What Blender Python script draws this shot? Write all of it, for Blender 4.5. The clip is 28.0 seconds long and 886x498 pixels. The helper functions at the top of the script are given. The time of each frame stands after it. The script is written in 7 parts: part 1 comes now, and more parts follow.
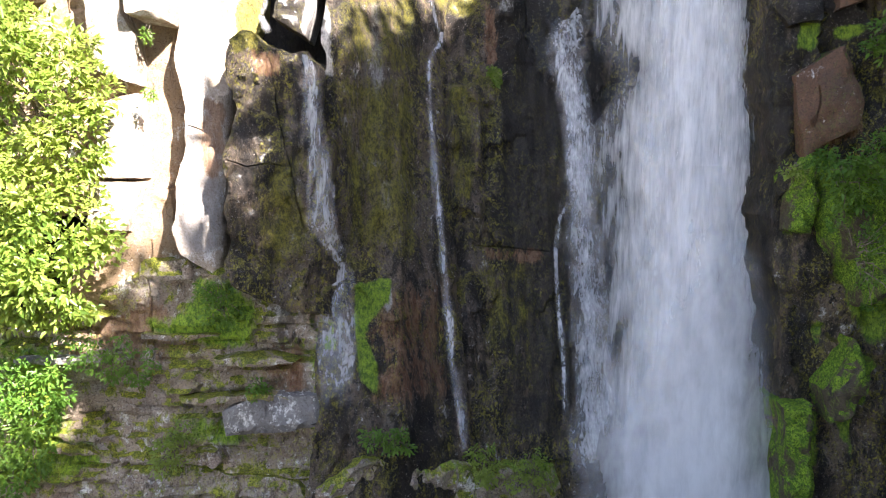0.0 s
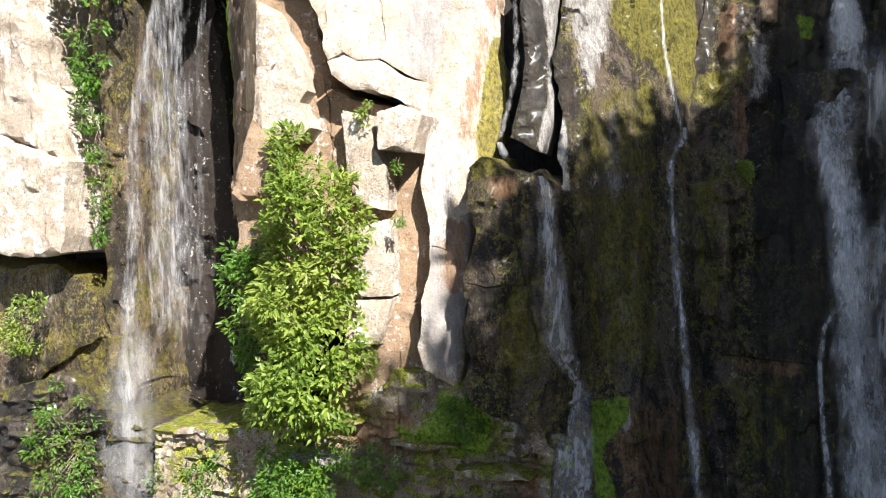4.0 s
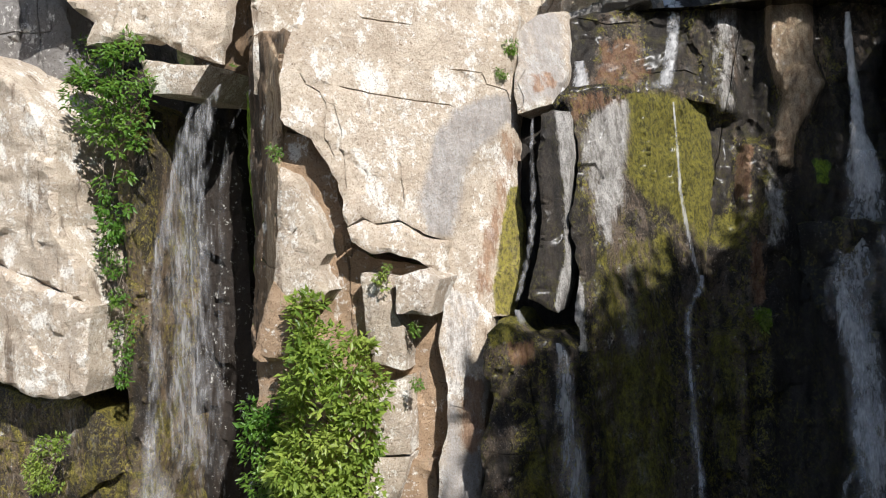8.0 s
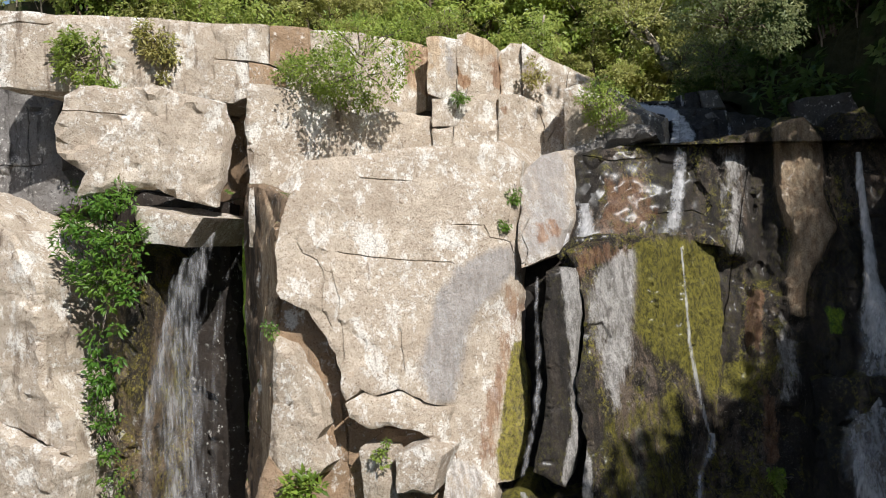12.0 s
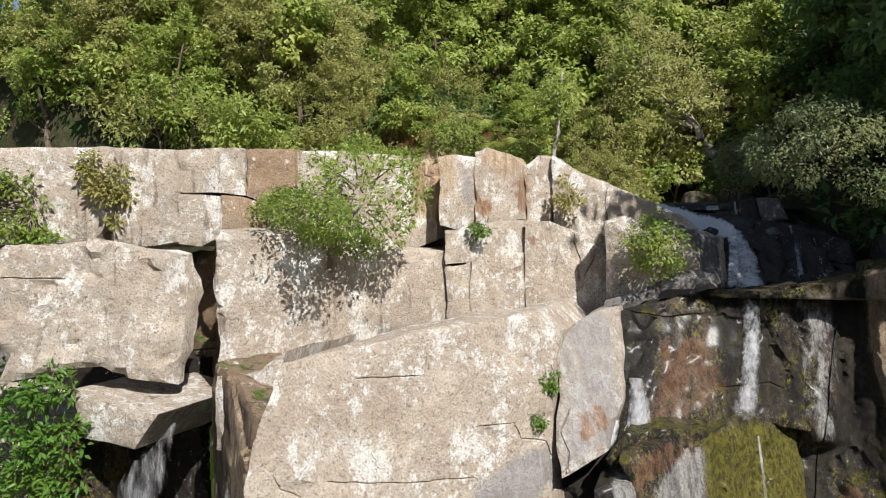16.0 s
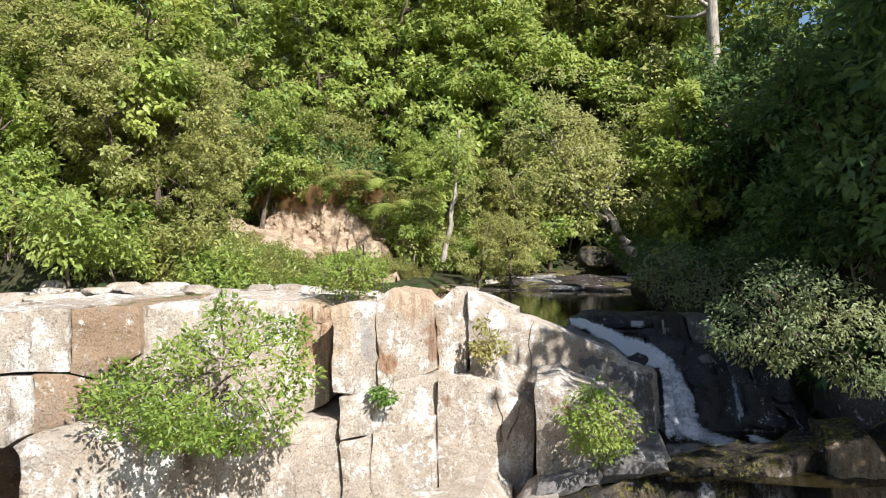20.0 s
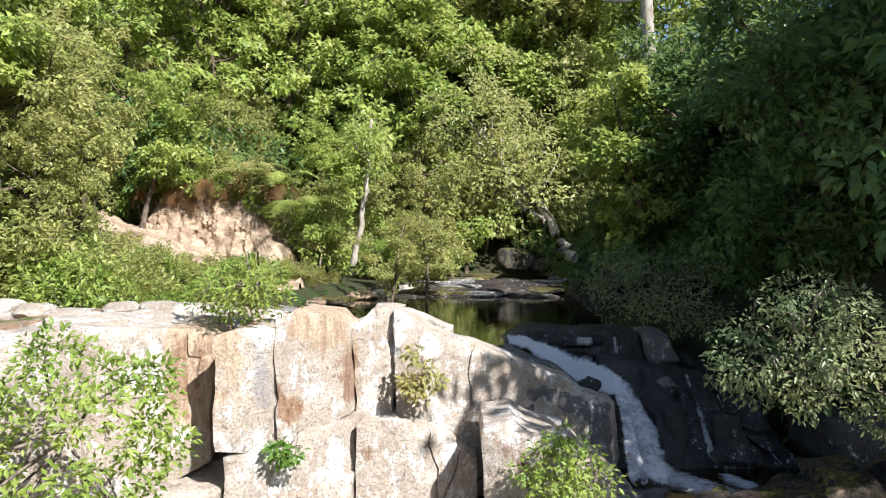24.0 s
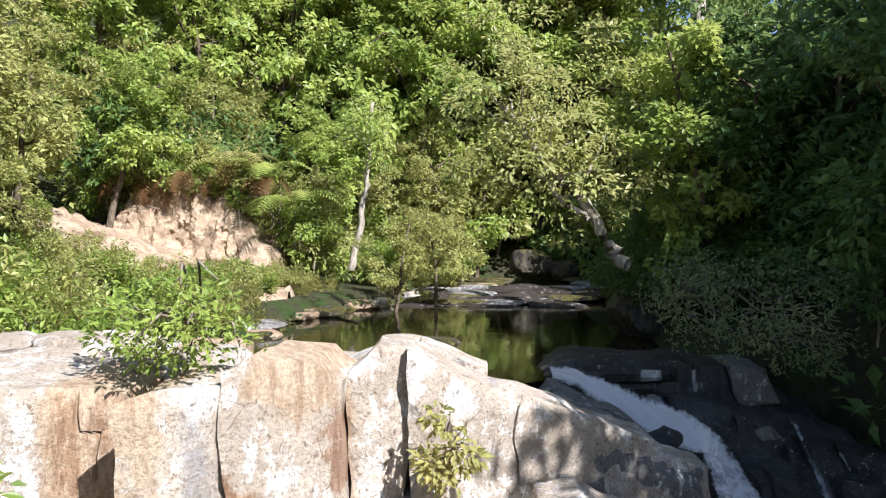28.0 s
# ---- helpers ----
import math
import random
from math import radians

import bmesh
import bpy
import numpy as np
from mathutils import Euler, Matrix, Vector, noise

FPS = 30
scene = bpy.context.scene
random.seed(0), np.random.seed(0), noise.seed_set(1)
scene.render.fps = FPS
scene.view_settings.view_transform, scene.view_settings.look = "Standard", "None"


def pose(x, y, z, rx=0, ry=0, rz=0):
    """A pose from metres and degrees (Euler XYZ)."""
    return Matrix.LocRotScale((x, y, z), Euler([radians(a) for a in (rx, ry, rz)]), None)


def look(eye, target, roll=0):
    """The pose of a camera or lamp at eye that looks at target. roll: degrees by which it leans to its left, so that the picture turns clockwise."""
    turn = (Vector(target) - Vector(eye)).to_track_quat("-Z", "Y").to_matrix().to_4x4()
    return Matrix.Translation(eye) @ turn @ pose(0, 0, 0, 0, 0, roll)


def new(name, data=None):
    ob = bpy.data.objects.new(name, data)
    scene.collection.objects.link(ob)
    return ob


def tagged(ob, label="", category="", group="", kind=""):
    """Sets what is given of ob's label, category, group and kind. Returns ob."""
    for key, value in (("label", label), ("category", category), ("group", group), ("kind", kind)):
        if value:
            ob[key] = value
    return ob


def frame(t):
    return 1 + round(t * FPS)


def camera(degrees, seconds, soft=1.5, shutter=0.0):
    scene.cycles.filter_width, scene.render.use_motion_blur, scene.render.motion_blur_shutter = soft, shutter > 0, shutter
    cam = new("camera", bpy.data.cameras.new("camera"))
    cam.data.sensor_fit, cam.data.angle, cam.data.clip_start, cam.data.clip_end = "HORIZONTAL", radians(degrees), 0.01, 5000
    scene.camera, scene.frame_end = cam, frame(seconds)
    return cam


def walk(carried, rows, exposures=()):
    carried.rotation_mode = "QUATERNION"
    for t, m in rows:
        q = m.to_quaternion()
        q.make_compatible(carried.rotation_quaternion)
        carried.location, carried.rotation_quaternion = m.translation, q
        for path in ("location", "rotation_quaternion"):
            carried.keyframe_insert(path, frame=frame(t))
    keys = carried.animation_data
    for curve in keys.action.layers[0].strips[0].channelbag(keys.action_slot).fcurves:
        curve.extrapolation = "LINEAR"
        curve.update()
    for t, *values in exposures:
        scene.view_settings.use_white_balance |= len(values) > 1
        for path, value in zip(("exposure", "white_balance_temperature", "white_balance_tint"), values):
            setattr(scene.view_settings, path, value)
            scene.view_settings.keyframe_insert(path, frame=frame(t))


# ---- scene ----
cam = camera(62.3, 28.0, 1.1)
METRES, EYE, TILT, LEAN, TURN = 27.0, 10.0, -5.3, -1.5, 0.0
ROWS = [
    (0.0, 0.0, 0.0, 0.0, -0.0, 0.0, -0.0),
    (0.5, 0.0002, -0.0004, 0.0105, 0.06, 0.16, 0.02),
    (1.0, 0.0008, -0.001, 0.022, 0.12, 0.35, 0.03),
    (1.5, 0.001, -0.0013, 0.0334, 0.17, 0.51, 0.03),
    (2.0, -0.0016, -0.0017, 0.043, 2.08, 0.74, 0.12),
    (2.5, 0.0004, -0.0002, 0.0496, 8.48, 1.1, 0.12),
    (3.0, 0.0088, 0.0009, 0.0575, 14.4, 1.3, -0.05),
    (3.5, 0.0085, 0.0006, 0.0683, 17.44, 1.3, -0.18),
    (5.5, 0.0048, -0.0028, 0.1251, 20.15, 2.01, -0.45),
    (6.0, 0.0052, -0.0044, 0.1402, 20.17, 2.21, -0.43),
    (6.5, 0.006, -0.0058, 0.1558, 20.21, 2.38, -0.42),
    (7.0, 0.0067, -0.0072, 0.1706, 20.21, 2.6, -0.4),
    (7.5, 0.0079, -0.0085, 0.1857, 20.24, 2.8, -0.4),
    (8.0, 0.008, -0.0109, 0.2023, 20.17, 2.89, -0.4),
    (8.5, 0.0094, -0.0124, 0.2177, 20.24, 3.08, -0.38),
    (9.0, 0.0105, -0.0138, 0.2326, 20.29, 3.32, -0.37),
    (9.5, 0.0112, -0.0158, 0.2489, 20.27, 3.47, -0.36),
    (10.0, 0.0116, -0.0175, 0.265, 20.26, 3.64, -0.36),
    (10.5, 0.0118, -0.0177, 0.281, 20.25, 3.78, -0.37),
    (11.0, 0.0089, -0.0148, 0.2954, 20.14, 4.08, -0.34),
    (11.5, 0.0051, -0.0081, 0.3122, 20.11, 4.21, -0.33),
    (12.0, -0.0009, 0.0015, 0.3302, 20.02, 4.28, -0.34),
    (12.5, -0.0068, 0.0144, 0.3475, 20.08, 4.41, -0.3),
    (14.5, -0.0371, 0.0758, 0.4221, 20.22, 4.62, -0.3),
    (15.0, -0.044, 0.0901, 0.4416, 20.23, 4.68, -0.3),
    (15.5, -0.0502, 0.104, 0.462, 20.22, 4.69, -0.33),
    (16.0, -0.0564, 0.1178, 0.4817, 20.23, 4.75, -0.3),
    (16.5, -0.0625, 0.1321, 0.5011, 20.22, 4.81, -0.28),
    (17.0, -0.0683, 0.1457, 0.5212, 20.22, 4.81, -0.29),
    (17.5, -0.0746, 0.1593, 0.5401, 20.21, 4.86, -0.29),
    (18.0, -0.0809, 0.1733, 0.5585, 20.24, 4.92, -0.27),
    (18.5, -0.0863, 0.1873, 0.5766, 18.57, 5.04, -0.11),
    (19.0, -0.0928, 0.1995, 0.5955, 15.16, 5.08, 0.19),
    (19.5, -0.1005, 0.2109, 0.6097, 12.75, 5.07, 0.45),
    (20.0, -0.1063, 0.2248, 0.6115, 11.04, 5.07, 0.62),
    (20.5, -0.1121, 0.2383, 0.6115, 9.76, 5.06, 0.73),
    (21.0, -0.1166, 0.2517, 0.612, 9.24, 5.03, 0.76),
    (21.5, -0.1197, 0.2652, 0.6132, 8.28, 5.01, 0.81),
    (22.0, -0.1241, 0.2785, 0.6154, 5.93, 4.94, 1.02),
    (22.5, -0.1283, 0.2936, 0.6178, 3.57, 4.9, 1.2),
    (24.5, -0.1418, 0.3617, 0.6322, 3.63, 4.9, 1.24),
    (25.0, -0.1446, 0.3797, 0.6361, 3.63, 4.9, 1.25),
    (25.5, -0.1473, 0.3981, 0.6376, 3.63, 4.91, 1.23),
    (26.0, -0.1504, 0.4169, 0.6385, 3.65, 4.92, 1.23),
    (26.5, -0.1535, 0.4359, 0.6395, 3.66, 4.92, 1.25),
    (27.0, -0.1568, 0.4552, 0.6413, 3.65, 4.91, 1.24),
    (27.5, -0.1599, 0.4745, 0.6432, 3.68, 4.89, 1.21),
    (28.0, -0.1634, 0.4943, 0.6448, 3.66, 4.89, 1.19),
]
EXPOSURE = [(0.0, 3.0, 6500, 17), (1.5, 2.84, 6450, 16), (2.0, 2.57, 6450, 15), (3.0, 2.0, 6450, 13), (3.5, 1.75, 6400, 12), (5.5, 1.13, 6200, 10), (7.0, 0.77, 6180, 10), (8.0, 0.68, 6180, 10),
            (11.0, 0.47, 6220, 10), (14.5, 0.43, 6200, 10), (18.0, 0.5, 6150, 10), (20.0, 0.92, 6050, 10), (28.0, 1.16, 5800, 13)]
walk(cam, [(t, pose(0, 0, EYE, TILT, LEAN, TURN) @ pose(METRES * x, METRES * y, METRES * z, 90 + pitch, roll, yaw)) for t, x, y, z, yaw, pitch, roll in ROWS], EXPOSURE)

# ---- daylight ----
SUN_WAY = Vector((0.52, -0.50, 0.70)).normalized()      # towards the sun
world = bpy.data.worlds.new("sky")
scene.world = world
world.use_nodes = True
sky = world.node_tree.nodes.new("ShaderNodeTexSky")
sky.sky_type, sky.sun_disc = "NISHITA", False
sky.sun_elevation = math.asin(SUN_WAY.z)
sky.sun_rotation = math.atan2(SUN_WAY.x, SUN_WAY.y)
background = world.node_tree.nodes["Background"]
background.inputs["Strength"].default_value = 0.072
world.node_tree.links.new(sky.outputs[0], background.inputs["Color"])
sun = new("sun", bpy.data.lights.new("sun", "SUN"))
sun.data.energy, sun.data.angle, sun.data.color = 4.9, radians(0.55), (1.0, 0.96, 0.90)
sun.matrix_world = look(SUN_WAY * 200, (0, 0, 0))


# ---- materials ----
def shader(name):
    m = bpy.data.materials.new(name)
    m.use_nodes = True
    m.node_tree.nodes.clear()
    return m, m.node_tree.nodes, m.node_tree.links


def node(nodes, kind, **inputs):
    n = nodes.new(kind)
    for key, value in inputs.items():
        n.inputs[key.replace("_", " ")].default_value = value
    return n


def rgb(c):
    return (*c, 1.0)


class Recipe:
    """Small helper to string shader nodes together."""

    def __init__(self, name):
        self.mat, self.nodes, self.links = shader(name)
        self.coord = self.nodes.new("ShaderNodeTexCoord").outputs["Object"]

    def stretch(self, sx, sy, sz):
        n = self.nodes.new("ShaderNodeMapping")
        n.inputs["Scale"].default_value = (sx, sy, sz)
        self.links.new(self.coord, n.inputs["Vector"])
        return n.outputs["Vector"]

    def noise(self, scale, detail=6.0, rough=0.6, vector=None, warp=0.0):
        n = node(self.nodes, "ShaderNodeTexNoise", Scale=scale, Detail=detail, Roughness=rough, Distortion=warp)
        self.links.new(vector or self.coord, n.inputs["Vector"])
        return n.outputs["Fac"]

    def warped(self, amount):
        n = node(self.nodes, "ShaderNodeTexNoise", Scale=1.6, Detail=4.0)
        self.links.new(self.coord, n.inputs["Vector"])
        v = self.nodes.new("ShaderNodeVectorMath")
        v.operation = "MULTIPLY_ADD"
        v.inputs[1].default_value = (amount, amount, amount)
        self.links.new(n.outputs["Color"], v.inputs[0])
        self.links.new(self.coord, v.inputs[2])
        return v.outputs[0]

    def cells(self, scale, feature="F1", vector=None):
        n = node(self.nodes, "ShaderNodeTexVoronoi", Scale=scale)
        n.feature = feature
        self.links.new(vector or self.coord, n.inputs["Vector"])
        return n.outputs["Distance"]

    def band(self, fac, low, high):
        n = self.nodes.new("ShaderNodeMapRange")
        n.interpolation_type = "SMOOTHSTEP"
        n.inputs["From Min"].default_value, n.inputs["From Max"].default_value = low, high
        self.links.new(fac, n.inputs["Value"])
        return n.outputs["Result"]

    def calc(self, op, a, b):
        n = self.nodes.new("ShaderNodeMath")
        n.operation = op
        for i, v in enumerate((a, b)):
            if isinstance(v, (int, float)):
                n.inputs[i].default_value = v
            else:
                self.links.new(v, n.inputs[i])
        return n.outputs[0]

    def mix(self, fac, a, b):
        n = self.nodes.new("ShaderNodeMix")
        n.data_type = "RGBA"
        for socket, v in ((n.inputs["Factor"], fac), (n.inputs["A"], a), (n.inputs["B"], b)):
            if isinstance(v, tuple):
                socket.default_value = rgb(v)
            elif isinstance(v, (int, float)):
                socket.default_value = v
            else:
                self.links.new(v, socket)
        return n.outputs["Result"]

    def bump(self, height, strength, distance, normal=None):
        n = node(self.nodes, "ShaderNodeBump", Strength=strength, Distance=distance)
        self.links.new(height, n.inputs["Height"])
        if normal:
            self.links.new(normal, n.inputs["Normal"])
        return n.outputs["Normal"]

    def up(self):
        g = self.nodes.new("ShaderNodeNewGeometry")
        s = self.nodes.new("ShaderNodeSeparateXYZ")
        self.links.new(g.outputs["Normal"], s.inputs[0])
        return s.outputs["Z"]

    def finish(self, colour, rough, normal=None, spec=0.4, coat=0.0):
        p = node(self.nodes, "ShaderNodeBsdfPrincipled")
        for key, v in (("Base Color", colour), ("Roughness", rough)):
            if isinstance(v, tuple):
                p.inputs[key].default_value = rgb(v)
            elif isinstance(v, (int, float)):
                p.inputs[key].default_value = v
            else:
                self.links.new(v, p.inputs[key])
        p.inputs["Specular IOR Level"].default_value = spec
        p.inputs["Coat Weight"].default_value = coat
        p.inputs["Coat Roughness"].default_value = 0.2
        if normal:
            self.links.new(normal, p.inputs["Normal"])
        out = self.nodes.new("ShaderNodeOutputMaterial")
        self.links.new(p.outputs[0], out.inputs["Surface"])
        return self.mat


STAINS = {  # stain: two colours, roughness of its border, how much of it shows
    # near-black: for dark wet rock, and for the shade painted on the pillar
    "near_black": ((0.012, 0.010, 0.008), (0.05, 0.04, 0.032), 0.7, 0.8),
    "tan": ((0.34, 0.22, 0.13), (0.60, 0.46, 0.31), 0.7, 0.9),
    "grey": ((0.25, 0.235, 0.225), (0.36, 0.34, 0.325), 0.35, 0.85),
    "rust": ((0.17, 0.065, 0.025), (0.36, 0.21, 0.12), 0.9, 0.75),
    "chalk": ((0.26, 0.235, 0.21), (0.66, 0.62, 0.575), 0.75, 0.92),
    "moss": ((0.055, 0.05, 0.008), (0.27, 0.235, 0.03), 0.6, 0.95),
    "green": ((0.07, 0.15, 0.010), (0.30, 0.44, 0.03), 0.6, 1.0),
}


def rock_material(name, pale, deep, grey, lichen=0.5, streak=0.3, moss=0.0, ochre=0.2, wet=0.0, knobs=0.0, speckle=0.0, streak_colour=(0.035, 0.03, 0.026), moss_pair=((0.05, 0.11, 0.008), (0.13, 0.2, 0.02)), chalk=0.0, bands=0.0, stained=(), grain=0.42):
    """Weathered stone. lichen, streak, moss, ochre, chalk: how much of the face they take, 0 to 1; stained: the stains that its meshes bring along."""
    r = Recipe(name)
    large, mid, fine = r.noise(0.55, 4), r.noise(2.6, 8, 0.65, warp=0.2), r.noise(24, 6, 0.75)
    half = tuple(0.5 * (p + d) for p, d in zip(pale, deep))
    colour = r.mix(r.band(r.noise(0.75, 9, 0.72), 0.40, 0.60), half, pale)
    colour = r.mix(r.calc("MULTIPLY", r.band(r.noise(1.1, 8, 0.7, r.stretch(1.3, 1, 0.9)), 0.50, 0.60), 0.75), colour, grey)
    info = r.nodes.new("ShaderNodeObjectInfo").outputs["Random"]
    colour = r.mix(r.calc("MULTIPLY", info, 0.5), colour, tuple(0.5 * (a + b) for a, b in zip(half, grey)))
    if ochre:
        colour = r.mix(r.calc("MULTIPLY", r.band(r.noise(1.7, 7, 0.7, r.stretch(1, 1, 0.5)), 0.72 - 0.25 * ochre, 0.8), 0.7), colour, (0.33, 0.19, 0.085))
    colour = r.mix(r.calc("MULTIPLY", r.band(r.noise(3.4, 10, 0.8), 0.44, 0.56), 0.65), colour, half)
    if lichen:
        spots = r.band(r.noise(1.5, 10, 0.75, r.stretch(1, 1, 0.7)), 0.62 - 0.11 * lichen, 0.68 - 0.11 * lichen)
        colour = r.mix(r.calc("MULTIPLY", spots, 0.9), colour, (0.78, 0.74, 0.67))
        spots = r.calc("MULTIPLY", r.band(r.noise(6.5, 8, 0.75), 0.60 - 0.08 * lichen, 0.64 - 0.08 * lichen), r.band(r.noise(0.8, 5, 0.6), 0.44, 0.60))
        colour = r.mix(r.calc("MULTIPLY", spots, 0.85), colour, (0.78, 0.75, 0.69))
    stain = r.calc("MULTIPLY", r.band(r.noise(0.9, 10, 0.74, r.stretch(1, 1, 0.7)), 0.54, 0.66), 0.7)
    colour = r.mix(stain, colour, half)
    dots = r.calc("MULTIPLY", r.band(r.noise(12, 7, 0.85), 0.55, 0.62), 0.85)
    colour = r.mix(dots, colour, tuple(0.6 * c for c in deep))
    veins = r.calc("SUBTRACT", 1.0, r.band(r.cells(0.9, "DISTANCE_TO_EDGE", r.warped(0.35)), 0.0, 0.008))
    colour = r.mix(r.calc("MULTIPLY", r.calc("MULTIPLY", veins, r.band(mid, 0.5, 0.58)), 0.7), colour, tuple(0.35 * c for c in deep))
    if streak:
        runs = r.band(r.noise(2.3, 7, 0.68, r.stretch(1, 1, 0.12)), 0.66 - 0.24 * streak, 0.74 - 0.2 * streak)
        runs = r.calc("MULTIPLY", runs, r.band(mid, 0.3, 0.55))
        colour = r.mix(r.calc("MULTIPLY", runs, 0.8), colour, streak_colour)
    if chalk:
        runs = r.calc("MULTIPLY", r.band(r.noise(3.1, 7, 0.7, r.stretch(1, 1, 0.2), warp=0.4), 0.68 - 0.2 * chalk, 0.74 - 0.2 * chalk), r.band(fine, 0.3, 0.55))
        colour = r.mix(r.calc("MULTIPLY", runs, 0.75), colour, (0.46, 0.42, 0.38))
    if bands:
        runs = r.band(r.noise(0.75, 7, 0.66, r.stretch(1, 1, 0.22), warp=0.5), 0.47, 0.54)
        colour = r.mix(r.calc("MULTIPLY", runs, bands), colour, tuple(0.45 * c for c in deep))
        blots = r.band(r.noise(1.9, 8, 0.72, r.stretch(1, 1, 0.6), warp=0.6), 0.53, 0.57)
        colour = r.mix(r.calc("MULTIPLY", blots, bands * 0.8), colour, tuple(0.6 * c for c in deep))
    if speckle:
        spots = r.calc("MULTIPLY", r.band(r.noise(10, 7, 0.82, r.stretch(1, 1, 0.75), warp=0.5), 0.51, 0.57), r.band(r.noise(0.9, 6, 0.65, r.stretch(1, 1, 0.4)), 0.42, 0.56))
        colour = r.mix(r.calc("MULTIPLY", spots, speckle), colour, moss_pair[1])
        colour = r.mix(r.calc("MULTIPLY", r.band(r.noise(5, 8, 0.85, r.stretch(1, 1, 0.6)), 0.54, 0.60), min(1.0, speckle * 1.4)), colour, tuple(0.4 * c for c in deep))
        colour = r.mix(r.calc("MULTIPLY", r.band(r.noise(21, 4, 0.8), 0.60, 0.66), speckle), colour, tuple(min(0.6, 2.2 * c + 0.06) for c in grey))
    if moss:
        patch = r.calc("ADD", r.noise(1.25, 9, 0.72, r.stretch(1, 1, 0.55), warp=0.5), r.calc("MULTIPLY", r.band(r.up(), -0.1, 0.9), 0.16))
        cover = r.band(patch, 0.70 - 0.3 * moss, 0.76 - 0.28 * moss)
        green = r.mix(r.band(r.noise(9, 7, 0.78), 0.38, 0.62), *moss_pair)
        colour = r.mix(cover, colour, r.mix(r.band(r.noise(33, 4, 0.75), 0.45, 0.62), green, tuple(0.35 * c for c in moss_pair[0])))
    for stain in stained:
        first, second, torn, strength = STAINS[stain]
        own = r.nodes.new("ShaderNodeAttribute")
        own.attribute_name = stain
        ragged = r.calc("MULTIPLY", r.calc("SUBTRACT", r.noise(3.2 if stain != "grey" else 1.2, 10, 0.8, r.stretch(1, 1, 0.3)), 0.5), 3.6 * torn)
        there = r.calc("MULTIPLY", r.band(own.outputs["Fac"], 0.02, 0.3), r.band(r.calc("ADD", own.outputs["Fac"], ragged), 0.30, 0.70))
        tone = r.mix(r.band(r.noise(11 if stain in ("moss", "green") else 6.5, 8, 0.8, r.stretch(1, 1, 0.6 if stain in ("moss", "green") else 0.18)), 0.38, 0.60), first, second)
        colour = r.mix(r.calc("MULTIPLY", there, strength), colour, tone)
    dull = r.mix(0.0 if not wet else 0.3, deep, (0.01, 0.01, 0.01))
    colour = r.mix(r.calc("MULTIPLY", r.band(fine, 0.46, 0.60), grain), colour, dull)
    n = r.bump(mid, 0.6, 0.18)
    n = r.bump(r.noise(7.5, 9, 0.72), 0.4, 0.1, n)
    n = r.bump(fine, 0.7, 0.045, n)
    n = r.bump(r.noise(70, 3, 0.7), 0.45, 0.016, n)
    if knobs:
        n = r.bump(r.noise(13, 5, 0.8, r.stretch(1, 1, 0.7), warp=0.6), knobs, 0.12, n)
    rough = r.calc("ADD", 0.86 - 0.62 * wet, r.calc("MULTIPLY", mid, 0.18))
    return r.finish(colour, rough, n, 0.25 + 0.3 * wet, 0.15 * wet)


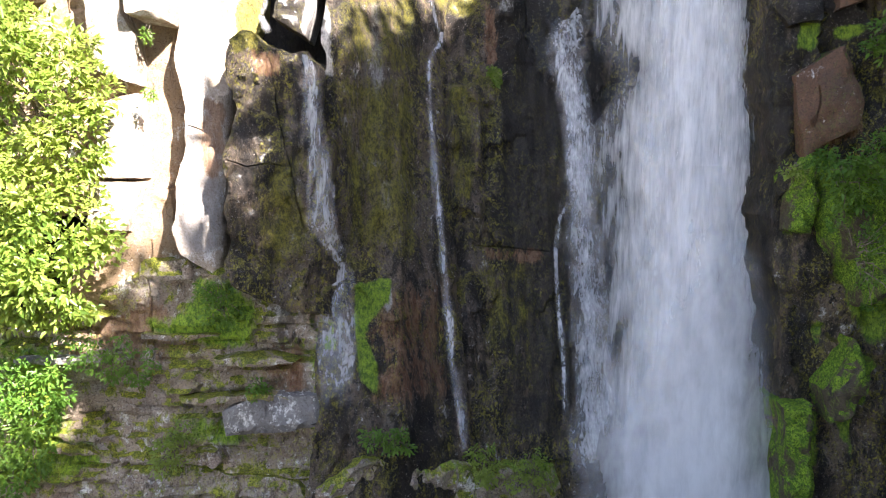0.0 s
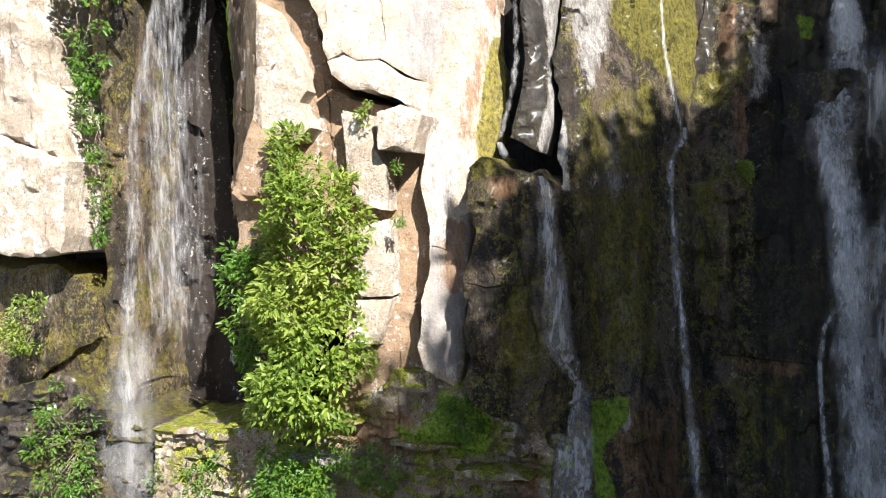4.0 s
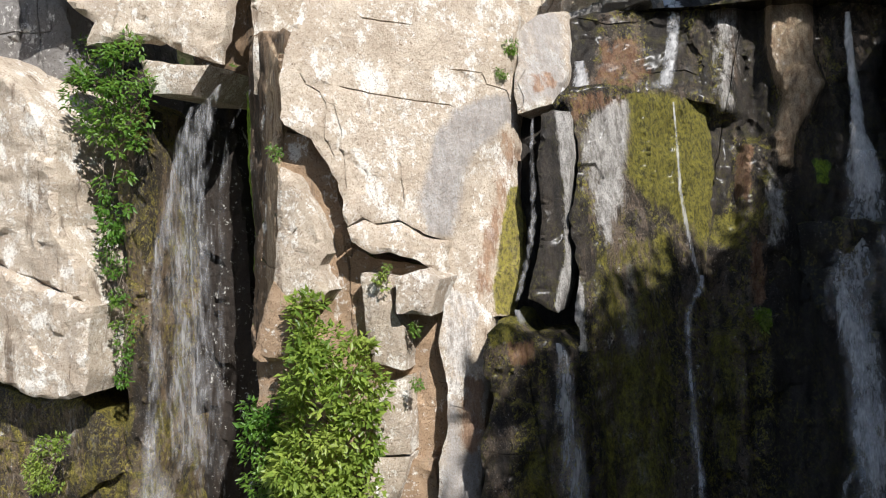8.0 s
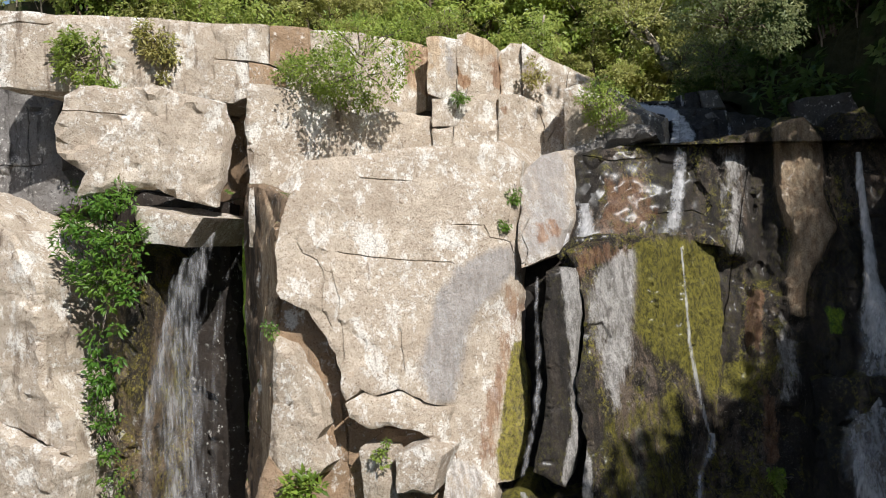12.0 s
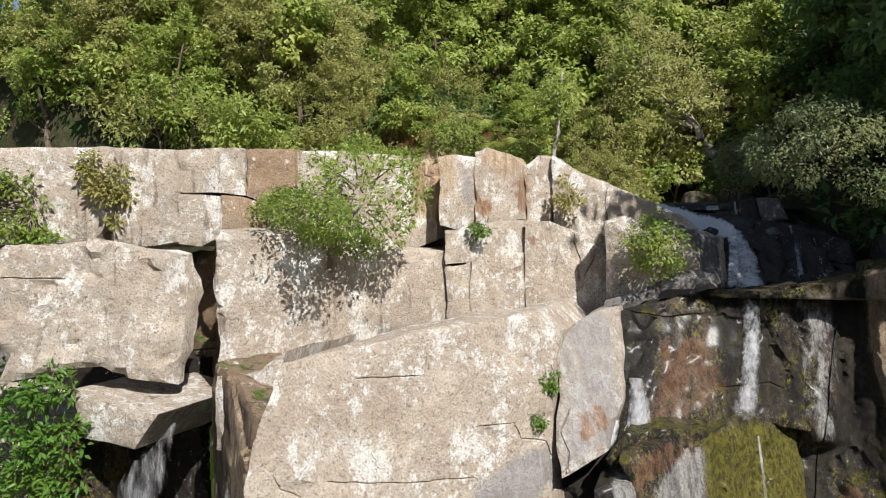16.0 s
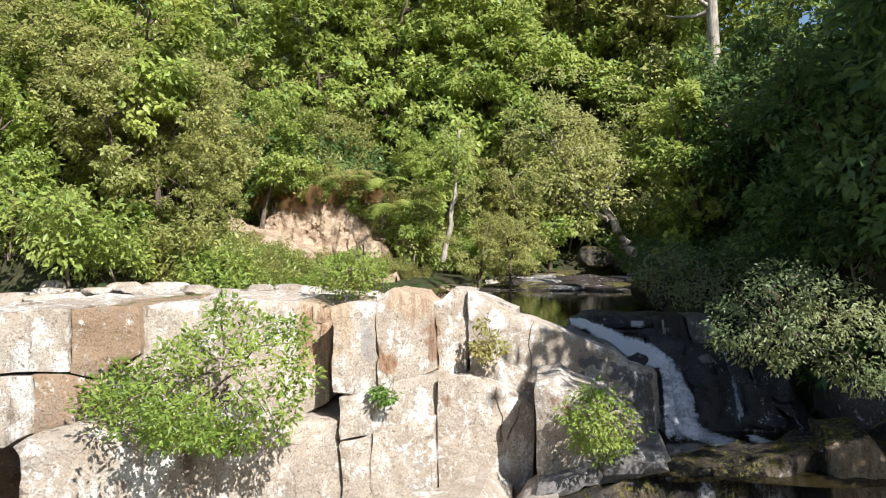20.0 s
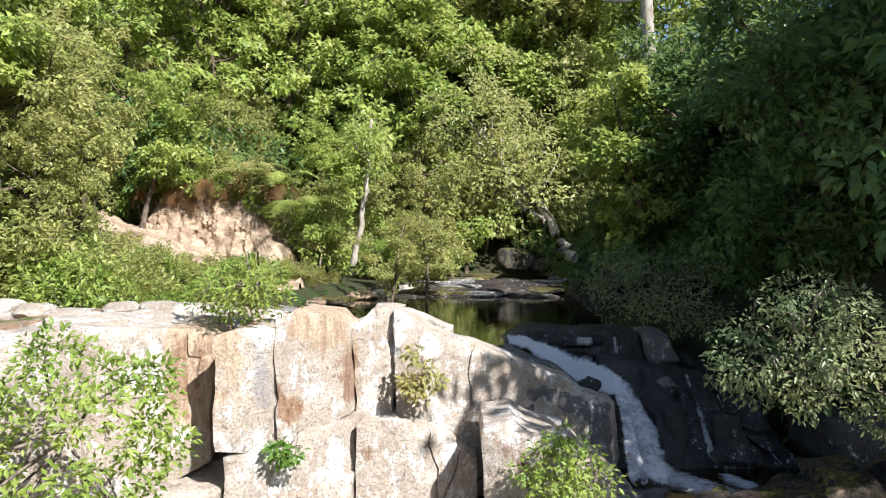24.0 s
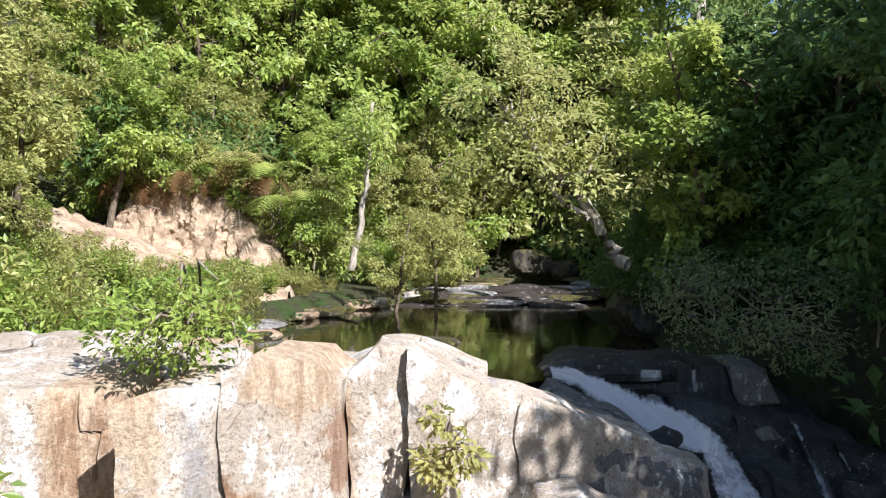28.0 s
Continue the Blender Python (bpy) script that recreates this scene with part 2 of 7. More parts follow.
PALE, TAN, GREY = (0.66, 0.57, 0.455), (0.22, 0.15, 0.095), (0.24, 0.225, 0.21)
EVERY = ("near_black", "tan", "grey", "rust", "chalk", "moss", "green")
STONE = {
    "dry": rock_material("sunlit_rock", PALE, TAN, (0.44, 0.385, 0.325), 0.85, 0.4, 0.0, 0.4, streak_colour=(0.12, 0.085, 0.06)),
    "face": rock_material("sunlit_cliff_face", PALE, TAN, (0.50, 0.42, 0.335), 0.85, 0.2, 0.0, 0.4, streak_colour=(0.16, 0.11, 0.075), stained=EVERY),
    "tan": rock_material("tan_rock", (0.46, 0.32, 0.20), (0.2, 0.125, 0.075), (0.32, 0.26, 0.20), 0.3, 0.2, 0.12, 0.35),
    "pillar": rock_material("brown_pillar_rock", (0.34, 0.23, 0.14), (0.10, 0.065, 0.04), (0.24, 0.20, 0.165), 0.3, 0.5, 0.1, 0.4, stained=EVERY),
    "grey": rock_material("grey_rock", (0.28, 0.26, 0.24), (0.12, 0.105, 0.095), GREY, 0.5, 0.55, 0.0, 0.15),
    "stream": rock_material("wet_stream_rock", (0.085, 0.075, 0.068), (0.018, 0.016, 0.015), (0.13, 0.12, 0.115), 0.12, 0.4, 0.0, 0.2, wet=0.3, knobs=0.5, chalk=0.2),
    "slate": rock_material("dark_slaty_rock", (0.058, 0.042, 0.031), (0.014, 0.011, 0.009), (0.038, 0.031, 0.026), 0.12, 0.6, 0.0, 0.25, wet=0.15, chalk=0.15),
    "dark": rock_material("wet_black_rock", (0.16, 0.12, 0.088), (0.016, 0.012, 0.010), (0.15, 0.13, 0.12), 0.15, 0.5, 0.3, 0.35, wet=0.6, knobs=0.9, speckle=0.75, streak_colour=(0.012, 0.010, 0.009), moss_pair=((0.06, 0.055, 0.012), (0.26, 0.22, 0.04)), chalk=0.3, bands=0.9),
    "walls": rock_material("stained_wet_wall", (0.24, 0.17, 0.115), (0.018, 0.013, 0.009), (0.16, 0.135, 0.115), 0.12, 0.6, 0.24, 0.4, wet=0.32, knobs=1.0, speckle=1.0, streak_colour=(0.012, 0.010, 0.008), moss_pair=((0.07, 0.06, 0.010), (0.30, 0.26, 0.04)), chalk=0.22, bands=0.85, stained=EVERY),
    "wet": rock_material("wet_mossy_wall", (0.36, 0.24, 0.13), (0.025, 0.017, 0.011), (0.26, 0.22, 0.18), 0.3, 0.62, 0.5, 0.55, wet=0.5, knobs=1.0, speckle=0.9, streak_colour=(0.015, 0.012, 0.01), moss_pair=((0.09, 0.075, 0.013), (0.40, 0.33, 0.055)), chalk=0.4, bands=0.8),
    "strata": rock_material("layered_rock", (0.48, 0.37, 0.28), (0.08, 0.05, 0.032), (0.38, 0.335, 0.30), 0.5, 0.25, 0.45, 0.3, wet=0.3, knobs=0.3, speckle=0.5, moss_pair=((0.12, 0.15, 0.013), (0.42, 0.42, 0.04)), chalk=0.25, stained=("near_black", "rust", "green")),
    "moss": rock_material("bright_moss", (0.13, 0.10, 0.06), (0.05, 0.036, 0.024), (0.14, 0.12, 0.10), 0.0, 0.3, 0.85, 0.1, wet=0.2, knobs=0.8, speckle=0.3, moss_pair=((0.09, 0.20, 0.012), (0.34, 0.52, 0.03))),
    "rust": rock_material("rusty_brown_rock", (0.19, 0.09, 0.045), (0.05, 0.027, 0.017), (0.09, 0.06, 0.045), 0.1, 0.4, 0.25, 0.6, wet=0.4, knobs=0.3, speckle=0.25),
}


def leaf_material(name, dark, light, tip, gloss=0.38):
    """Leaves: each one has its own green, and lets some light through."""
    r = Recipe(name)
    g = r.nodes.new("ShaderNodeNewGeometry").outputs["Random Per Island"]
    o = r.nodes.new("ShaderNodeObjectInfo").outputs["Random"]
    colour = r.mix(g, dark, light)
    colour = r.mix(r.calc("MULTIPLY", r.band(r.noise(0.45, 3), 0.45, 0.7), 0.55), colour, tip)
    colour = r.mix(r.calc("MULTIPLY", o, 0.3), colour, dark)
    p = node(r.nodes, "ShaderNodeBsdfPrincipled", Roughness=gloss)
    p.inputs["Specular IOR Level"].default_value = 0.35
    t = r.nodes.new("ShaderNodeBsdfTranslucent")
    shared = r.nodes.new("ShaderNodeMixShader")
    shared.inputs[0].default_value = 0.48
    out = r.nodes.new("ShaderNodeOutputMaterial")
    r.links.new(colour, p.inputs["Base Color"])
    r.links.new(r.mix(0.5, colour, tip), t.inputs["Color"])
    r.links.new(p.outputs[0], shared.inputs[1])
    r.links.new(t.outputs[0], shared.inputs[2])
    r.links.new(shared.outputs[0], out.inputs["Surface"])
    return r.mat


LEAF = {
    "tuft": leaf_material("moss_tufts", (0.10, 0.19, 0.015), (0.30, 0.44, 0.04), (0.42, 0.50, 0.06), 0.7),
    "bush": leaf_material("bright_bush_leaves", (0.072, 0.14, 0.02), (0.29, 0.39, 0.065), (0.45, 0.50, 0.115)),
    "vine": leaf_material("vine_leaves", (0.055, 0.143, 0.020), (0.143, 0.275, 0.039), (0.242, 0.341, 0.055)),
    "mid": leaf_material("forest_leaves", (0.11, 0.18, 0.03), (0.46, 0.56, 0.13), (0.60, 0.60, 0.17)),
    "olive": leaf_material("olive_leaves", (0.15, 0.18, 0.04), (0.52, 0.52, 0.17), (0.62, 0.57, 0.22)),
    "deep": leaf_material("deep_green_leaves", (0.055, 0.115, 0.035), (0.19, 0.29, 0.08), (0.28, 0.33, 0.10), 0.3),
    "blue": leaf_material("blue_green_leaves", (0.08, 0.13, 0.055), (0.32, 0.38, 0.17), (0.42, 0.40, 0.17), 0.3),
    "dry": leaf_material("dead_fronds", (0.12, 0.055, 0.02), (0.26, 0.13, 0.05), (0.3, 0.18, 0.07), 0.7),
    "grass": leaf_material("pale_grass", (0.216, 0.240, 0.060), (0.432, 0.408, 0.132), (0.480, 0.396, 0.156), 0.6),
}


def bark_material(name, a, b):
    r = Recipe(name)
    f = r.noise(9, 7, 0.65, r.stretch(1, 1, 0.25))
    return r.finish(r.mix(r.band(f, 0.35, 0.65), a, b), 0.85, r.bump(f, 0.5, 0.04), 0.2)


BARK = bark_material("brown_bark", (0.06, 0.045, 0.03), (0.17, 0.13, 0.09))
PALE_BARK = bark_material("pale_bark", (0.22, 0.18, 0.13), (0.45, 0.40, 0.32))
TWIG = bark_material("grey_twigs", (0.12, 0.09, 0.07), (0.28, 0.23, 0.18))


def water_material(name, low, high, streak=9.0, run=0.35, tint=(0.95, 0.93, 0.93)):
    """Falling water: white strands with clear gaps; the mesh attribute "foam" thins it towards its borders."""
    r = Recipe(name)
    fine = r.noise(streak, 5, 0.62, r.stretch(1, 1, run * 0.5), warp=0.3)
    broad = r.noise(streak * 0.28, 4, 0.55, r.stretch(1, 1, run), warp=0.5)
    puffs = r.noise(2.2, 5, 0.6, r.stretch(1, 1, 0.6))
    foam = r.nodes.new("ShaderNodeAttribute")
    foam.attribute_name = "foam"
    f = r.calc("ADD", r.calc("MULTIPLY", fine, 0.5), r.calc("ADD", r.calc("MULTIPLY", broad, 0.4), r.calc("MULTIPLY", puffs, 0.25)))
    f = r.calc("ADD", f, r.calc("MULTIPLY", r.calc("SUBTRACT", foam.outputs["Fac"], 1.0), 0.9))
    cover = r.band(f, low, high)
    clear = r.nodes.new("ShaderNodeBsdfTransparent")
    white = node(r.nodes, "ShaderNodeBsdfPrincipled", Roughness=0.45)
    white.inputs["Base Color"].default_value = rgb(tint)
    white.inputs["Specular IOR Level"].default_value = 0.3
    r.links.new(r.bump(f, 0.5, 0.1), white.inputs["Normal"])
    glow = node(r.nodes, "ShaderNodeBsdfTranslucent", Color=rgb(tint))
    body, both = r.nodes.new("ShaderNodeMixShader"), r.nodes.new("ShaderNodeMixShader")
    body.inputs[0].default_value = 0.4
    r.links.new(white.outputs[0], body.inputs[1])
    r.links.new(glow.outputs[0], body.inputs[2])
    r.links.new(cover, both.inputs[0])
    r.links.new(clear.outputs[0], both.inputs[1])
    r.links.new(body.outputs[0], both.inputs[2])
    out = r.nodes.new("ShaderNodeOutputMaterial")
    r.links.new(both.outputs[0], out.inputs["Surface"])
    return r.mat


FALL = water_material("white_falling_water", 0.38, 0.98, 12.0, 0.3)
CURTAIN = water_material("broad_water_curtain", 0.28, 0.80, 10.0, 0.2)
VEIL = water_material("thin_water_veil", 0.42, 1.0, 12.0, 0.3)
SPRAY = water_material("drifting_spray", 0.40, 1.3, 3.0, 0.5, (0.88, 0.87, 0.88))
RAPID = water_material("rushing_white_water", 0.27, 0.62, 11.0, 0.5)


def pool_material():
    r = Recipe("dark_pool_water")
    n = r.bump(r.noise(3.0, 4, 0.55, r.stretch(1.0, 0.5, 1)), 0.12, 0.05)
    return r.finish((0.022, 0.017, 0.007), 0.04, n, 0.5)


POOL = pool_material()


def earth_material(name, a, b, c):
    r = Recipe(name)
    f = r.noise(3.5, 8, 0.68)
    colour = r.mix(r.band(f, 0.35, 0.65), a, b)
    colour = r.mix(r.band(r.noise(0.9, 6, 0.6), 0.5, 0.68), colour, c)
    return r.finish(colour, 0.95, r.bump(f, 0.7, 0.2), 0.15)


CLAY = earth_material("tan_clay", (0.28, 0.195, 0.125), (0.46, 0.355, 0.25), (0.19, 0.125, 0.08))


def ground_material():
    """Dark leaf litter on slopes; pale unseen valley gravel, added to bounce light up."""
    r = Recipe("litter_and_bounce_floor")
    f, h = r.noise(3.5, 8, 0.68), r.nodes.new("ShaderNodeSeparateXYZ")
    r.links.new(r.coord, h.inputs[0])
    litter = r.mix(r.band(f, 0.35, 0.65), (0.03, 0.032, 0.014), (0.06, 0.055, 0.028))
    litter = r.mix(r.band(r.noise(0.9, 6, 0.6), 0.5, 0.68), litter, (0.03, 0.055, 0.012))
    # pale floor, out of view, added to reflect sunlight onto the shaded walls
    bounce_floor = r.mix(r.band(r.noise(6, 6, 0.7), 0.4, 0.6), (0.2, 0.18, 0.15), (0.42, 0.38, 0.33))
    bounce_floor = r.mix(r.band(r.noise(0.35, 7, 0.7), 0.5, 0.6), bounce_floor, (0.12, 0.13, 0.06))
    return r.finish(r.mix(r.band(h.outputs["Z"], 3.0, 5.0), bounce_floor, litter), 0.95, r.bump(f, 0.7, 0.2), 0.15)


SOIL = ground_material()


# ---- builders ----
from mathutils.geometry import delaunay_2d_cdt


def mesh_of(name, verts, faces, material, smooth=True, sharp=None, foam=None):
    me = bpy.data.meshes.new(name)
    me.from_pydata([tuple(v) for v in verts], [], [tuple(f) for f in faces])
    me.materials.append(material)
    if smooth:
        me.shade_smooth()
        if sharp:
            me.set_sharp_from_angle(angle=radians(sharp))
    if foam is not None:
        me.attributes.new("foam", "FLOAT", "POINT").data.foreach_set("value", np.asarray(foam, dtype=np.float32))
    return me


def part(name, me, parent=None, label="", m=None):
    ob = new(name, me)
    if parent:
        ob.parent = parent
    if m is not None:
        ob.matrix_basis = m
    return tagged(ob, label)


def thing(name, x, y, z, label, category, group="", kind="", turn=0.0, size=1.0):
    ob = new(name)
    ob.empty_display_size = 0.2
    ob.matrix_basis = pose(x, y, z, 0, 0, turn) @ Matrix.Scale(size, 4)
    return tagged(ob, label, category, group, kind)


def inside(px, pz, ring):
    hit = np.zeros(len(px), bool)
    x1, z1 = ring[:, 0], ring[:, 1]
    x2, z2 = np.roll(x1, -1), np.roll(z1, -1)
    for a, b, c, d in zip(x1, z1, x2, z2):
        if b != d:
            hit ^= ((b > pz) != (d > pz)) & (px < (c - a) * (pz - b) / (d - b) + a)
    return hit


def edge_distance(px, pz, ring):
    best = np.full(len(px), 1e9)
    nxt = np.roll(ring, -1, 0)
    for (a, b), (c, d) in zip(ring, nxt):
        ex, ez = c - a, d - b
        k = np.clip(((px - a) * ex + (pz - b) * ez) / (ex * ex + ez * ez + 1e-9), 0, 1)
        best = np.minimum(best, np.hypot(px - a - k * ex, pz - b - k * ez))
    return best


def ring_of(outline, step, jag, seed):
    """The outline walked in even steps, with rough, chipped edges."""
    pts = [Vector(p) for p in outline]
    ring = []
    for i, p in enumerate(pts):
        q = pts[(i + 1) % len(pts)]
        n = max(1, round((q - p).length / step))
        along = (q - p).normalized() if (q - p).length > 1e-6 else Vector((1, 0))
        out = Vector((-along.y, along.x))
        if out.x + 0.31 * out.y < 0:
            out = -out
        for k in range(n):
            w = p.lerp(q, k / n)
            j = noise.noise((w.x * 1.1, w.y * 1.1, seed)) * jag + noise.noise((w.x * 3.7, w.y * 3.7, seed + 5)) * jag * 0.5
            ring.append(w + out * j)
    return np.array([(p.x, p.y) for p in ring])


def spread_of(xz, patch, blur):
    """One inside a patch of the face, nought outside it, with a blurred border."""
    ring = np.array(patch)
    d = edge_distance(xz[:, 0], xz[:, 1], ring)
    k = np.clip(0.5 + 0.5 * np.where(inside(xz[:, 0], xz[:, 1], ring), d, -d) / blur, 0, 1)
    return k * k * (3 - 2 * k)


def facets(xz, rough, seed, size=0.85):
    """Flat breaks in a rock face: each falls or juts a little, and tilts its own way."""
    rng = np.random.default_rng(seed + 400)
    lo, hi = xz.min(0) - size, xz.max(0) + size
    n = max(3, int((hi - lo).prod() / (size * size * 1.3)))
    seeds = rng.uniform(lo, hi, (n, 2))
    warped = xz + 0.12 * np.sin(xz[:, ::-1] * 3.1 + seed)
    best, which = np.full(len(xz), 1e9), np.zeros(len(xz), int)
    for i, p in enumerate(seeds):
        d = ((warped - p) ** 2 * (1.0, 0.62)).sum(1)
        near = d < best
        best[near], which[near] = d[near], i
    tilt, jut = rng.normal(0, 0.16, (n, 2)) * rough / size * 2, rng.normal(0, 0.2, n) * rough
    return jut[which] + ((xz - seeds[which]) * tilt[which]).sum(1)


def own_cracks(ring, seed):
    """One to three crooked cracks of a block's own, along its bedding or across it."""
    rng = np.random.default_rng(seed + 800)
    lo, hi = ring.min(0), ring.max(0)
    size = hi - lo
    found = []
    for _ in range(min(2, int(size.prod() / 3))):
        level = rng.random() < 0.55
        c = rng.uniform(lo + size * 0.15, hi - size * 0.15)
        reach = rng.uniform(0.25, 0.6) * (size[0] if level else size[1])
        way = np.array((1.0, rng.normal(0, 0.12)) if level else (rng.normal(0, 0.15), 1.0))
        pts = [c + way * reach * k + rng.normal(0, 0.045, 2) for k in np.linspace(-0.5, 0.5, 4)]
        found.append([(float(p[0]), float(p[1])) for p in pts])
    return found


def rock_mesh(outline, plane, depth, round_by=0.08, rough=0.10, step=0.15, seed=0, material=None, cracks=0.05, ribs=0.0, bulge=0.0, beds=0.0, lumps=0.0, cuts=None, bend=None, lift=(), paint=None):
    """A block of the cliff: an outline (x, z) whose face lies on the plane y = a + s x + l z, with worn edges,
    a rough face with ledges and cracks, and sides that run back for its depth."""
    a, s, l = plane
    ring = ring_of(outline, step, rough * 0.7, seed)
    lo, hi = ring.min(0), ring.max(0)
    gx, gz = np.meshgrid(np.arange(lo[0], hi[0], step), np.arange(lo[1], hi[1], step * 0.87))
    gx = gx + (np.arange(gx.shape[0]) % 2)[:, None] * step * 0.5
    rng = np.random.default_rng(seed + 11)
    gx, gz = (gx + rng.uniform(-.2, .2, gx.shape) * step).ravel(), (gz + rng.uniform(-.2, .2, gz.shape) * step).ravel()
    keep = inside(gx, gz, ring)
    gx, gz = gx[keep], gz[keep]
    keep = edge_distance(gx, gz, ring) > step * 0.55
    gx, gz = gx[keep], gz[keep]
    n = len(ring)
    if cuts is None:
        cuts = own_cracks(ring, seed)
    lines, grooves = [], []
    for line in cuts:
        way = ring_of(line, 0.08, 0.05, seed + 17)
        way = way[: len(way) - max(1, round(np.hypot(*(np.subtract(line[0], line[-1]))) / 0.08))]
        if len(way) < 3:
            continue
        turn = np.gradient(way, axis=0)
        turn = np.stack([-turn[:, 1], turn[:, 0]], 1) / (np.linalg.norm(turn, axis=1, keepdims=True) + 1e-9)
        keep = inside(way[:, 0], way[:, 1], ring) & (edge_distance(way[:, 0], way[:, 1], ring) > 0.06)
        if keep.sum() > 2:
            grooves.append(way[keep])
            lines += [way[keep], (way + turn * 0.022)[keep], (way - turn * 0.022)[keep]]
    if lines:
        near = np.full(len(gx), 1e9)
        for way in grooves:
            for q in way:
                near = np.minimum(near, np.hypot(gx - q[0], gz - q[1]))
        gx, gz = gx[near > 0.065], gz[near > 0.065]
        extra = np.concatenate(lines)
        gx, gz = np.concatenate([gx, extra[:, 0]]), np.concatenate([gz, extra[:, 1]])
    flat = [Vector(p) for p in ring] + [Vector(p) for p in zip(gx, gz)]
    flat, _, faces, _, _, _ = delaunay_2d_cdt(flat, [(i, (i + 1) % n) for i in range(n)], [], 1, 1e-5)
    xz = np.array([(p.x, p.y) for p in flat])
    d = edge_distance(xz[:, 0], xz[:, 1], ring)
    k = np.clip(1 - d / round_by, 0, 1)
    y = a + s * xz[:, 0] + l * xz[:, 1] + round_by * (1 - np.sqrt(1 - k * k + 1e-9))
    if bend:
        y += bend(xz[:, 0], xz[:, 1])
    for patch, blur, amount in lift:
        y -= amount * spread_of(xz, patch, blur)
    if bulge:
        wide = max(d.max(), 0.01)
        y -= bulge * (1 - (1 - d / wide) ** 2)
    y -= facets(xz, rough, seed)
    for way in grooves:
        gap = np.full(len(xz), 1e9)
        for q in way:
            gap = np.minimum(gap, np.hypot(xz[:, 0] - q[0], xz[:, 1] - q[1]))
        y[gap < 0.008] += 0.07
    for i, (x, z) in enumerate(xz):
        big = noise.noise((x * 0.45, z * 0.45, seed * 1.7))
        mid = noise.fractal((x * 1.3, z * 1.3, seed * 0.9), 1.0, 2.0, 4)
        ledge = noise.noise((x * 0.9 + 7, z * 1.7, seed * 2.3))
        off = rough * (0.3 * big + 0.35 * mid + 0.2 * min(0.3, max(-0.15, ledge * 2.2)))
        vein = abs(noise.noise((x * 0.8 + 0.3 * mid, z * 0.55, seed * 3.1 + 40)))
        if vein < 0.035:
            off -= cracks * (1 - vein / 0.035)
        if lumps:
            off += lumps * noise.fractal((x * 3.2, z * 2.2, seed * 1.3), 0.8, 2.0, 4)
        if ribs:
            off += ribs * (noise.noise((x * 2.4, z * 0.22, seed)) + 0.5 * noise.noise((x * 6.0, z * 0.5, seed + 3)))
        if beds:
            level = z + 0.25 * noise.noise((x * 0.25, z * 0.2, seed)) + 0.05 * x
            for tall, amount in ((0.62, 0.7), (0.23, 0.55), (0.11, 0.2)):
                k = math.floor(level / tall)
                f = level / tall - k
                lo = noise.cell((k * 1.37, math.floor(x * 0.35 / tall ** 0.5 + k * 0.7), seed + tall))
                off += beds * amount * (lo - 0.3 * f)
        y[i] -= off
    verts = [(p[0], w, p[1]) for p, w in zip(xz, y)]
    out_faces = [tuple(reversed(f)) if (flat[f[1]] - flat[f[0]]).cross(flat[f[2]] - flat[f[0]]) < 0 else tuple(f) for f in faces]
    # the sides run back in rings
    turning = 0.5 * sum(p[0] * q[1] - q[0] * p[1] for p, q in zip(ring, np.roll(ring, -1, 0)))
    rings = max(2, round(depth / max(0.35, step * 2)))
    centre = ring.mean(0)
    last = list(range(n))
    for k in range(1, rings + 1):
        base = len(verts)
        for i in range(n):
            x, w, z = verts[last[i]]
            back = depth / rings
            x0, z0 = ring[i]
            j = rough * 0.9 * noise.fractal((x0 * 0.9, z0 * 0.9, k * back * 0.9 + seed), 1.0, 2.0, 3)
            dx, dz = x0 - centre[0], z0 - centre[1]
            r = math.hypot(dx, dz) + 1e-6
            verts.append((x0 + j * dx / r, y[i] + k * back, z0 + j * dz / r))
        for i in range(n):
            q = (last[i], base + i, base + (i + 1) % n, last[(i + 1) % n])
            out_faces.append(q if turning > 0 else q[::-1])
        last = list(range(base, base + n))
    out_faces.append(tuple(reversed(last)) if turning > 0 else tuple(last))
    me = mesh_of("rock", verts, out_faces, material, sharp=34)
    for stain, patches in (paint or {}).items():
        front = np.zeros(len(xz))
        for patch, blur, amount in patches:
            front = np.maximum(front, amount * spread_of(xz, patch, blur))
        sides = np.tile(front[:n], rings)
        me.attributes.new(stain, "FLOAT", "POINT").data.foreach_set("value", np.concatenate([front, sides]).astype(np.float32))
    return me


def tube(verts, faces, path, radii, sides=6):
    """Adds a tapered tube along a path to the lists."""
    base = len(verts)
    for i, p in enumerate(path):
        ahead = (Vector(path[min(i + 1, len(path) - 1)]) - Vector(path[max(i - 1, 0)])).normalized()
        u = ahead.orthogonal().normalized()
        v = ahead.cross(u)
        for k in range(sides):
            a = 2 * math.pi * k / sides
            verts.append(Vector(p) + (u * math.cos(a) + v * math.sin(a)) * radii[i])
    for i in range(len(path) - 1):
        for k in range(sides):
            a, b = base + i * sides + k, base + i * sides + (k + 1) % sides
            faces.append((a, b, b + sides, a + sides))
    faces.append(tuple(base + (len(path) - 1) * sides + k for k in range(sides)))


def wander(start, way, length, n, bend, rng, lift=0.0):
    """A crooked path that starts along way."""
    p, w, out = Vector(start), Vector(way).normalized(), [Vector(start)]
    for _ in range(n):
        w = (w + Vector(rng.normal(0, bend, 3)) + Vector((0, 0, lift))).normalized()
        p = p + w * (length / n)
        out.append(p.copy())
    return out


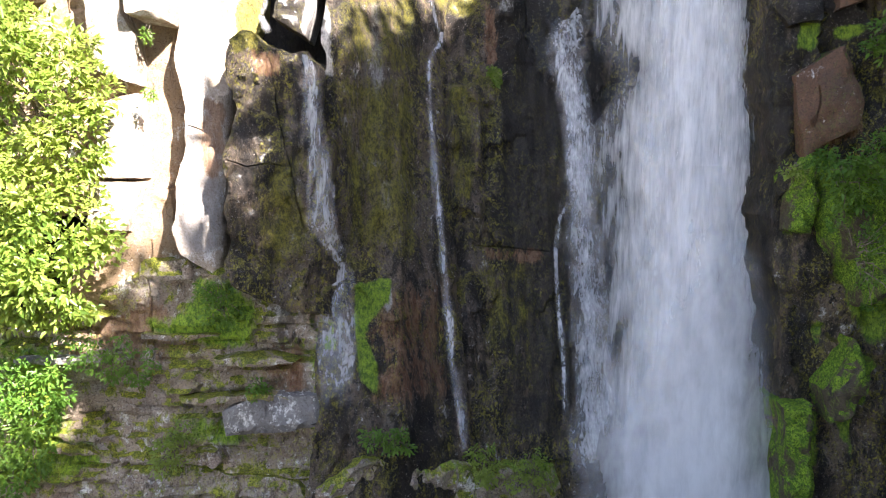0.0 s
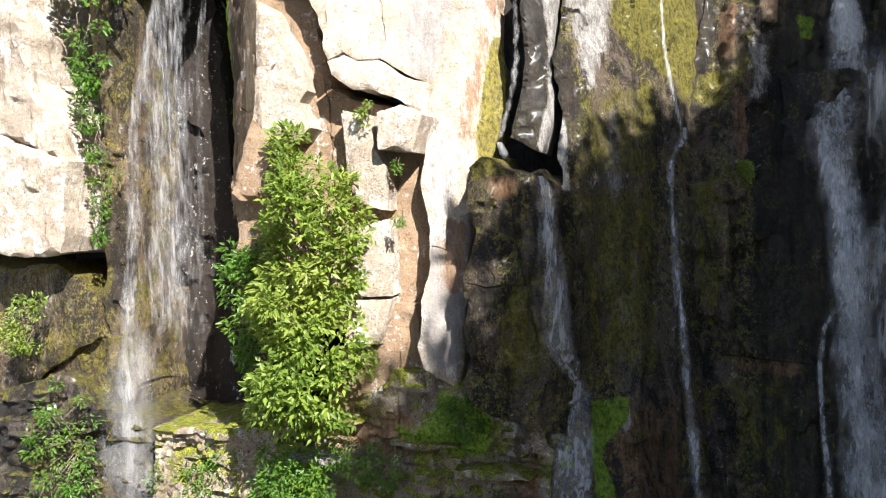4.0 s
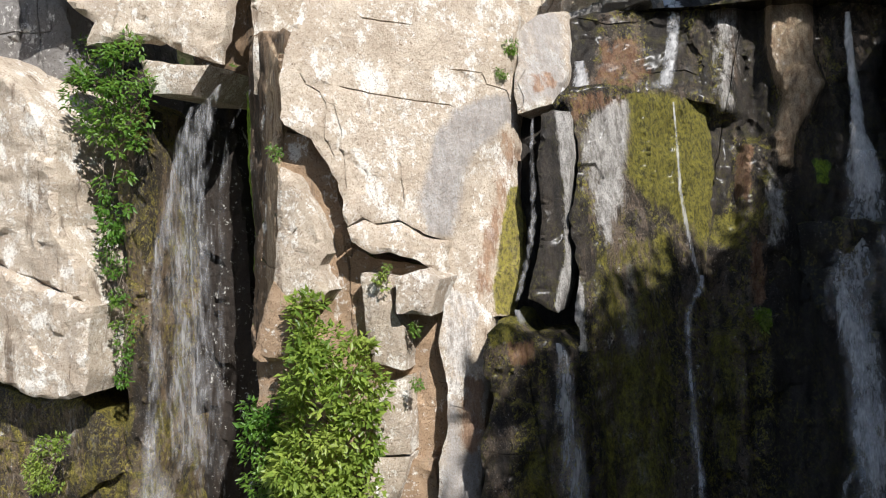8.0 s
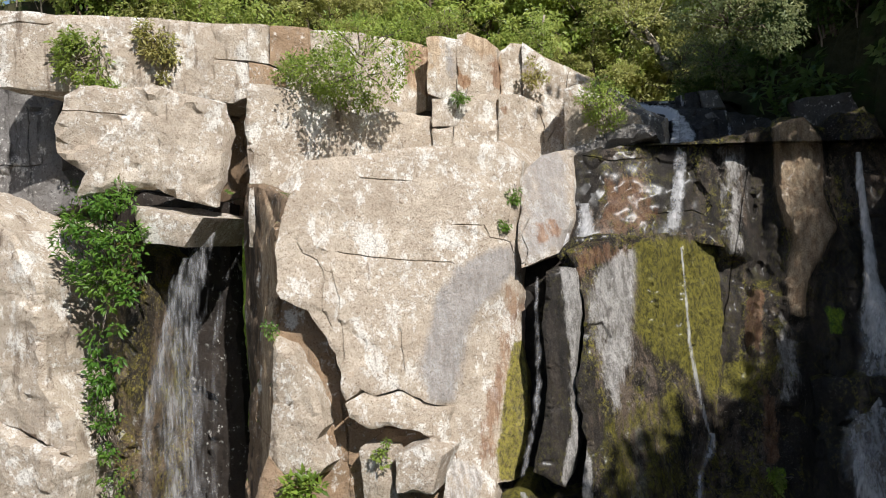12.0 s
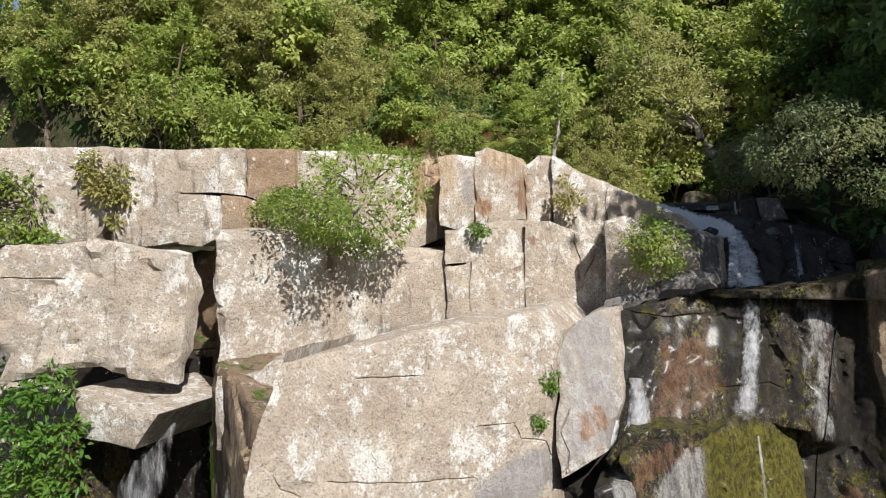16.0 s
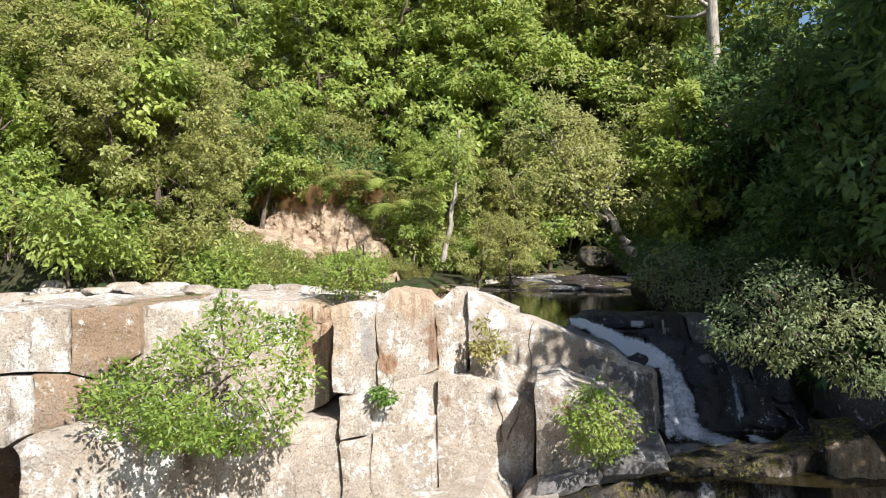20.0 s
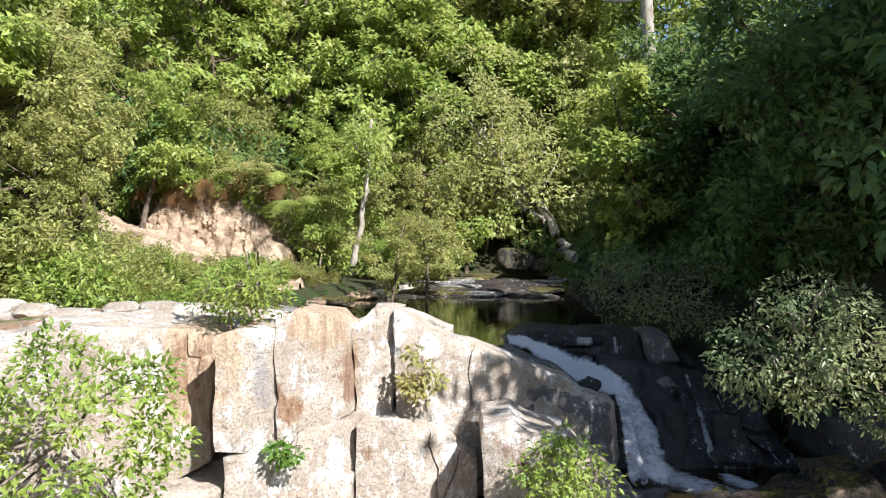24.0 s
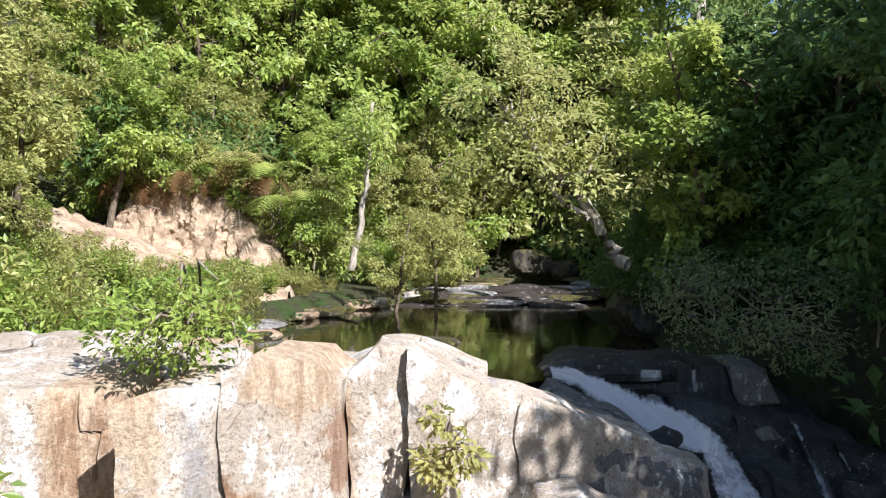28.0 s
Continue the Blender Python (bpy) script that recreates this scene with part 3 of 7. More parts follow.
def leaf_mesh(centres, outs, rng, per=60, clump=0.5, leaf=0.16, wide=0.45, droop=0.35, flat=0.6, material=None, name="crown"):
    """Leaves in clumps. centres: the clumps' middles; outs: the way out of the crown at each."""
    c = np.repeat(np.asarray(centres, float), per, 0)
    o = np.repeat(np.asarray(outs, float), per, 0)
    n = len(c)
    r = rng.normal(0, 1, (n, 3))
    r /= np.linalg.norm(r, axis=1, keepdims=True) + 1e-9
    r = r * rng.uniform(0.35, 1.0, (n, 1)) ** 0.5
    size = np.repeat(rng.uniform(0.65, 1.3, len(centres)), per)[:, None]
    r[:, 2] *= flat
    p = c + r * clump * size
    way = r + 0.45 * o + rng.normal(0, 0.55, (n, 3))
    way[:, 2] -= droop
    way /= np.linalg.norm(way, axis=1, keepdims=True) + 1e-9
    normal = 0.7 * o + rng.normal(0, 0.36, (n, 3)) + np.array((0.1, -0.1, 0.75))
    side = np.cross(way, normal)
    side /= np.linalg.norm(side, axis=1, keepdims=True) + 1e-9
    top = np.cross(side, way)
    ln = leaf * rng.uniform(0.6, 1.25, (n, 1))
    v = np.empty((n, 4, 3))
    v[:, 0] = p
    v[:, 1] = p + way * ln * 0.45 + side * ln * wide * 0.5 + top * ln * 0.10
    v[:, 2] = p + way * ln - top * ln * 0.12
    v[:, 3] = p + way * ln * 0.45 - side * ln * wide * 0.5 + top * ln * 0.10
    i = np.arange(n)[:, None] * 4
    loops = np.concatenate([i, i + 1, i + 2, i, i + 2, i + 3], 1).ravel()
    me = bpy.data.meshes.new(name)
    me.vertices.add(n * 4)
    me.vertices.foreach_set("co", v.ravel())
    me.loops.add(n * 6)
    me.loops.foreach_set("vertex_index", loops.astype(np.int32))
    me.polygons.add(n * 2)
    me.polygons.foreach_set("loop_start", np.arange(0, n * 6, 3, dtype=np.int32))
    me.materials.append(material)
    me.update(calc_edges=True)
    me.validate()
    return me


def plant_meshes(seed, height, spread, leaves, wood, clumps=45, per=70, leaf=0.17, clump=0.55, trunk=0.14, bare=0.35, flat=0.6, lean=(0, 0), limbs=9, wide=0.45, droop=0.35):
    """The trunk with its limbs, and the crown, of a tree or bush that stands at the origin."""
    rng = np.random.default_rng(seed)
    verts, faces, tips, outs = [], [], [], []
    way = Vector((lean[0], lean[1], 1))
    spine = wander((0, 0, -0.2), way, height * 0.86, 9, 0.09, rng, 0.02)
    tube(verts, faces, spine, [trunk * (1 - 0.085 * i) for i in range(10)], 8)
    for k in range(limbs):
        at = bare + (1 - bare) * (k + rng.uniform(0, 0.8)) / limbs
        i = min(8, int(at * 9))
        start = spine[i].lerp(spine[i + 1], at * 9 - i)
        a = k * 2.4 + rng.uniform(-0.5, 0.5)
        reach = spread * (1.05 - 0.55 * max(0, (at - bare) / (1 - bare))) * rng.uniform(0.7, 1.1)
        limb = wander(start, (math.cos(a), math.sin(a), rng.uniform(0.15, 0.7)), reach, 6, 0.18, rng, 0.05)
        tube(verts, faces, limb, [trunk * 0.42 * (1 - 0.14 * j) for j in range(7)], 4)
        for j in (3, 5, 6):
            twig = wander(limb[j], rng.normal(0, 1, 3) + np.array((math.cos(a), math.sin(a), 0.3)), reach * 0.4, 3, 0.25, rng, 0.05)
            tube(verts, faces, twig, [trunk * 0.16, trunk * 0.12, trunk * 0.08, trunk * 0.03], 3)
            tips += [twig[-1], twig[1]]
        tips.append(limb[-1])
    tips.append(spine[-1])
    middle = Vector((spine[5].x, spine[5].y, height * (0.45 + bare * 0.4)))
    chosen = []
    while len(chosen) < clumps:
        t = tips[rng.integers(len(tips))]
        chosen.append(t + Vector(rng.normal(0, spread * 0.13, 3)))
    for t in chosen:
        o = (t - middle)
        o = Vector((o.x, o.y, o.z + 0.3 * spread))
        outs.append(tuple(o.normalized()))
    crown = leaf_mesh([tuple(t) for t in chosen], outs, rng, per, clump, leaf, wide, droop, flat, leaves)
    return mesh_of("trunk", verts, faces, wood), crown


def plant(name, meshes, x, y, z, label, category, group="", turn=0.0, size=1.0, stem="trunk", top="crown", tip=(0, 0)):
    ob = thing(name, x, y, z, label, category, group)
    ob.matrix_basis = pose(x, y, z, tip[0], tip[1], turn) @ Matrix.Scale(size, 4)
    part(stem, meshes[0], ob)
    part(top, meshes[1], ob)
    return ob


def sheet_mesh(path, widths, material, across=10, bow=0.25, seed=0, ragged=0.15, fade=1.0, base=0.5, step=0.3, soft=3.0, side=None, rise=0.0):
    """A sheet of water that runs down a path of (x, y, z), as wide as widths at each point, bowed outwards,
    with a ragged, thinning border."""
    pts = [Vector(p) for p in path]
    lengths = [0.0]
    for p, q in zip(pts, pts[1:]):
        lengths.append(lengths[-1] + (q - p).length)
    rows = max(3, round(lengths[-1] / step))
    verts, faces, foam = [], [], []
    for i in range(rows + 1):
        s = lengths[-1] * i / rows
        k = max(j for j in range(len(pts) - 1) if lengths[j] <= s + 1e-9)
        f = (s - lengths[k]) / max(1e-6, lengths[k + 1] - lengths[k])
        c, w = pts[k].lerp(pts[k + 1], f), widths[k] * (1 - f) + widths[k + 1] * f
        for j in range(across + 1):
            u = 2 * j / across - 1
            wob = 1 + ragged * noise.noise((u * 2 + seed, s * 0.6, seed))
            x = c.x + u * w * 0.5 * wob
            y = c.y - bow * (1 - u * u) * min(1.0, w) + 0.12 * noise.noise((x * 1.6, s * 0.35, seed + 9))
            if side:
                p = c + Vector(side) * (u * w * 0.5 * wob) + Vector((0, 0, 0.06 * noise.noise((u * 3, s * 3.0, seed))))
                verts.append(tuple(p))
            else:
                verts.append((x, y, c.z))
            ends = min(1.0, (1 - i / rows) * 7 + 0.35)
            if rise:
                ends = min(ends, -0.6 + 1.6 * min(1.0, i / rows / rise))
            foam.append(base + 0.5 - fade * abs(u) ** soft * 0.75 - (1 - ends) * 0.4)
    for i in range(rows):
        for j in range(across):
            a = i * (across + 1) + j
            faces.append((a, a + 1, a + across + 2, a + across + 1))
    return mesh_of("water", verts, faces, material, foam=foam)


# ---- the ground ----
def smooth(a, b, v):
    k = min(1.0, max(0.0, (v - a) / (b - a)))
    return k * k * (3 - 2 * k)


EDGE = [(-60, 24), (-30, 23.5), (-14, 22.5), (-9, 23.8), (-5.5, 26.5), (-3.5, 28.6), (1.2, 28.8), (2.6, 25.5), (4.6, 24.0), (5.6, 21.4), (7.5, 21.0), (9.5, 17.8), (14, 17), (60, 17)]
BED = [(24, -6.5, 4.0), (30, -5.5, 5.0), (36, -6.0, 5.3), (47, -3.9, 4.1), (60, -3.0, 3.0)]     # y, middle, half width


def edge_at(x):
    return float(np.interp(x, [e[0] for e in EDGE], [e[1] for e in EDGE]))


def ground_height(x, y):
    """Low valley floor before the cliff, and above it the stream's bed between a wooded slope on either hand."""
    up = smooth(-0.5, 1.0, y - edge_at(x))
    # headland ridge on the right, out of view, carries the shade trees
    if y < 20:
        up = max(up, smooth(0, 2.2, x - 8.9 - 0.36 * min(13.6, max(0.0, 12.6 - y)) + 0.25 * max(0.0, -1 - y) - 0.6 * max(0.0, y - 12.6)))
    n = noise.fractal((x * 0.13, y * 0.13, 3.0), 1.0, 2.0, 4)
    middle, wide = (float(np.interp(y, [b[0] for b in BED], [b[k] for b in BED])) for k in (1, 2))
    off = abs(x - middle) - wide - 0.5 * noise.noise((y * 0.3, 1.0, 0))
    bed = 22.9 + 1.2 * smooth(-0.8, 0.7, off) + 0.9 * smooth(47, 50, y)
    left = max(0.0, -13.5 - x)
    right = max(0.0, x - 1.0) * smooth(17, 24, y)
    bank = 0.4 * min(left, 12) + 0.6 * min(right, 9) + (0.3 + 0.35 * (1 - smooth(0.14, 0.2, (x + 4.7) / max(1.0, y - 13.2)))) * min(max(0.0, y - 55), 40) + 0.5 * n * smooth(0, 4, off)
    low = 0.4 * n
    return low + (bed + bank - low) * up


def spaced(lo, hi, step, far):
    fine = np.arange(lo, hi + 0.01, step)
    grow = [step * 2]
    while sum(grow) < far:
        grow.append(grow[-1] * 1.35)
    return np.concatenate([lo - np.cumsum(grow)[::-1], fine, hi + np.cumsum(grow)])


gx, gy = spaced(-26, 20, 0.5, 900), spaced(-6, 72, 0.5, 900)
ground_verts = [(x, y, ground_height(x, y)) for y in gy for x in gx]
w = len(gx)
ground_faces = [(j * w + i, j * w + i + 1, (j + 1) * w + i + 1, (j + 1) * w + i) for j in range(len(gy) - 1) for i in range(w - 1)]
ground = tagged(new("ground", mesh_of("ground", ground_verts, ground_faces, SOIL)), "dark soil with leaf litter above the cliff, unseen pale bounce floor in the valley", "ground", kind="structure")


# ---- the cliff ----
cliff = tagged(new("cliff"), "tall weathered rock cliff with ledges, dry at one side and wet under the falls", "cliff", kind="structure")
SEED = [0]


def block(name, mat, plane, depth, outline, label="", **shape):
    SEED[0] += 1
    me = rock_mesh(outline, plane, depth, seed=shape.pop("grain", SEED[0]), material=STONE[mat], **shape)
    return part(name, me, cliff, label)


block('rock_block', 'dry', (16.25, 0.1, 0.0), 4, [(-22.76, 15.51), (-17.75, 14.0), (-17.21, 13.78), (-14.98, 13.1), (-15.15, 11.69), (-15.32, 10.76), (-16.77, 10.63), (-17.85, 10.94), (-22.9, 12.61)], round_by=0.11, rough=0.12)
block('rock_block', 'dry', (16.5, 0.1, 0.0), 4, [(-23.7, 20.68), (-18.57, 19.91), (-17.31, 18.95), (-16.79, 18.34), (-16.37, 17.58), (-16.22, 16.69), (-16.14, 15.21), (-15.5, 14.02), (-15.24, 13.16), (-17.48, 13.86), (-18.02, 14.08), (-23.11, 15.64)], round_by=0.14, rough=0.16)
block('rock_block', 'wet', (15.7, 0.0, 0.0), 4, [(-26.92, 12.19), (-19.41, 10.47), (-18.09, 10.17), (-16.4, 10.38), (-15.21, 9.64), (-15.15, 8.39), (-18.2, 6.5), (-27.3, 6.5)], rough=0.16)
block('rock_block', 'wet', (17.6, 0.1, 0.0), 3, [(-25.82, 10.91), (-18.22, 8.98), (-17.44, 9.37), (-15.29, 9.05), (-14.29, 9.44), (-14.33, 0.5), (-26.05, 0.5)], rough=0.25)
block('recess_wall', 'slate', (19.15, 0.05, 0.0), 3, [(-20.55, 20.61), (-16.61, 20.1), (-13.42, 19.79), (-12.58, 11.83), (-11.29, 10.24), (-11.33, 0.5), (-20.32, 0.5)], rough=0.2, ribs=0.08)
block('rock_ledge', 'dry', (15.6, 0.0, 0.0), 3, [(-14.05, 19.58), (-13.02, 19.37), (-11.83, 19.26), (-12.06, 18.98), (-12.41, 18.54), (-13.66, 18.64)], round_by=0.05, rough=0.05)
block('rock_rib', 'wet', (15.9, 0.0, 0.0), 2, [(-15.08, 18.55), (-14.13, 18.35), (-14.08, 14.9), (-14.22, 12.15), (-14.24, 7), (-15.03, 7), (-14.99, 14.43)], rough=0.2)
block('rock_pillar', 'pillar', (5.5, -1.0, 0.0), 3, [(-11.07, 19.04), (-10.42, 19.16), (-10.47, 15.5), (-10.36, 11.91), (-10.94, 11.73), (-11.05, 15.22)], rough=0.1)
block('recessed_face', 'tan', (19.3, 0.45, 0.0), 4, [(-9.51, 17.39), (-8.7, 17.4), (-8.18, 16.16), (-8.01, 14.7), (-6.97, 14.29), (-5.74, 14.15), (-5.74, 11.14), (-5.8, 9.07), (-7.73, 8.99), (-10.04, 9.19), (-9.99, 12.03), (-9.4, 13.37)], rough=0.16)
block('rock_slab', 'dry', (17.45, 0.3, 0.0), 2, [(-9.26, 16.59), (-8.89, 16.4), (-8.46, 15.5), (-8.21, 14.59), (-8.37, 14.33), (-8.13, 13.75), (-8.41, 13.43), (-9.04, 13.36), (-9.38, 13.68), (-9.33, 14.98)], round_by=0.09, rough=0.1)
block('rock_nose', 'tan', (16.4, 0.2, 0.0), 2.5, [(-9.38, 13.95), (-8.83, 13.38), (-8.84, 12.41), (-9.17, 12.16), (-9.77, 12.12), (-9.74, 12.77), (-9.56, 13.43)], round_by=0.09, rough=0.1)
block('rock_nose', 'dry', (17.95, 0.4, 0.0), 1.5, [(-6.63, 14.1), (-6.12, 14.25), (-5.68, 14.03), (-5.87, 13.2), (-6.6, 13.25)], round_by=0.05, rough=0.07)
block('rock_nose', 'dry', (18.3, 0.4, 0.0), 1.5, [(-7.45, 14.2), (-6.85, 14.04), (-6.79, 13.29), (-6.55, 12.89), (-6.55, 11.91), (-7.22, 12.11), (-7.45, 13.16)], round_by=0.05, rough=0.1)
block('rock_slab', 'dry', (18.4, 0.4, 0.0), 1.5, [(-7.32, 11.43), (-6.53, 11.69), (-6.46, 9.89), (-7.27, 9.9)], round_by=0.04, rough=0.06)
block('rock_slab', 'dry', (18.4, 0.4, 0.0), 1.5, [(-7.33, 9.8), (-6.46, 9.82), (-6.78, 8.75), (-7.52, 8.76)], round_by=0.04, rough=0.06)
block('rock_slab', 'tan', (18.0, 0.3, 0.0), 2, [(-7.37, 9.65), (-6.05, 9.66), (-5.84, 8.14), (-5.03, 7.67), (-4.91, 6.81), (-6.63, 6.64), (-8.04, 7.2)], round_by=0.05, rough=0.12)
block('dark_wall', 'dark', (21.8, 0.1, 0.0), 3, [(2.6, 17.08), (6.01, 17.01), (6.26, 0.5), (2.8, 0.5)], rough=0.3, ribs=0.25, step=0.2)
block('dark_wall', 'dark', (11.96, 0.1, 0.62), 3, [(2.94, 21.8), (6.88, 21.67), (6.18, 16.83), (2.68, 16.89)], rough=0.3, ribs=0.2, step=0.18)
block('back_wall', 'dark', (21.2, -0.1, 0.0), 3, [(2.14, 15.24), (4.53, 15.41), (4.7, 20.64), (10.32, 20.51), (11.57, 0.5), (2.61, 0.5)], rough=0.3, ribs=0.25, step=0.22)
block('layered_foot', 'strata', (16.5, 0.12, 0.0), 2.5, [(-8.02, 6.72), (-7.32, 7.46), (-6.5, 7.96), (-5.56, 8.15), (-4.73, 7.97), (-4.25, 8.47), (-3.28, 8.48), (-2.97, 7.47), (-2.28, 6.69), (-1.98, 0.5), (-12.79, 0.5), (-12.69, 6.38)],
      paint={'green': [([(-6.38, 6.74), (-5.55, 6.99), (-5.31, 7.74), (-4.71, 7.62), (-4.23, 7.25), (-4.05, 6.87), (-4.23, 6.23), (-4.96, 6.23), (-5.91, 6.42)], 0.3, 0.95), ([(-4.35, 8.37), (-3.87, 8.38), (-3.39, 8.26), (-3.51, 7.88), (-4.23, 7.85)], 0.2, 1.0), ([(-8.28, 4.11), (-7.59, 4.1), (-7.12, 3.58), (-8.42, 3.22)], 0.3, 0.8), ([(-5.44, 4.7), (-3.98, 4.29), (-4.1, 3.9), (-5.45, 3.93)], 0.3, 0.7), ([(-2.95, 6.87), (-2.14, 6.87), (-1.73, 4.65), (-2.73, 4.13)], 0.5, 0.65), ([(-9.37, 6.49), (-8.13, 6.12), (-8.07, 3.21), (-9.45, 3.25)], 0.4, 0.8)], 'rust': [([(-7.88, 7.23), (-5.9, 7.24), (-4.71, 6.23), (-8.02, 5.75)], 0.5, 0.7), ([(-3.86, 6.23), (-3.0, 6.22), (-2.99, 5.19), (-3.86, 5.2)], 0.3, 0.7)], 'near_black': [([(-3.87, 8.25), (-2.77, 8.01), (-2.74, 4.66), (-3.74, 4.68)], 0.4, 0.5)]}, rough=0.2, step=0.09, beds=0.16, lumps=0.05)
block('layered_foot', 'dark', (17.16, 0.12, 0.0), 2.5, [(-18.74, 6.53), (-15.91, 7.43), (-14.94, 6.57), (-13.0, 6.07), (-11.56, 6.45), (-9.88, 6.25), (-9.47, 0.5), (-18.93, 0.5)], rough=0.2, step=0.13, beds=0.18)
block('layered_block', 'grey', (15.98, 0.12, 0.0), 0.8, [(-4.7, 4.85), (-3.99, 5.21), (-2.67, 5.19), (-2.48, 4.68), (-3.14, 4.44), (-4.58, 4.34)], round_by=0.1, rough=0.08, beds=0.12)
block('right_wall', 'walls', (18.15, -0.2, 0.0), 4, [(6.56, 19.11), (12.56, 18.68), (13.75, 0.5), (8.21, 0.5), (7.67, 8.95)],
      paint={'green': [([(7.84, 13.77), (8.24, 13.65), (8.11, 13.1), (7.7, 13.16)], 0.15, 1.0), ([(8.53, 13.58), (9.08, 13.64), (8.99, 13.37), (8.54, 13.37)], 0.12, 1.0), ([(7.81, 10.09), (8.16, 10.17), (8.27, 9.09), (7.81, 9.01)], 0.15, 1.0), ([(8.26, 10.8), (9.19, 10.45), (9.79, 9.59), (10.32, 7.1), (9.69, 6.54), (9.02, 7.91), (8.49, 9.04)], 0.25, 1.1), ([(8.49, 7.1), (8.76, 6.99), (8.65, 6.56)], 0.1, 1.0), ([(8.84, 5.35), (9.5, 5.87), (9.56, 6.66), (9.81, 5.9), (9.67, 5.17), (9.09, 5.11)], 0.15, 1.0), ([(8.02, 4.88), (8.77, 4.95), (8.78, 3.61), (8.09, 3.74)], 0.18, 1.0), ([(9.1, 5.05), (9.47, 5.08), (9.4, 3.95)], 0.12, 1.0)], 'rust': [([(7.73, 12.67), (9.04, 12.67), (9.18, 11.32), (8.03, 10.8)], 0.2, 0.9), ([(9.7, 6.41), (10.01, 6.43), (10.09, 5.4)], 0.15, 0.7)], 'near_black': [([(6.83, 13.29), (7.64, 13.28), (8.12, 5.62), (7.48, 4.22)], 0.4, 0.7)]}, rough=0.3, ribs=0.1, step=0.12, lumps=0.08)
block('rock_block', 'rust', (19.0, -0.35, 0.0), 2, [(7.65, 12.54), (8.57, 13.14), (9.0, 11.94), (8.88, 11.4), (7.96, 10.74)], round_by=0.07, rough=0.12)
block('rock_block', 'dark', (19.0, -0.35, 0.0), 2, [(7.22, 14.93), (7.95, 15.01), (8.13, 13.69), (7.51, 13.58), (7.16, 14.08)], round_by=0.09, rough=0.12)
block('rock_block', 'rust', (19.0, -0.35, 0.0), 2, [(8.08, 16.29), (9.35, 16.41), (9.49, 14.34), (8.42, 13.92)], round_by=0.09, rough=0.12)
block('moss_hump', 'moss', (18.9, -0.35, 0.0), 2, [(8.27, 9.66), (8.69, 10.3), (10.03, 11.07), (10.25, 7.74), (9.18, 7.38), (8.81, 8.34), (8.47, 8.81)], round_by=0.6, rough=0.2, bulge=0.25, lumps=0.14, step=0.1)
block('moss_hump', 'moss', (18.9, -0.35, 0.0), 2, [(7.71, 10.26), (8.04, 10.89), (8.26, 9.79), (8.15, 9.03), (7.71, 9.13)], round_by=0.14, rough=0.12, lumps=0.14, step=0.1)
block('moss_hump', 'moss', (18.7, -0.35, 0.0), 2, [(8.57, 5.6), (9.12, 6.81), (9.37, 5.97), (9.12, 5.06), (8.72, 4.86)], round_by=0.14, rough=0.12, lumps=0.14, step=0.1)
block('moss_hump', 'moss', (18.76, -0.35, 0.0), 2, [(7.83, 5.08), (8.41, 5.24), (8.53, 2.5), (7.95, 2.5)], round_by=0.14, rough=0.12, lumps=0.14, step=0.1)
block('boulder', 'dry', (26.6, 0.8, 0.0), 0.4, [(-15.14, 22.28), (-14.81, 22.52), (-13.61, 22.64), (-12.43, 22.29), (-12.27, 21.62), (-12.33, 20.40), (-12.49, 19.65), (-13.09, 19.80), (-13.63, 20.08), (-14.24, 19.98), (-14.83, 19.77), (-14.73, 20.36), (-15.16, 20.85), (-15.25, 21.45)], round_by=0.14, rough=0.16, cracks=0.12)
block('boulder', 'grey', (22.6, 0.3, 0.0), 5, [(-23.08, 22.97), (-18.5, 22.34), (-17.8, 19.41), (-17.82, 17.94), (-23.17, 17.0)], round_by=0.18, rough=0.2)
block('rock_block', 'dry', (18.2, 0.2, 0.0), 3, [(-10.82, 19.98), (-10.05, 20.04), (-9.44, 20.49), (-9.69, 19.52), (-10.06, 19.04), (-10.25, 18.57), (-10.86, 18.55)], round_by=0.05, rough=0.1)
block('rock_block', 'grey', (22.0, 0.3, 0.0), 4, [(-23.78, 24.06), (-19.03, 23.86), (-17.6, 23.37), (-17.77, 21.93), (-17.58, 20.68), (-17.21, 19.73), (-18.15, 19.26), (-23.86, 19.6)], round_by=0.1, rough=0.16)
block('rock_block', 'dry', (28.055, 0.8, 0.0), 5, [(-17.11, 24.49), (-15.05, 24.59), (-14.10, 24.63), (-14.08, 24.35), (-14.16, 23.05), (-14.40, 22.57), (-15.07, 22.53), (-17.12, 22.55)], round_by=0.08, rough=0.12)
block('rock_block', 'dry', (28.055, 0.8, 0.0), 5, [(-14.08, 24.57), (-13.69, 24.65), (-13.08, 24.63), (-13.04, 23.70), (-13.02, 22.57), (-13.70, 22.46), (-14.02, 22.50), (-13.99, 23.70)], round_by=0.07, rough=0.1)
block('rock_block', 'dry', (28.105, 0.8, 0.0), 5, [(-13.10, 24.60), (-12.42, 24.71), (-11.91, 24.71), (-11.91, 23.63), (-12.38, 23.67), (-13.07, 23.69)], round_by=0.04, rough=0.06)
block('rock_block', 'dry', (28.055, 0.8, 0.0), 5, [(-13.02, 23.65), (-12.35, 23.61), (-12.33, 22.65), (-12.65, 22.48), (-13.01, 22.53)], round_by=0.04, rough=0.06)
block('rock_block', 'tan', (28.095, 0.8, 0.0), 5, [(-12.33, 23.61), (-11.91, 23.58), (-11.55, 23.43), (-11.55, 22.59), (-12.33, 22.58)], round_by=0.04, rough=0.06)
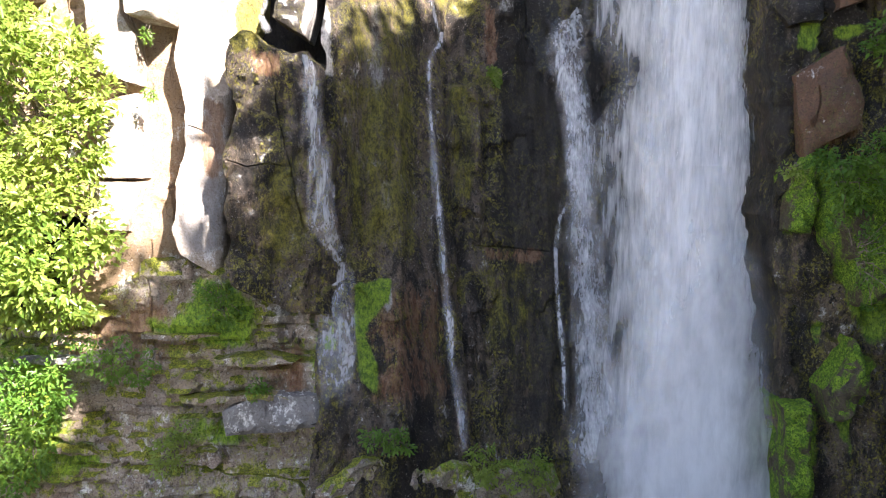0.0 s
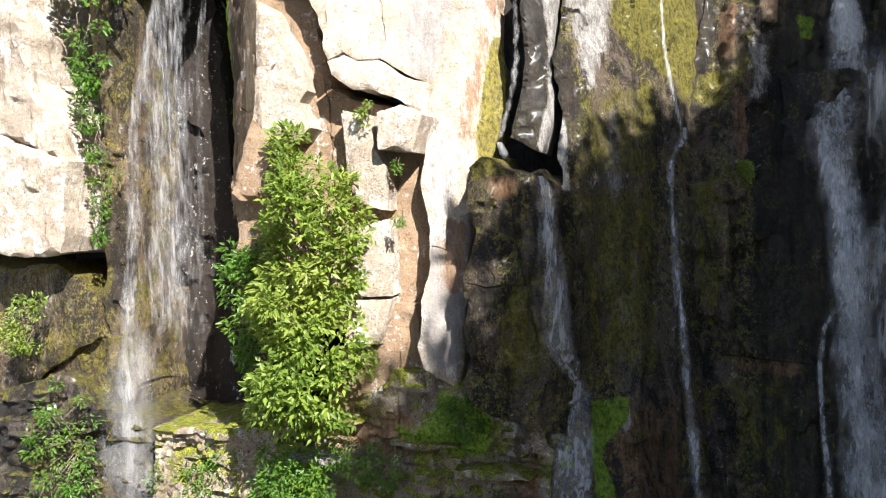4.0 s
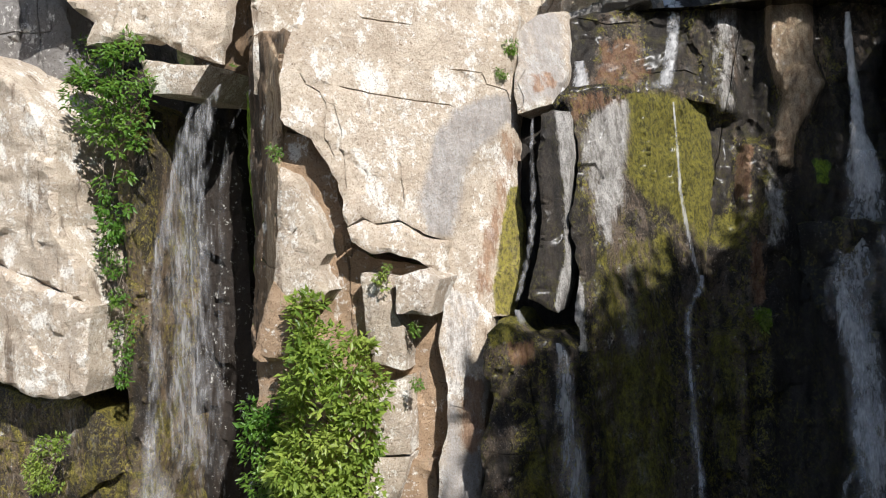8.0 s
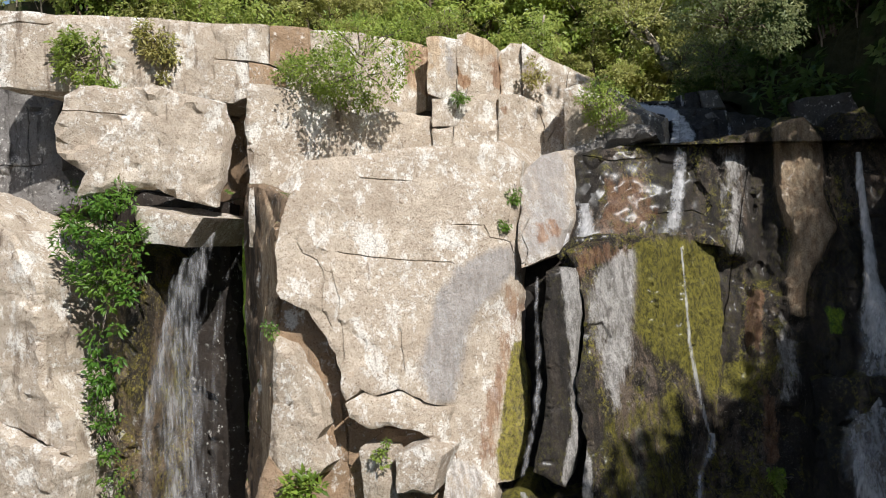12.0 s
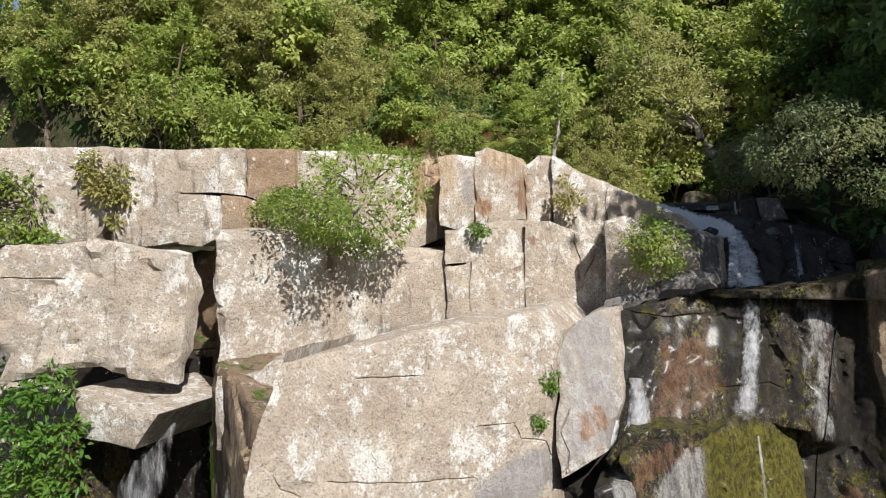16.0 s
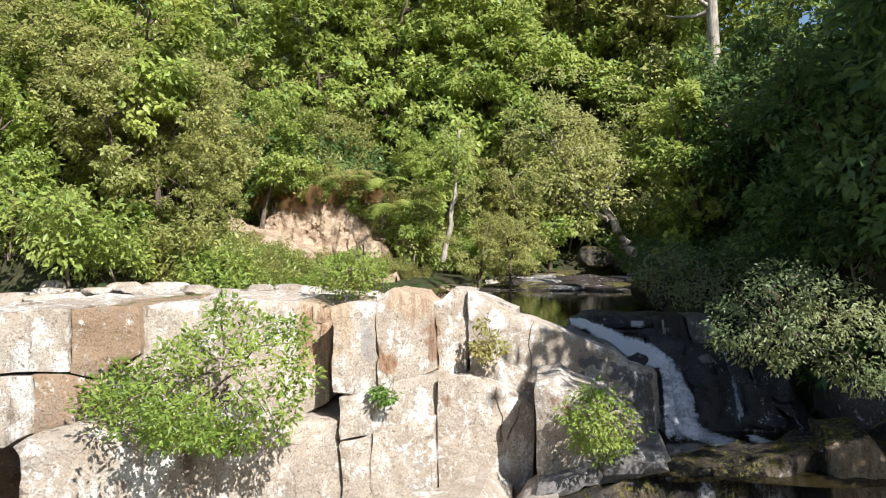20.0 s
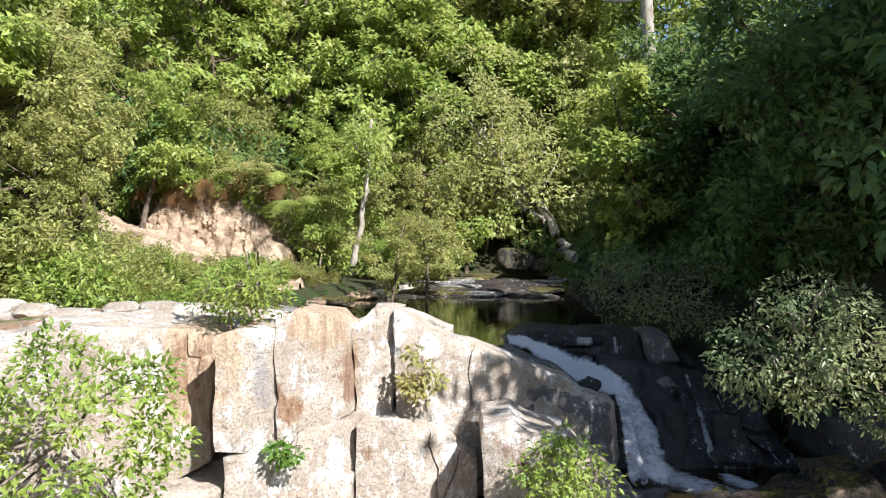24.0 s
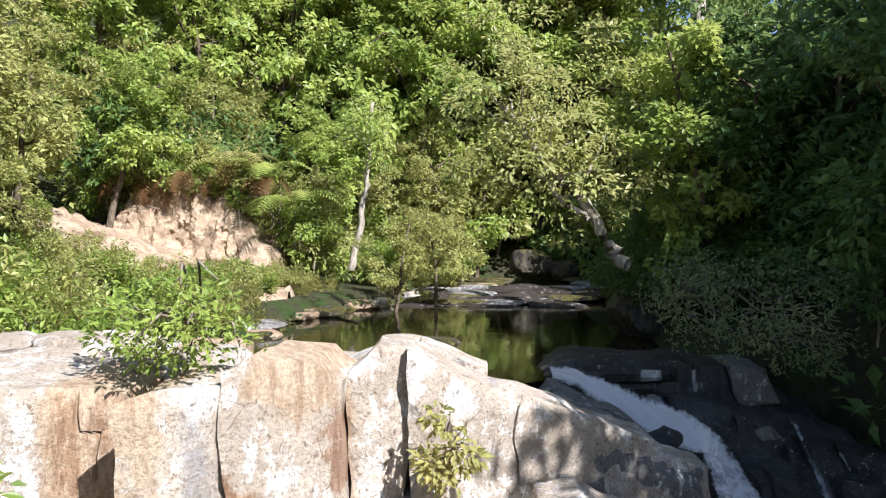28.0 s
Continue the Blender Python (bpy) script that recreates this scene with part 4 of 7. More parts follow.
block('rock_block', 'tan', (28.055, 0.8, 0.0), 5, [(-11.86, 24.69), (-11.04, 24.73), (-11.02, 23.88), (-11.53, 23.48), (-11.86, 23.62)], round_by=0.05, rough=0.05)
block('rock_block', 'dry', (28.155, 0.8, 0.0), 5, [(-11.05, 24.70), (-10.48, 24.75), (-9.71, 24.72), (-9.72, 22.29), (-11.05, 22.35), (-11.56, 22.56), (-11.56, 23.43), (-11.05, 23.83)], round_by=0.06, rough=0.1)
block('rock_block', 'face', (28.355, 0.8, 0.0), 4, [(-9.77, 24.69), (-9.19, 24.70), (-8.38, 24.52), (-8.37, 22.58), (-9.20, 22.24), (-9.77, 22.26)], round_by=0.08, rough=0.12,
      paint={'tan': [([(-8.88, 24.71), (-8.1, 24.67), (-8.09, 24.03), (-8.37, 23.97), (-8.32, 23.06), (-8.62, 23.16), (-8.87, 23.45)], 0.15, 1.1)], 'near_black': [([(-8.33, 24.65), (-8.09, 24.62), (-8.09, 23.98), (-8.35, 24.04)], 0.2, 0.7)], 'rust': [([(-8.88, 24.71), (-8.1, 24.67), (-8.09, 24.03), (-8.37, 23.97), (-8.32, 23.06), (-8.62, 23.16), (-8.87, 23.45)], 0.4, 0.5)]})
block('rock_block', 'dry', (30.4, 1.15, 0.0), 6, [(-11.63, 22.77), (-11.54, 22.82), (-9.99, 22.66), (-9.36, 22.20), (-8.84, 22.42), (-8.03, 22.33), (-7.92, 21.26), (-7.89, 19.88), (-8.85, 19.70), (-10.00, 19.60), (-10.61, 19.51), (-11.04, 19.39), (-11.58, 19.21), (-11.61, 20.58), (-11.64, 22.05)], round_by=0.1, rough=0.12, step=0.12)
block('rock_side', 'pillar', (19.6, 0.0, 0.0), 3, [(-15.47, 21.4), (-14.51, 22.01), (-13.19, 22.61), (-12.7, 21.71), (-12.59, 18.44), (-15.76, 18.44)], round_by=0.12, rough=0.3, step=0.1)
# grey patch paints the shadowed recess at the column's right into its colour
block('rock_column', 'face', (29.66, 1.1, 0.0), 1.2, [(-8.04, 24.56), (-7.67, 24.69), (-7.29, 24.64), (-7.27, 22.92), (-7.67, 22.82), (-8.0, 22.96)], round_by=0.07, rough=0.12,
      paint={'grey': [([(-7.63, 24.48), (-7.49, 24.46), (-7.39, 23.96), (-7.39, 23.39), (-7.58, 23.5), (-7.61, 24.02)], 0.2, 0.85)], 'tan': [([(-7.92, 24.62), (-7.63, 24.58), (-7.63, 23.65), (-7.7, 23.21), (-7.9, 23.27)], 0.3, 0.6), ([(-8.44, 24.84), (-7.79, 24.78), (-7.79, 24.19), (-8.02, 24.15), (-7.98, 23.32), (-8.23, 23.42), (-8.43, 23.7)], 0.1, 1.1)], 'near_black': [([(-7.99, 24.77), (-7.79, 24.74), (-7.79, 24.15), (-8.0, 24.22)], 0.15, 0.8)]})
block('rock_column', 'face', (29.56, 1.1, 0.0), 1.2, [(-7.33, 24.77), (-7.11, 24.87), (-6.66, 24.75), (-6.39, 24.52), (-6.39, 23.13), (-6.86, 22.9), (-7.28, 22.87)], round_by=0.06, rough=0.1,
      paint={'tan': [([(-7.18, 25.0), (-6.45, 24.86), (-6.43, 24.29), (-6.64, 24.27), (-6.76, 23.94), (-6.96, 24.38), (-7.18, 24.47)], 0.15, 0.9), ([(-7.29, 23.87), (-6.98, 23.5), (-7.02, 23.19), (-7.3, 23.28)], 0.04, 1.2)], 'rust': [([(-7.29, 23.87), (-7.0, 23.5), (-7.04, 23.22), (-7.3, 23.3)], 0.06, 1.0), ([(-6.53, 24.15), (-6.36, 24.22), (-6.34, 23.22), (-6.53, 23.53)], 0.06, 0.9)]})
block('rock_column', 'face', (27.38, 0.7, 0.0), 1.0, [(-6.42, 24.52), (-6.12, 24.78), (-5.72, 24.76), (-5.72, 23.55), (-5.86, 22.88), (-6.36, 22.82)], round_by=0.07, rough=0.08,
      paint={'rust': [([(-6.61, 24.08), (-6.42, 24.17), (-6.4, 23.13), (-6.61, 23.44)], 0.06, 1.0)], 'tan': [([(-6.61, 24.51), (-6.35, 24.48), (-6.35, 23.02), (-6.61, 23.06)], 0.1, 0.9)]})
block('rock_slab', 'face', (26.986, 0.67, 0.0), 0.8, [(-5.76, 24.78), (-5.32, 24.51), (-4.47, 24.1), (-3.6, 23.69), (-2.57, 23.25), (-2.18, 22.86), (-1.55, 22.63), (-1.44, 21.14), (-2.7, 21.0), (-4.47, 21.31), (-5.2, 22.08), (-5.76, 22.24)], round_by=0.07, rough=0.09, step=0.12,
      paint={'tan': [([(-6.19, 24.61), (-5.8, 24.57), (-5.77, 23.25), (-6.12, 23.03), (-6.32, 23.17), (-6.27, 24.24)], 0.1, 1.1)], 'rust': [([(-6.19, 24.61), (-5.8, 24.57), (-5.77, 24.02), (-6.12, 23.14), (-6.32, 23.17), (-6.27, 24.24)], 0.15, 0.55)], 'grey': [([(-4.86, 24.55), (-4.28, 24.27), (-4.34, 24.13), (-4.86, 24.21)], 0.1, 0.8)]})
block('rock_band', 'dry', (27.39, 0.8, 0.0), 2, [(-7.96, 22.83), (-7.16, 22.99), (-6.32, 23.11), (-6.27, 22.16), (-7.16, 22.09), (-7.94, 22.01)], round_by=0.05, rough=0.1)
block('rock_block', 'dry', (25.854, 0.6, 0.0), 2, [(-7.41, 22.11), (-6.29, 22.27), (-6.22, 20.51), (-6.45, 19.83), (-7.23, 19.88), (-7.44, 21.02)], round_by=0.05, rough=0.09)
block('rock_block', 'dry', (25.904, 0.6, 0.0), 2, [(-7.94, 22.02), (-7.41, 22.05), (-7.43, 21.07), (-7.22, 19.87), (-7.92, 19.76)], round_by=0.05, rough=0.14)
block('rock_block', 'face', (25.94, 0.6, 0.0), 2, [(-6.23, 23.03), (-5.66, 23.06), (-5.11, 22.81), (-4.38, 22.2), (-4.36, 21.62), (-4.39, 20.06), (-5.69, 19.76), (-6.2, 19.79), (-6.24, 22.21)], round_by=0.05, rough=0.08,
      paint={'tan': [([(-6.71, 23.05), (-6.26, 23.18), (-6.27, 22.56), (-6.93, 22.68)], 0.2, 0.9)], 'rust': [([(-6.1, 22.8), (-5.94, 22.66), (-6.03, 22.48), (-6.22, 22.55)], 0.1, 0.8)]})
block('boulder', 'face', (22.84, 0.2, 0.0), 1.6, [(-4.23, 23.02), (-3.8, 23.17), (-3.52, 22.94), (-2.9, 22.77), (-2.24, 22.25), (-2.13, 21.78), (-3.24, 21.34), (-4.2, 20.95)], round_by=0.1, rough=0.1,
      paint={'rust': [([(-4.13, 23.02), (-3.91, 22.91), (-3.21, 22.28), (-3.51, 22.2), (-4.01, 22.72)], 0.15, 0.8)]})
block('shelf_rock', 'grey', (22.55, 0.3, 0.0), 2, [(-4.21, 20.87), (-4.16, 21.21), (-3.21, 21.51), (-1.82, 21.87), (-1.66, 21.62), (-2.25, 21.35), (-3.43, 21.14)], round_by=0.08, rough=0.08)
block('crest_rock', 'dry', (24.6, 0.0, 0.0), 0.9, [(-8.14, 24.38), (-6.75, 24.39), (-6.07, 24.59), (-5.61, 24.57), (-4.86, 24.26), (-4.86, 23.21), (-8.14, 23.15)], round_by=0.1, rough=0.1)
block('rock_slab', 'grey', (26.575, 0.55, 0.0), 3.5, [(-4.14, 23.09), (-3.76, 23.51), (-3.36, 23.41), (-2.78, 23.12), (-1.7, 22.62), (-1.58, 21.2), (-3.03, 21.2), (-3.99, 21.2)], round_by=0.2, rough=0.12)
block('shelf_rock', 'grey', (21.86, 0.1, 0.0), 1.6, [(-3.06, 21.63), (-2.39, 21.9), (-1.82, 21.84), (-1.73, 21.54), (-2.39, 21.34), (-2.96, 21.39)], round_by=0.12, rough=0.08)
block('cascade_rock', 'stream', (5.8, 0.0, 0.95), 2.5, [(-1.57, 23.23), (0.23, 23.2), (0.99, 22.85), (1.73, 22.28), (2.28, 21.23), (2.35, 20.75), (-1.73, 20.65)], round_by=0.1, rough=0.3, step=0.1, lumps=0.08)
block('cascade_rock', 'stream', (28.9, 0.0, 0.0), 2, [(-3.93, 23.39), (-3.4, 23.68), (-2.5, 23.75), (-0.86, 23.71), (0.16, 23.63), (1.32, 22.63), (1.33, 21.43), (-3.93, 21.32)], round_by=0.1, rough=0.15)
block('cascade_rock', 'stream', (28.2, 0.0, 0.0), 1.2, [(-1.42, 23.69), (-1.19, 23.78), (-1.11, 23.28), (-1.14, 23.02), (-1.39, 23.05)], round_by=0.05, rough=0.07, step=0.1)
block('cascade_rock', 'stream', (28.0, 0.0, 0.0), 1.2, [(-1.11, 23.8), (-0.69, 23.83), (-0.54, 23.14), (-1.08, 23.05)], round_by=0.06, rough=0.08, step=0.1)
block('cascade_rock', 'grey', (27.9, 0.0, 0.0), 1.2, [(-0.67, 23.81), (-0.01, 23.79), (0.24, 23.17), (-0.45, 23.05), (-0.55, 23.33)], round_by=0.07, rough=0.09, step=0.1)
block('cascade_rock', 'grey', (27.2, 0.0, 0.0), 0.8, [(-0.44, 22.87), (-0.17, 22.96), (0.04, 22.72), (-0.3, 22.57)], round_by=0.06, rough=0.08, step=0.1)
block('cascade_rock', 'stream', (26.9, 0.0, 0.0), 1.0, [(-2.22, 22.83), (-1.95, 22.95), (-1.66, 22.88), (-1.58, 22.61), (-2.09, 22.57)], round_by=0.08, rough=0.06, step=0.1)
block('cascade_rock', 'stream', (26.2, 0.0, 0.0), 1.0, [(-0.49, 22.39), (-0.18, 22.52), (0.03, 21.88), (0.01, 21.3), (-0.37, 21.09)], round_by=0.08, rough=0.12, step=0.1)
block('cascade_rock', 'stream', (26.0, 0.0, 0.0), 1.0, [(0.46, 22.44), (0.95, 22.33), (1.32, 21.57), (1.2, 21.06), (0.52, 21.04)], round_by=0.08, rough=0.14, step=0.1)
block('cascade_rock', 'stream', (24.6, -0.1, 0.0), 2.0, [(1.94, 22.68), (2.46, 22.81), (3.46, 22.85), (3.79, 21.64), (2.67, 21.44), (2.15, 21.89)], round_by=0.1, rough=0.14, step=0.1)
block('cascade_rock', 'stream', (16.96, -0.16, 0.45), 1.0, [(-1.51, 23.12), (-0.76, 23.15), (-0.67, 22.42), (-0.88, 22.66), (-1.44, 22.8)], round_by=0.06, rough=0.16, step=0.08, lumps=0.05)
block('cascade_rock', 'stream', (16.95, 0.0, 0.45), 1.0, [(-0.73, 23.11), (-0.35, 23.08), (0.01, 22.7), (-0.18, 22.26), (-0.59, 22.2), (-0.75, 22.57)], round_by=0.06, rough=0.16, step=0.08, lumps=0.05)
block('cascade_rock', 'stream', (16.48, 0.16, 0.45), 1.0, [(-0.7, 22.28), (-0.04, 22.38), (0.02, 21.85), (-0.11, 21.4), (-0.51, 21.41), (-0.62, 21.87)], round_by=0.06, rough=0.16, step=0.08, lumps=0.05)
block('cascade_rock', 'stream', (16.64, -0.08, 0.45), 1.0, [(-0.02, 22.64), (0.09, 22.46), (0.25, 21.59), (0.03, 21.58), (0.03, 22.04)], round_by=0.06, rough=0.16, step=0.08, lumps=0.05)
block('cascade_rock', 'stream', (16.58, 0.08, 0.45), 1.0, [(0.3, 22.87), (0.69, 22.77), (0.78, 22.29), (1.13, 21.99), (0.93, 21.59), (0.54, 21.59), (0.4, 22.17)], round_by=0.06, rough=0.16, step=0.08, lumps=0.05)
block('cascade_rock', 'stream', (16.91, -0.16, 0.45), 1.0, [(0.77, 22.74), (1.49, 22.53), (1.75, 21.95), (1.38, 21.9), (1.0, 22.15)], round_by=0.06, rough=0.16, step=0.08, lumps=0.05)
block('cascade_rock', 'stream', (16.15, 0.0, 0.45), 1.0, [(0.32, 21.66), (0.83, 21.73), (1.31, 21.68), (1.33, 21.46), (0.47, 21.45)], round_by=0.06, rough=0.16, step=0.08, lumps=0.05)
block('cascade_rock', 'stream', (16.12, 0.16, 0.45), 1.0, [(1.11, 21.94), (1.63, 21.9), (1.83, 21.56), (1.46, 21.68)], round_by=0.06, rough=0.16, step=0.08, lumps=0.05)
block('sunlit_face', 'face', (18.841, 0.968, 0.234), 4, [(-8.77, 20.52), (-7.81, 20.72), (-6.55, 20.95), (-5.19, 21.17), (-4.78, 20.72), (-4.76, 19.69), (-4.79, 19.10), (-4.76, 18.58), (-4.71, 17.85), (-4.69, 17.06), (-4.60, 16.21), (-4.44, 15.36), (-4.37, 14.25), (-4.38, 13.58), (-4.55, 13.04), (-4.91, 13.01), (-4.97, 12.85), (-4.90, 12.06), (-4.89, 11.15), (-4.89, 10.01), (-4.85, 9.25), (-4.85, 8.26), (-4.89, 7.78), (-5.53, 8.27), (-5.70, 8.84), (-5.70, 9.80), (-5.58, 10.64), (-5.70, 11.63), (-5.87, 12.61), (-5.86, 13.50), (-5.84, 14.18), (-5.85, 14.90), (-6.33, 15.03), (-6.81, 15.37), (-7.20, 15.29), (-7.41, 15.44), (-7.66, 15.23), (-7.80, 15.84), (-8.06, 16.51), (-8.42, 17.19), (-8.88, 17.48), (-8.96, 17.64), (-9.05, 18.52), (-9.01, 19.17), (-8.86, 19.94)],
      paint={'grey': [([(-6.37, 16.55), (-6.27, 17.36), (-5.93, 18.03), (-5.34, 18.49), (-4.82, 18.58), (-4.75, 17.92), (-5.11, 17.42), (-5.53, 16.87), (-5.67, 15.98), (-5.74, 14.92), (-5.95, 14.94), (-6.23, 15.09), (-6.45, 15.76)], 0.35, 0.95), ([(-5.67, 11.13), (-5.48, 11.51), (-5.20, 10.02), (-4.91, 10.01), (-4.83, 8.26), (-5.53, 8.35), (-5.69, 9.08)], 0.25, 0.75)], 'rust': [([(-5.00, 17.63), (-4.73, 17.63), (-4.68, 16.63), (-4.76, 15.94), (-4.93, 14.58), (-5.00, 13.52), (-5.20, 13.03), (-5.29, 13.69), (-5.19, 14.87), (-5.06, 16.23)], 0.2, 0.7), ([(-5.41, 11.14), (-5.25, 11.65), (-4.94, 11.54), (-4.89, 10.13), (-5.20, 9.96), (-5.37, 10.39)], 0.2, 0.9), ([(-5.25, 15.35), (-5.04, 15.40), (-4.99, 13.51), (-5.20, 13.48)], 0.15, 0.8)], 'moss': [([(-4.78, 16.21), (-4.58, 16.21), (-4.37, 15.35), (-4.28, 13.57), (-4.53, 13.00), (-4.89, 13.05), (-4.94, 13.65), (-4.91, 14.58), (-4.84, 15.39)], 0.1, 1.1)], 'chalk': [([(-5.83, 12.99), (-5.46, 12.91), (-5.16, 12.82), (-5.31, 11.90), (-5.46, 11.14), (-5.62, 11.51)], 0.15, 0.7), ([(-5.87, 13.63), (-5.45, 13.71), (-5.10, 13.27), (-5.16, 12.38), (-5.64, 11.59), (-5.83, 12.61)], 0.2, 0.7)]},
      lift=[([(-5.85, 14.90), (-5.81, 13.62), (-5.20, 13.03), (-4.24, 12.89), (-4.40, 16.20), (-4.71, 17.85), (-4.99, 17.35), (-5.52, 16.66), (-5.68, 15.71)], 0.35, -0.28)],
      cuts=[[(-8.76, 18.69), (-8.64, 18.41), (-8.38, 18.28), (-8.19, 17.89), (-8.20, 17.25), (-8.02, 16.73)], [(-8.09, 18.00), (-7.90, 17.44), (-7.93, 16.99), (-7.73, 16.02)], [(-5.99, 19.07), (-5.43, 19.07), (-5.32, 18.78), (-4.91, 18.65), (-4.78, 18.33)], [(-8.03, 18.45), (-7.12, 18.28), (-5.94, 18.17)], [(-6.84, 16.70), (-6.72, 15.71)], [(-7.76, 20.13), (-6.93, 20.10)], [(-5.67, 11.13), (-5.26, 10.95)]],
      round_by=0.06, rough=0.1, step=0.1, cracks=0.03, grain=501)
block('rock_slab', 'face', (18.791, 0.968, 0.234), 2.5, [(-7.64, 15.18), (-7.39, 15.36), (-7.16, 15.23), (-6.79, 15.31), (-6.31, 14.97), (-5.85, 14.85), (-5.83, 14.12), (-5.99, 14.09), (-6.32, 14.41), (-6.84, 14.59), (-7.18, 14.58), (-7.54, 14.90)],
      cuts=[],
      round_by=0.07, rough=0.1, step=0.09, grain=502)
block('grey_slab', 'face', (11.75, 0.97, 0.6), 2.5, [(-4.81, 20.47), (-4.43, 20.96), (-3.79, 21.14), (-3.64, 20.11), (-3.60, 19.27), (-3.75, 18.79), (-3.79, 18.40), (-4.54, 18.03), (-4.68, 18.64), (-4.78, 19.70)],
      paint={'grey': [([(-5.08, 21.14), (-3.67, 21.30), (-3.40, 18.53), (-4.67, 17.92)], 0.35, 0.6)], 'rust': [([(-4.34, 19.11), (-3.93, 19.36), (-3.75, 18.82), (-4.28, 18.65)], 0.15, 0.7)]},
      round_by=0.08, rough=0.08, step=0.1, grain=503)
# near-black is spread over the whole back wall of the slot
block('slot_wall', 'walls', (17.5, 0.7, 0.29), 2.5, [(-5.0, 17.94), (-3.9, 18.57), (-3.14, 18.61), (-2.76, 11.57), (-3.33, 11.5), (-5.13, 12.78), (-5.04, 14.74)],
      paint={'near_black': [([(-4.99, 18.49), (-2.69, 18.67), (-2.39, 11.65), (-4.94, 12.88)], 0.2, 0.9)]},
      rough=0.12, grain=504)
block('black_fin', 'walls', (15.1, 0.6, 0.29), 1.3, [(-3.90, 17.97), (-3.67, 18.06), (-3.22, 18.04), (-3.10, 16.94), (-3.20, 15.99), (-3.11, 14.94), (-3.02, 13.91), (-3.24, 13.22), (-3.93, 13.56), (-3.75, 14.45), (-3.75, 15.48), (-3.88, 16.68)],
      paint={'near_black': [([(-4.59, 18.47), (-3.52, 18.19), (-3.37, 16.67), (-3.31, 15.47), (-3.22, 14.43), (-3.36, 13.18), (-4.23, 13.23)], 0.12, 1.2)], 'chalk': [([(-3.61, 18.19), (-3.07, 18.12), (-3.01, 16.94), (-3.11, 15.99), (-3.03, 14.94), (-2.95, 13.78), (-3.18, 13.17), (-3.31, 13.36), (-3.16, 14.43), (-3.23, 15.47), (-3.35, 16.67), (-3.49, 17.49)], 0.1, 1.1)]},
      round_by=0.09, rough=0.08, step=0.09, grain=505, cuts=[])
block('ledge_block', 'walls', (16.46, 0.5, 0.12), 2.5, [(-4.60, 12.86), (-4.34, 13.09), (-4.06, 12.90), (-3.81, 12.73), (-3.13, 12.71), (-2.87, 12.39), (-2.66, 11.58), (-2.47, 10.06), (-2.36, 8.29), (-2.39, 7.04), (-3.31, 7.13), (-4.31, 7.64), (-4.60, 8.07), (-4.55, 9.37), (-4.54, 10.32), (-4.50, 11.51)],
      paint={'moss': [([(-4.58, 13.13), (-4.05, 13.18), (-4.01, 12.75), (-4.46, 12.54)], 0.1, 1.0), ([(-3.84, 10.07), (-3.07, 10.56), (-2.89, 8.32), (-3.78, 7.89)], 0.6, 0.75)], 'near_black': [([(-4.61, 12.35), (-3.91, 12.27), (-3.65, 11.17), (-4.04, 9.35), (-4.57, 9.37)], 0.4, 0.5)], 'rust': [([(-4.14, 12.68), (-3.64, 12.65), (-3.68, 12.16), (-4.07, 12.08)], 0.12, 0.8)]},
      round_by=0.06, rough=0.26, step=0.09, lumps=0.12, ribs=0.1, grain=506)
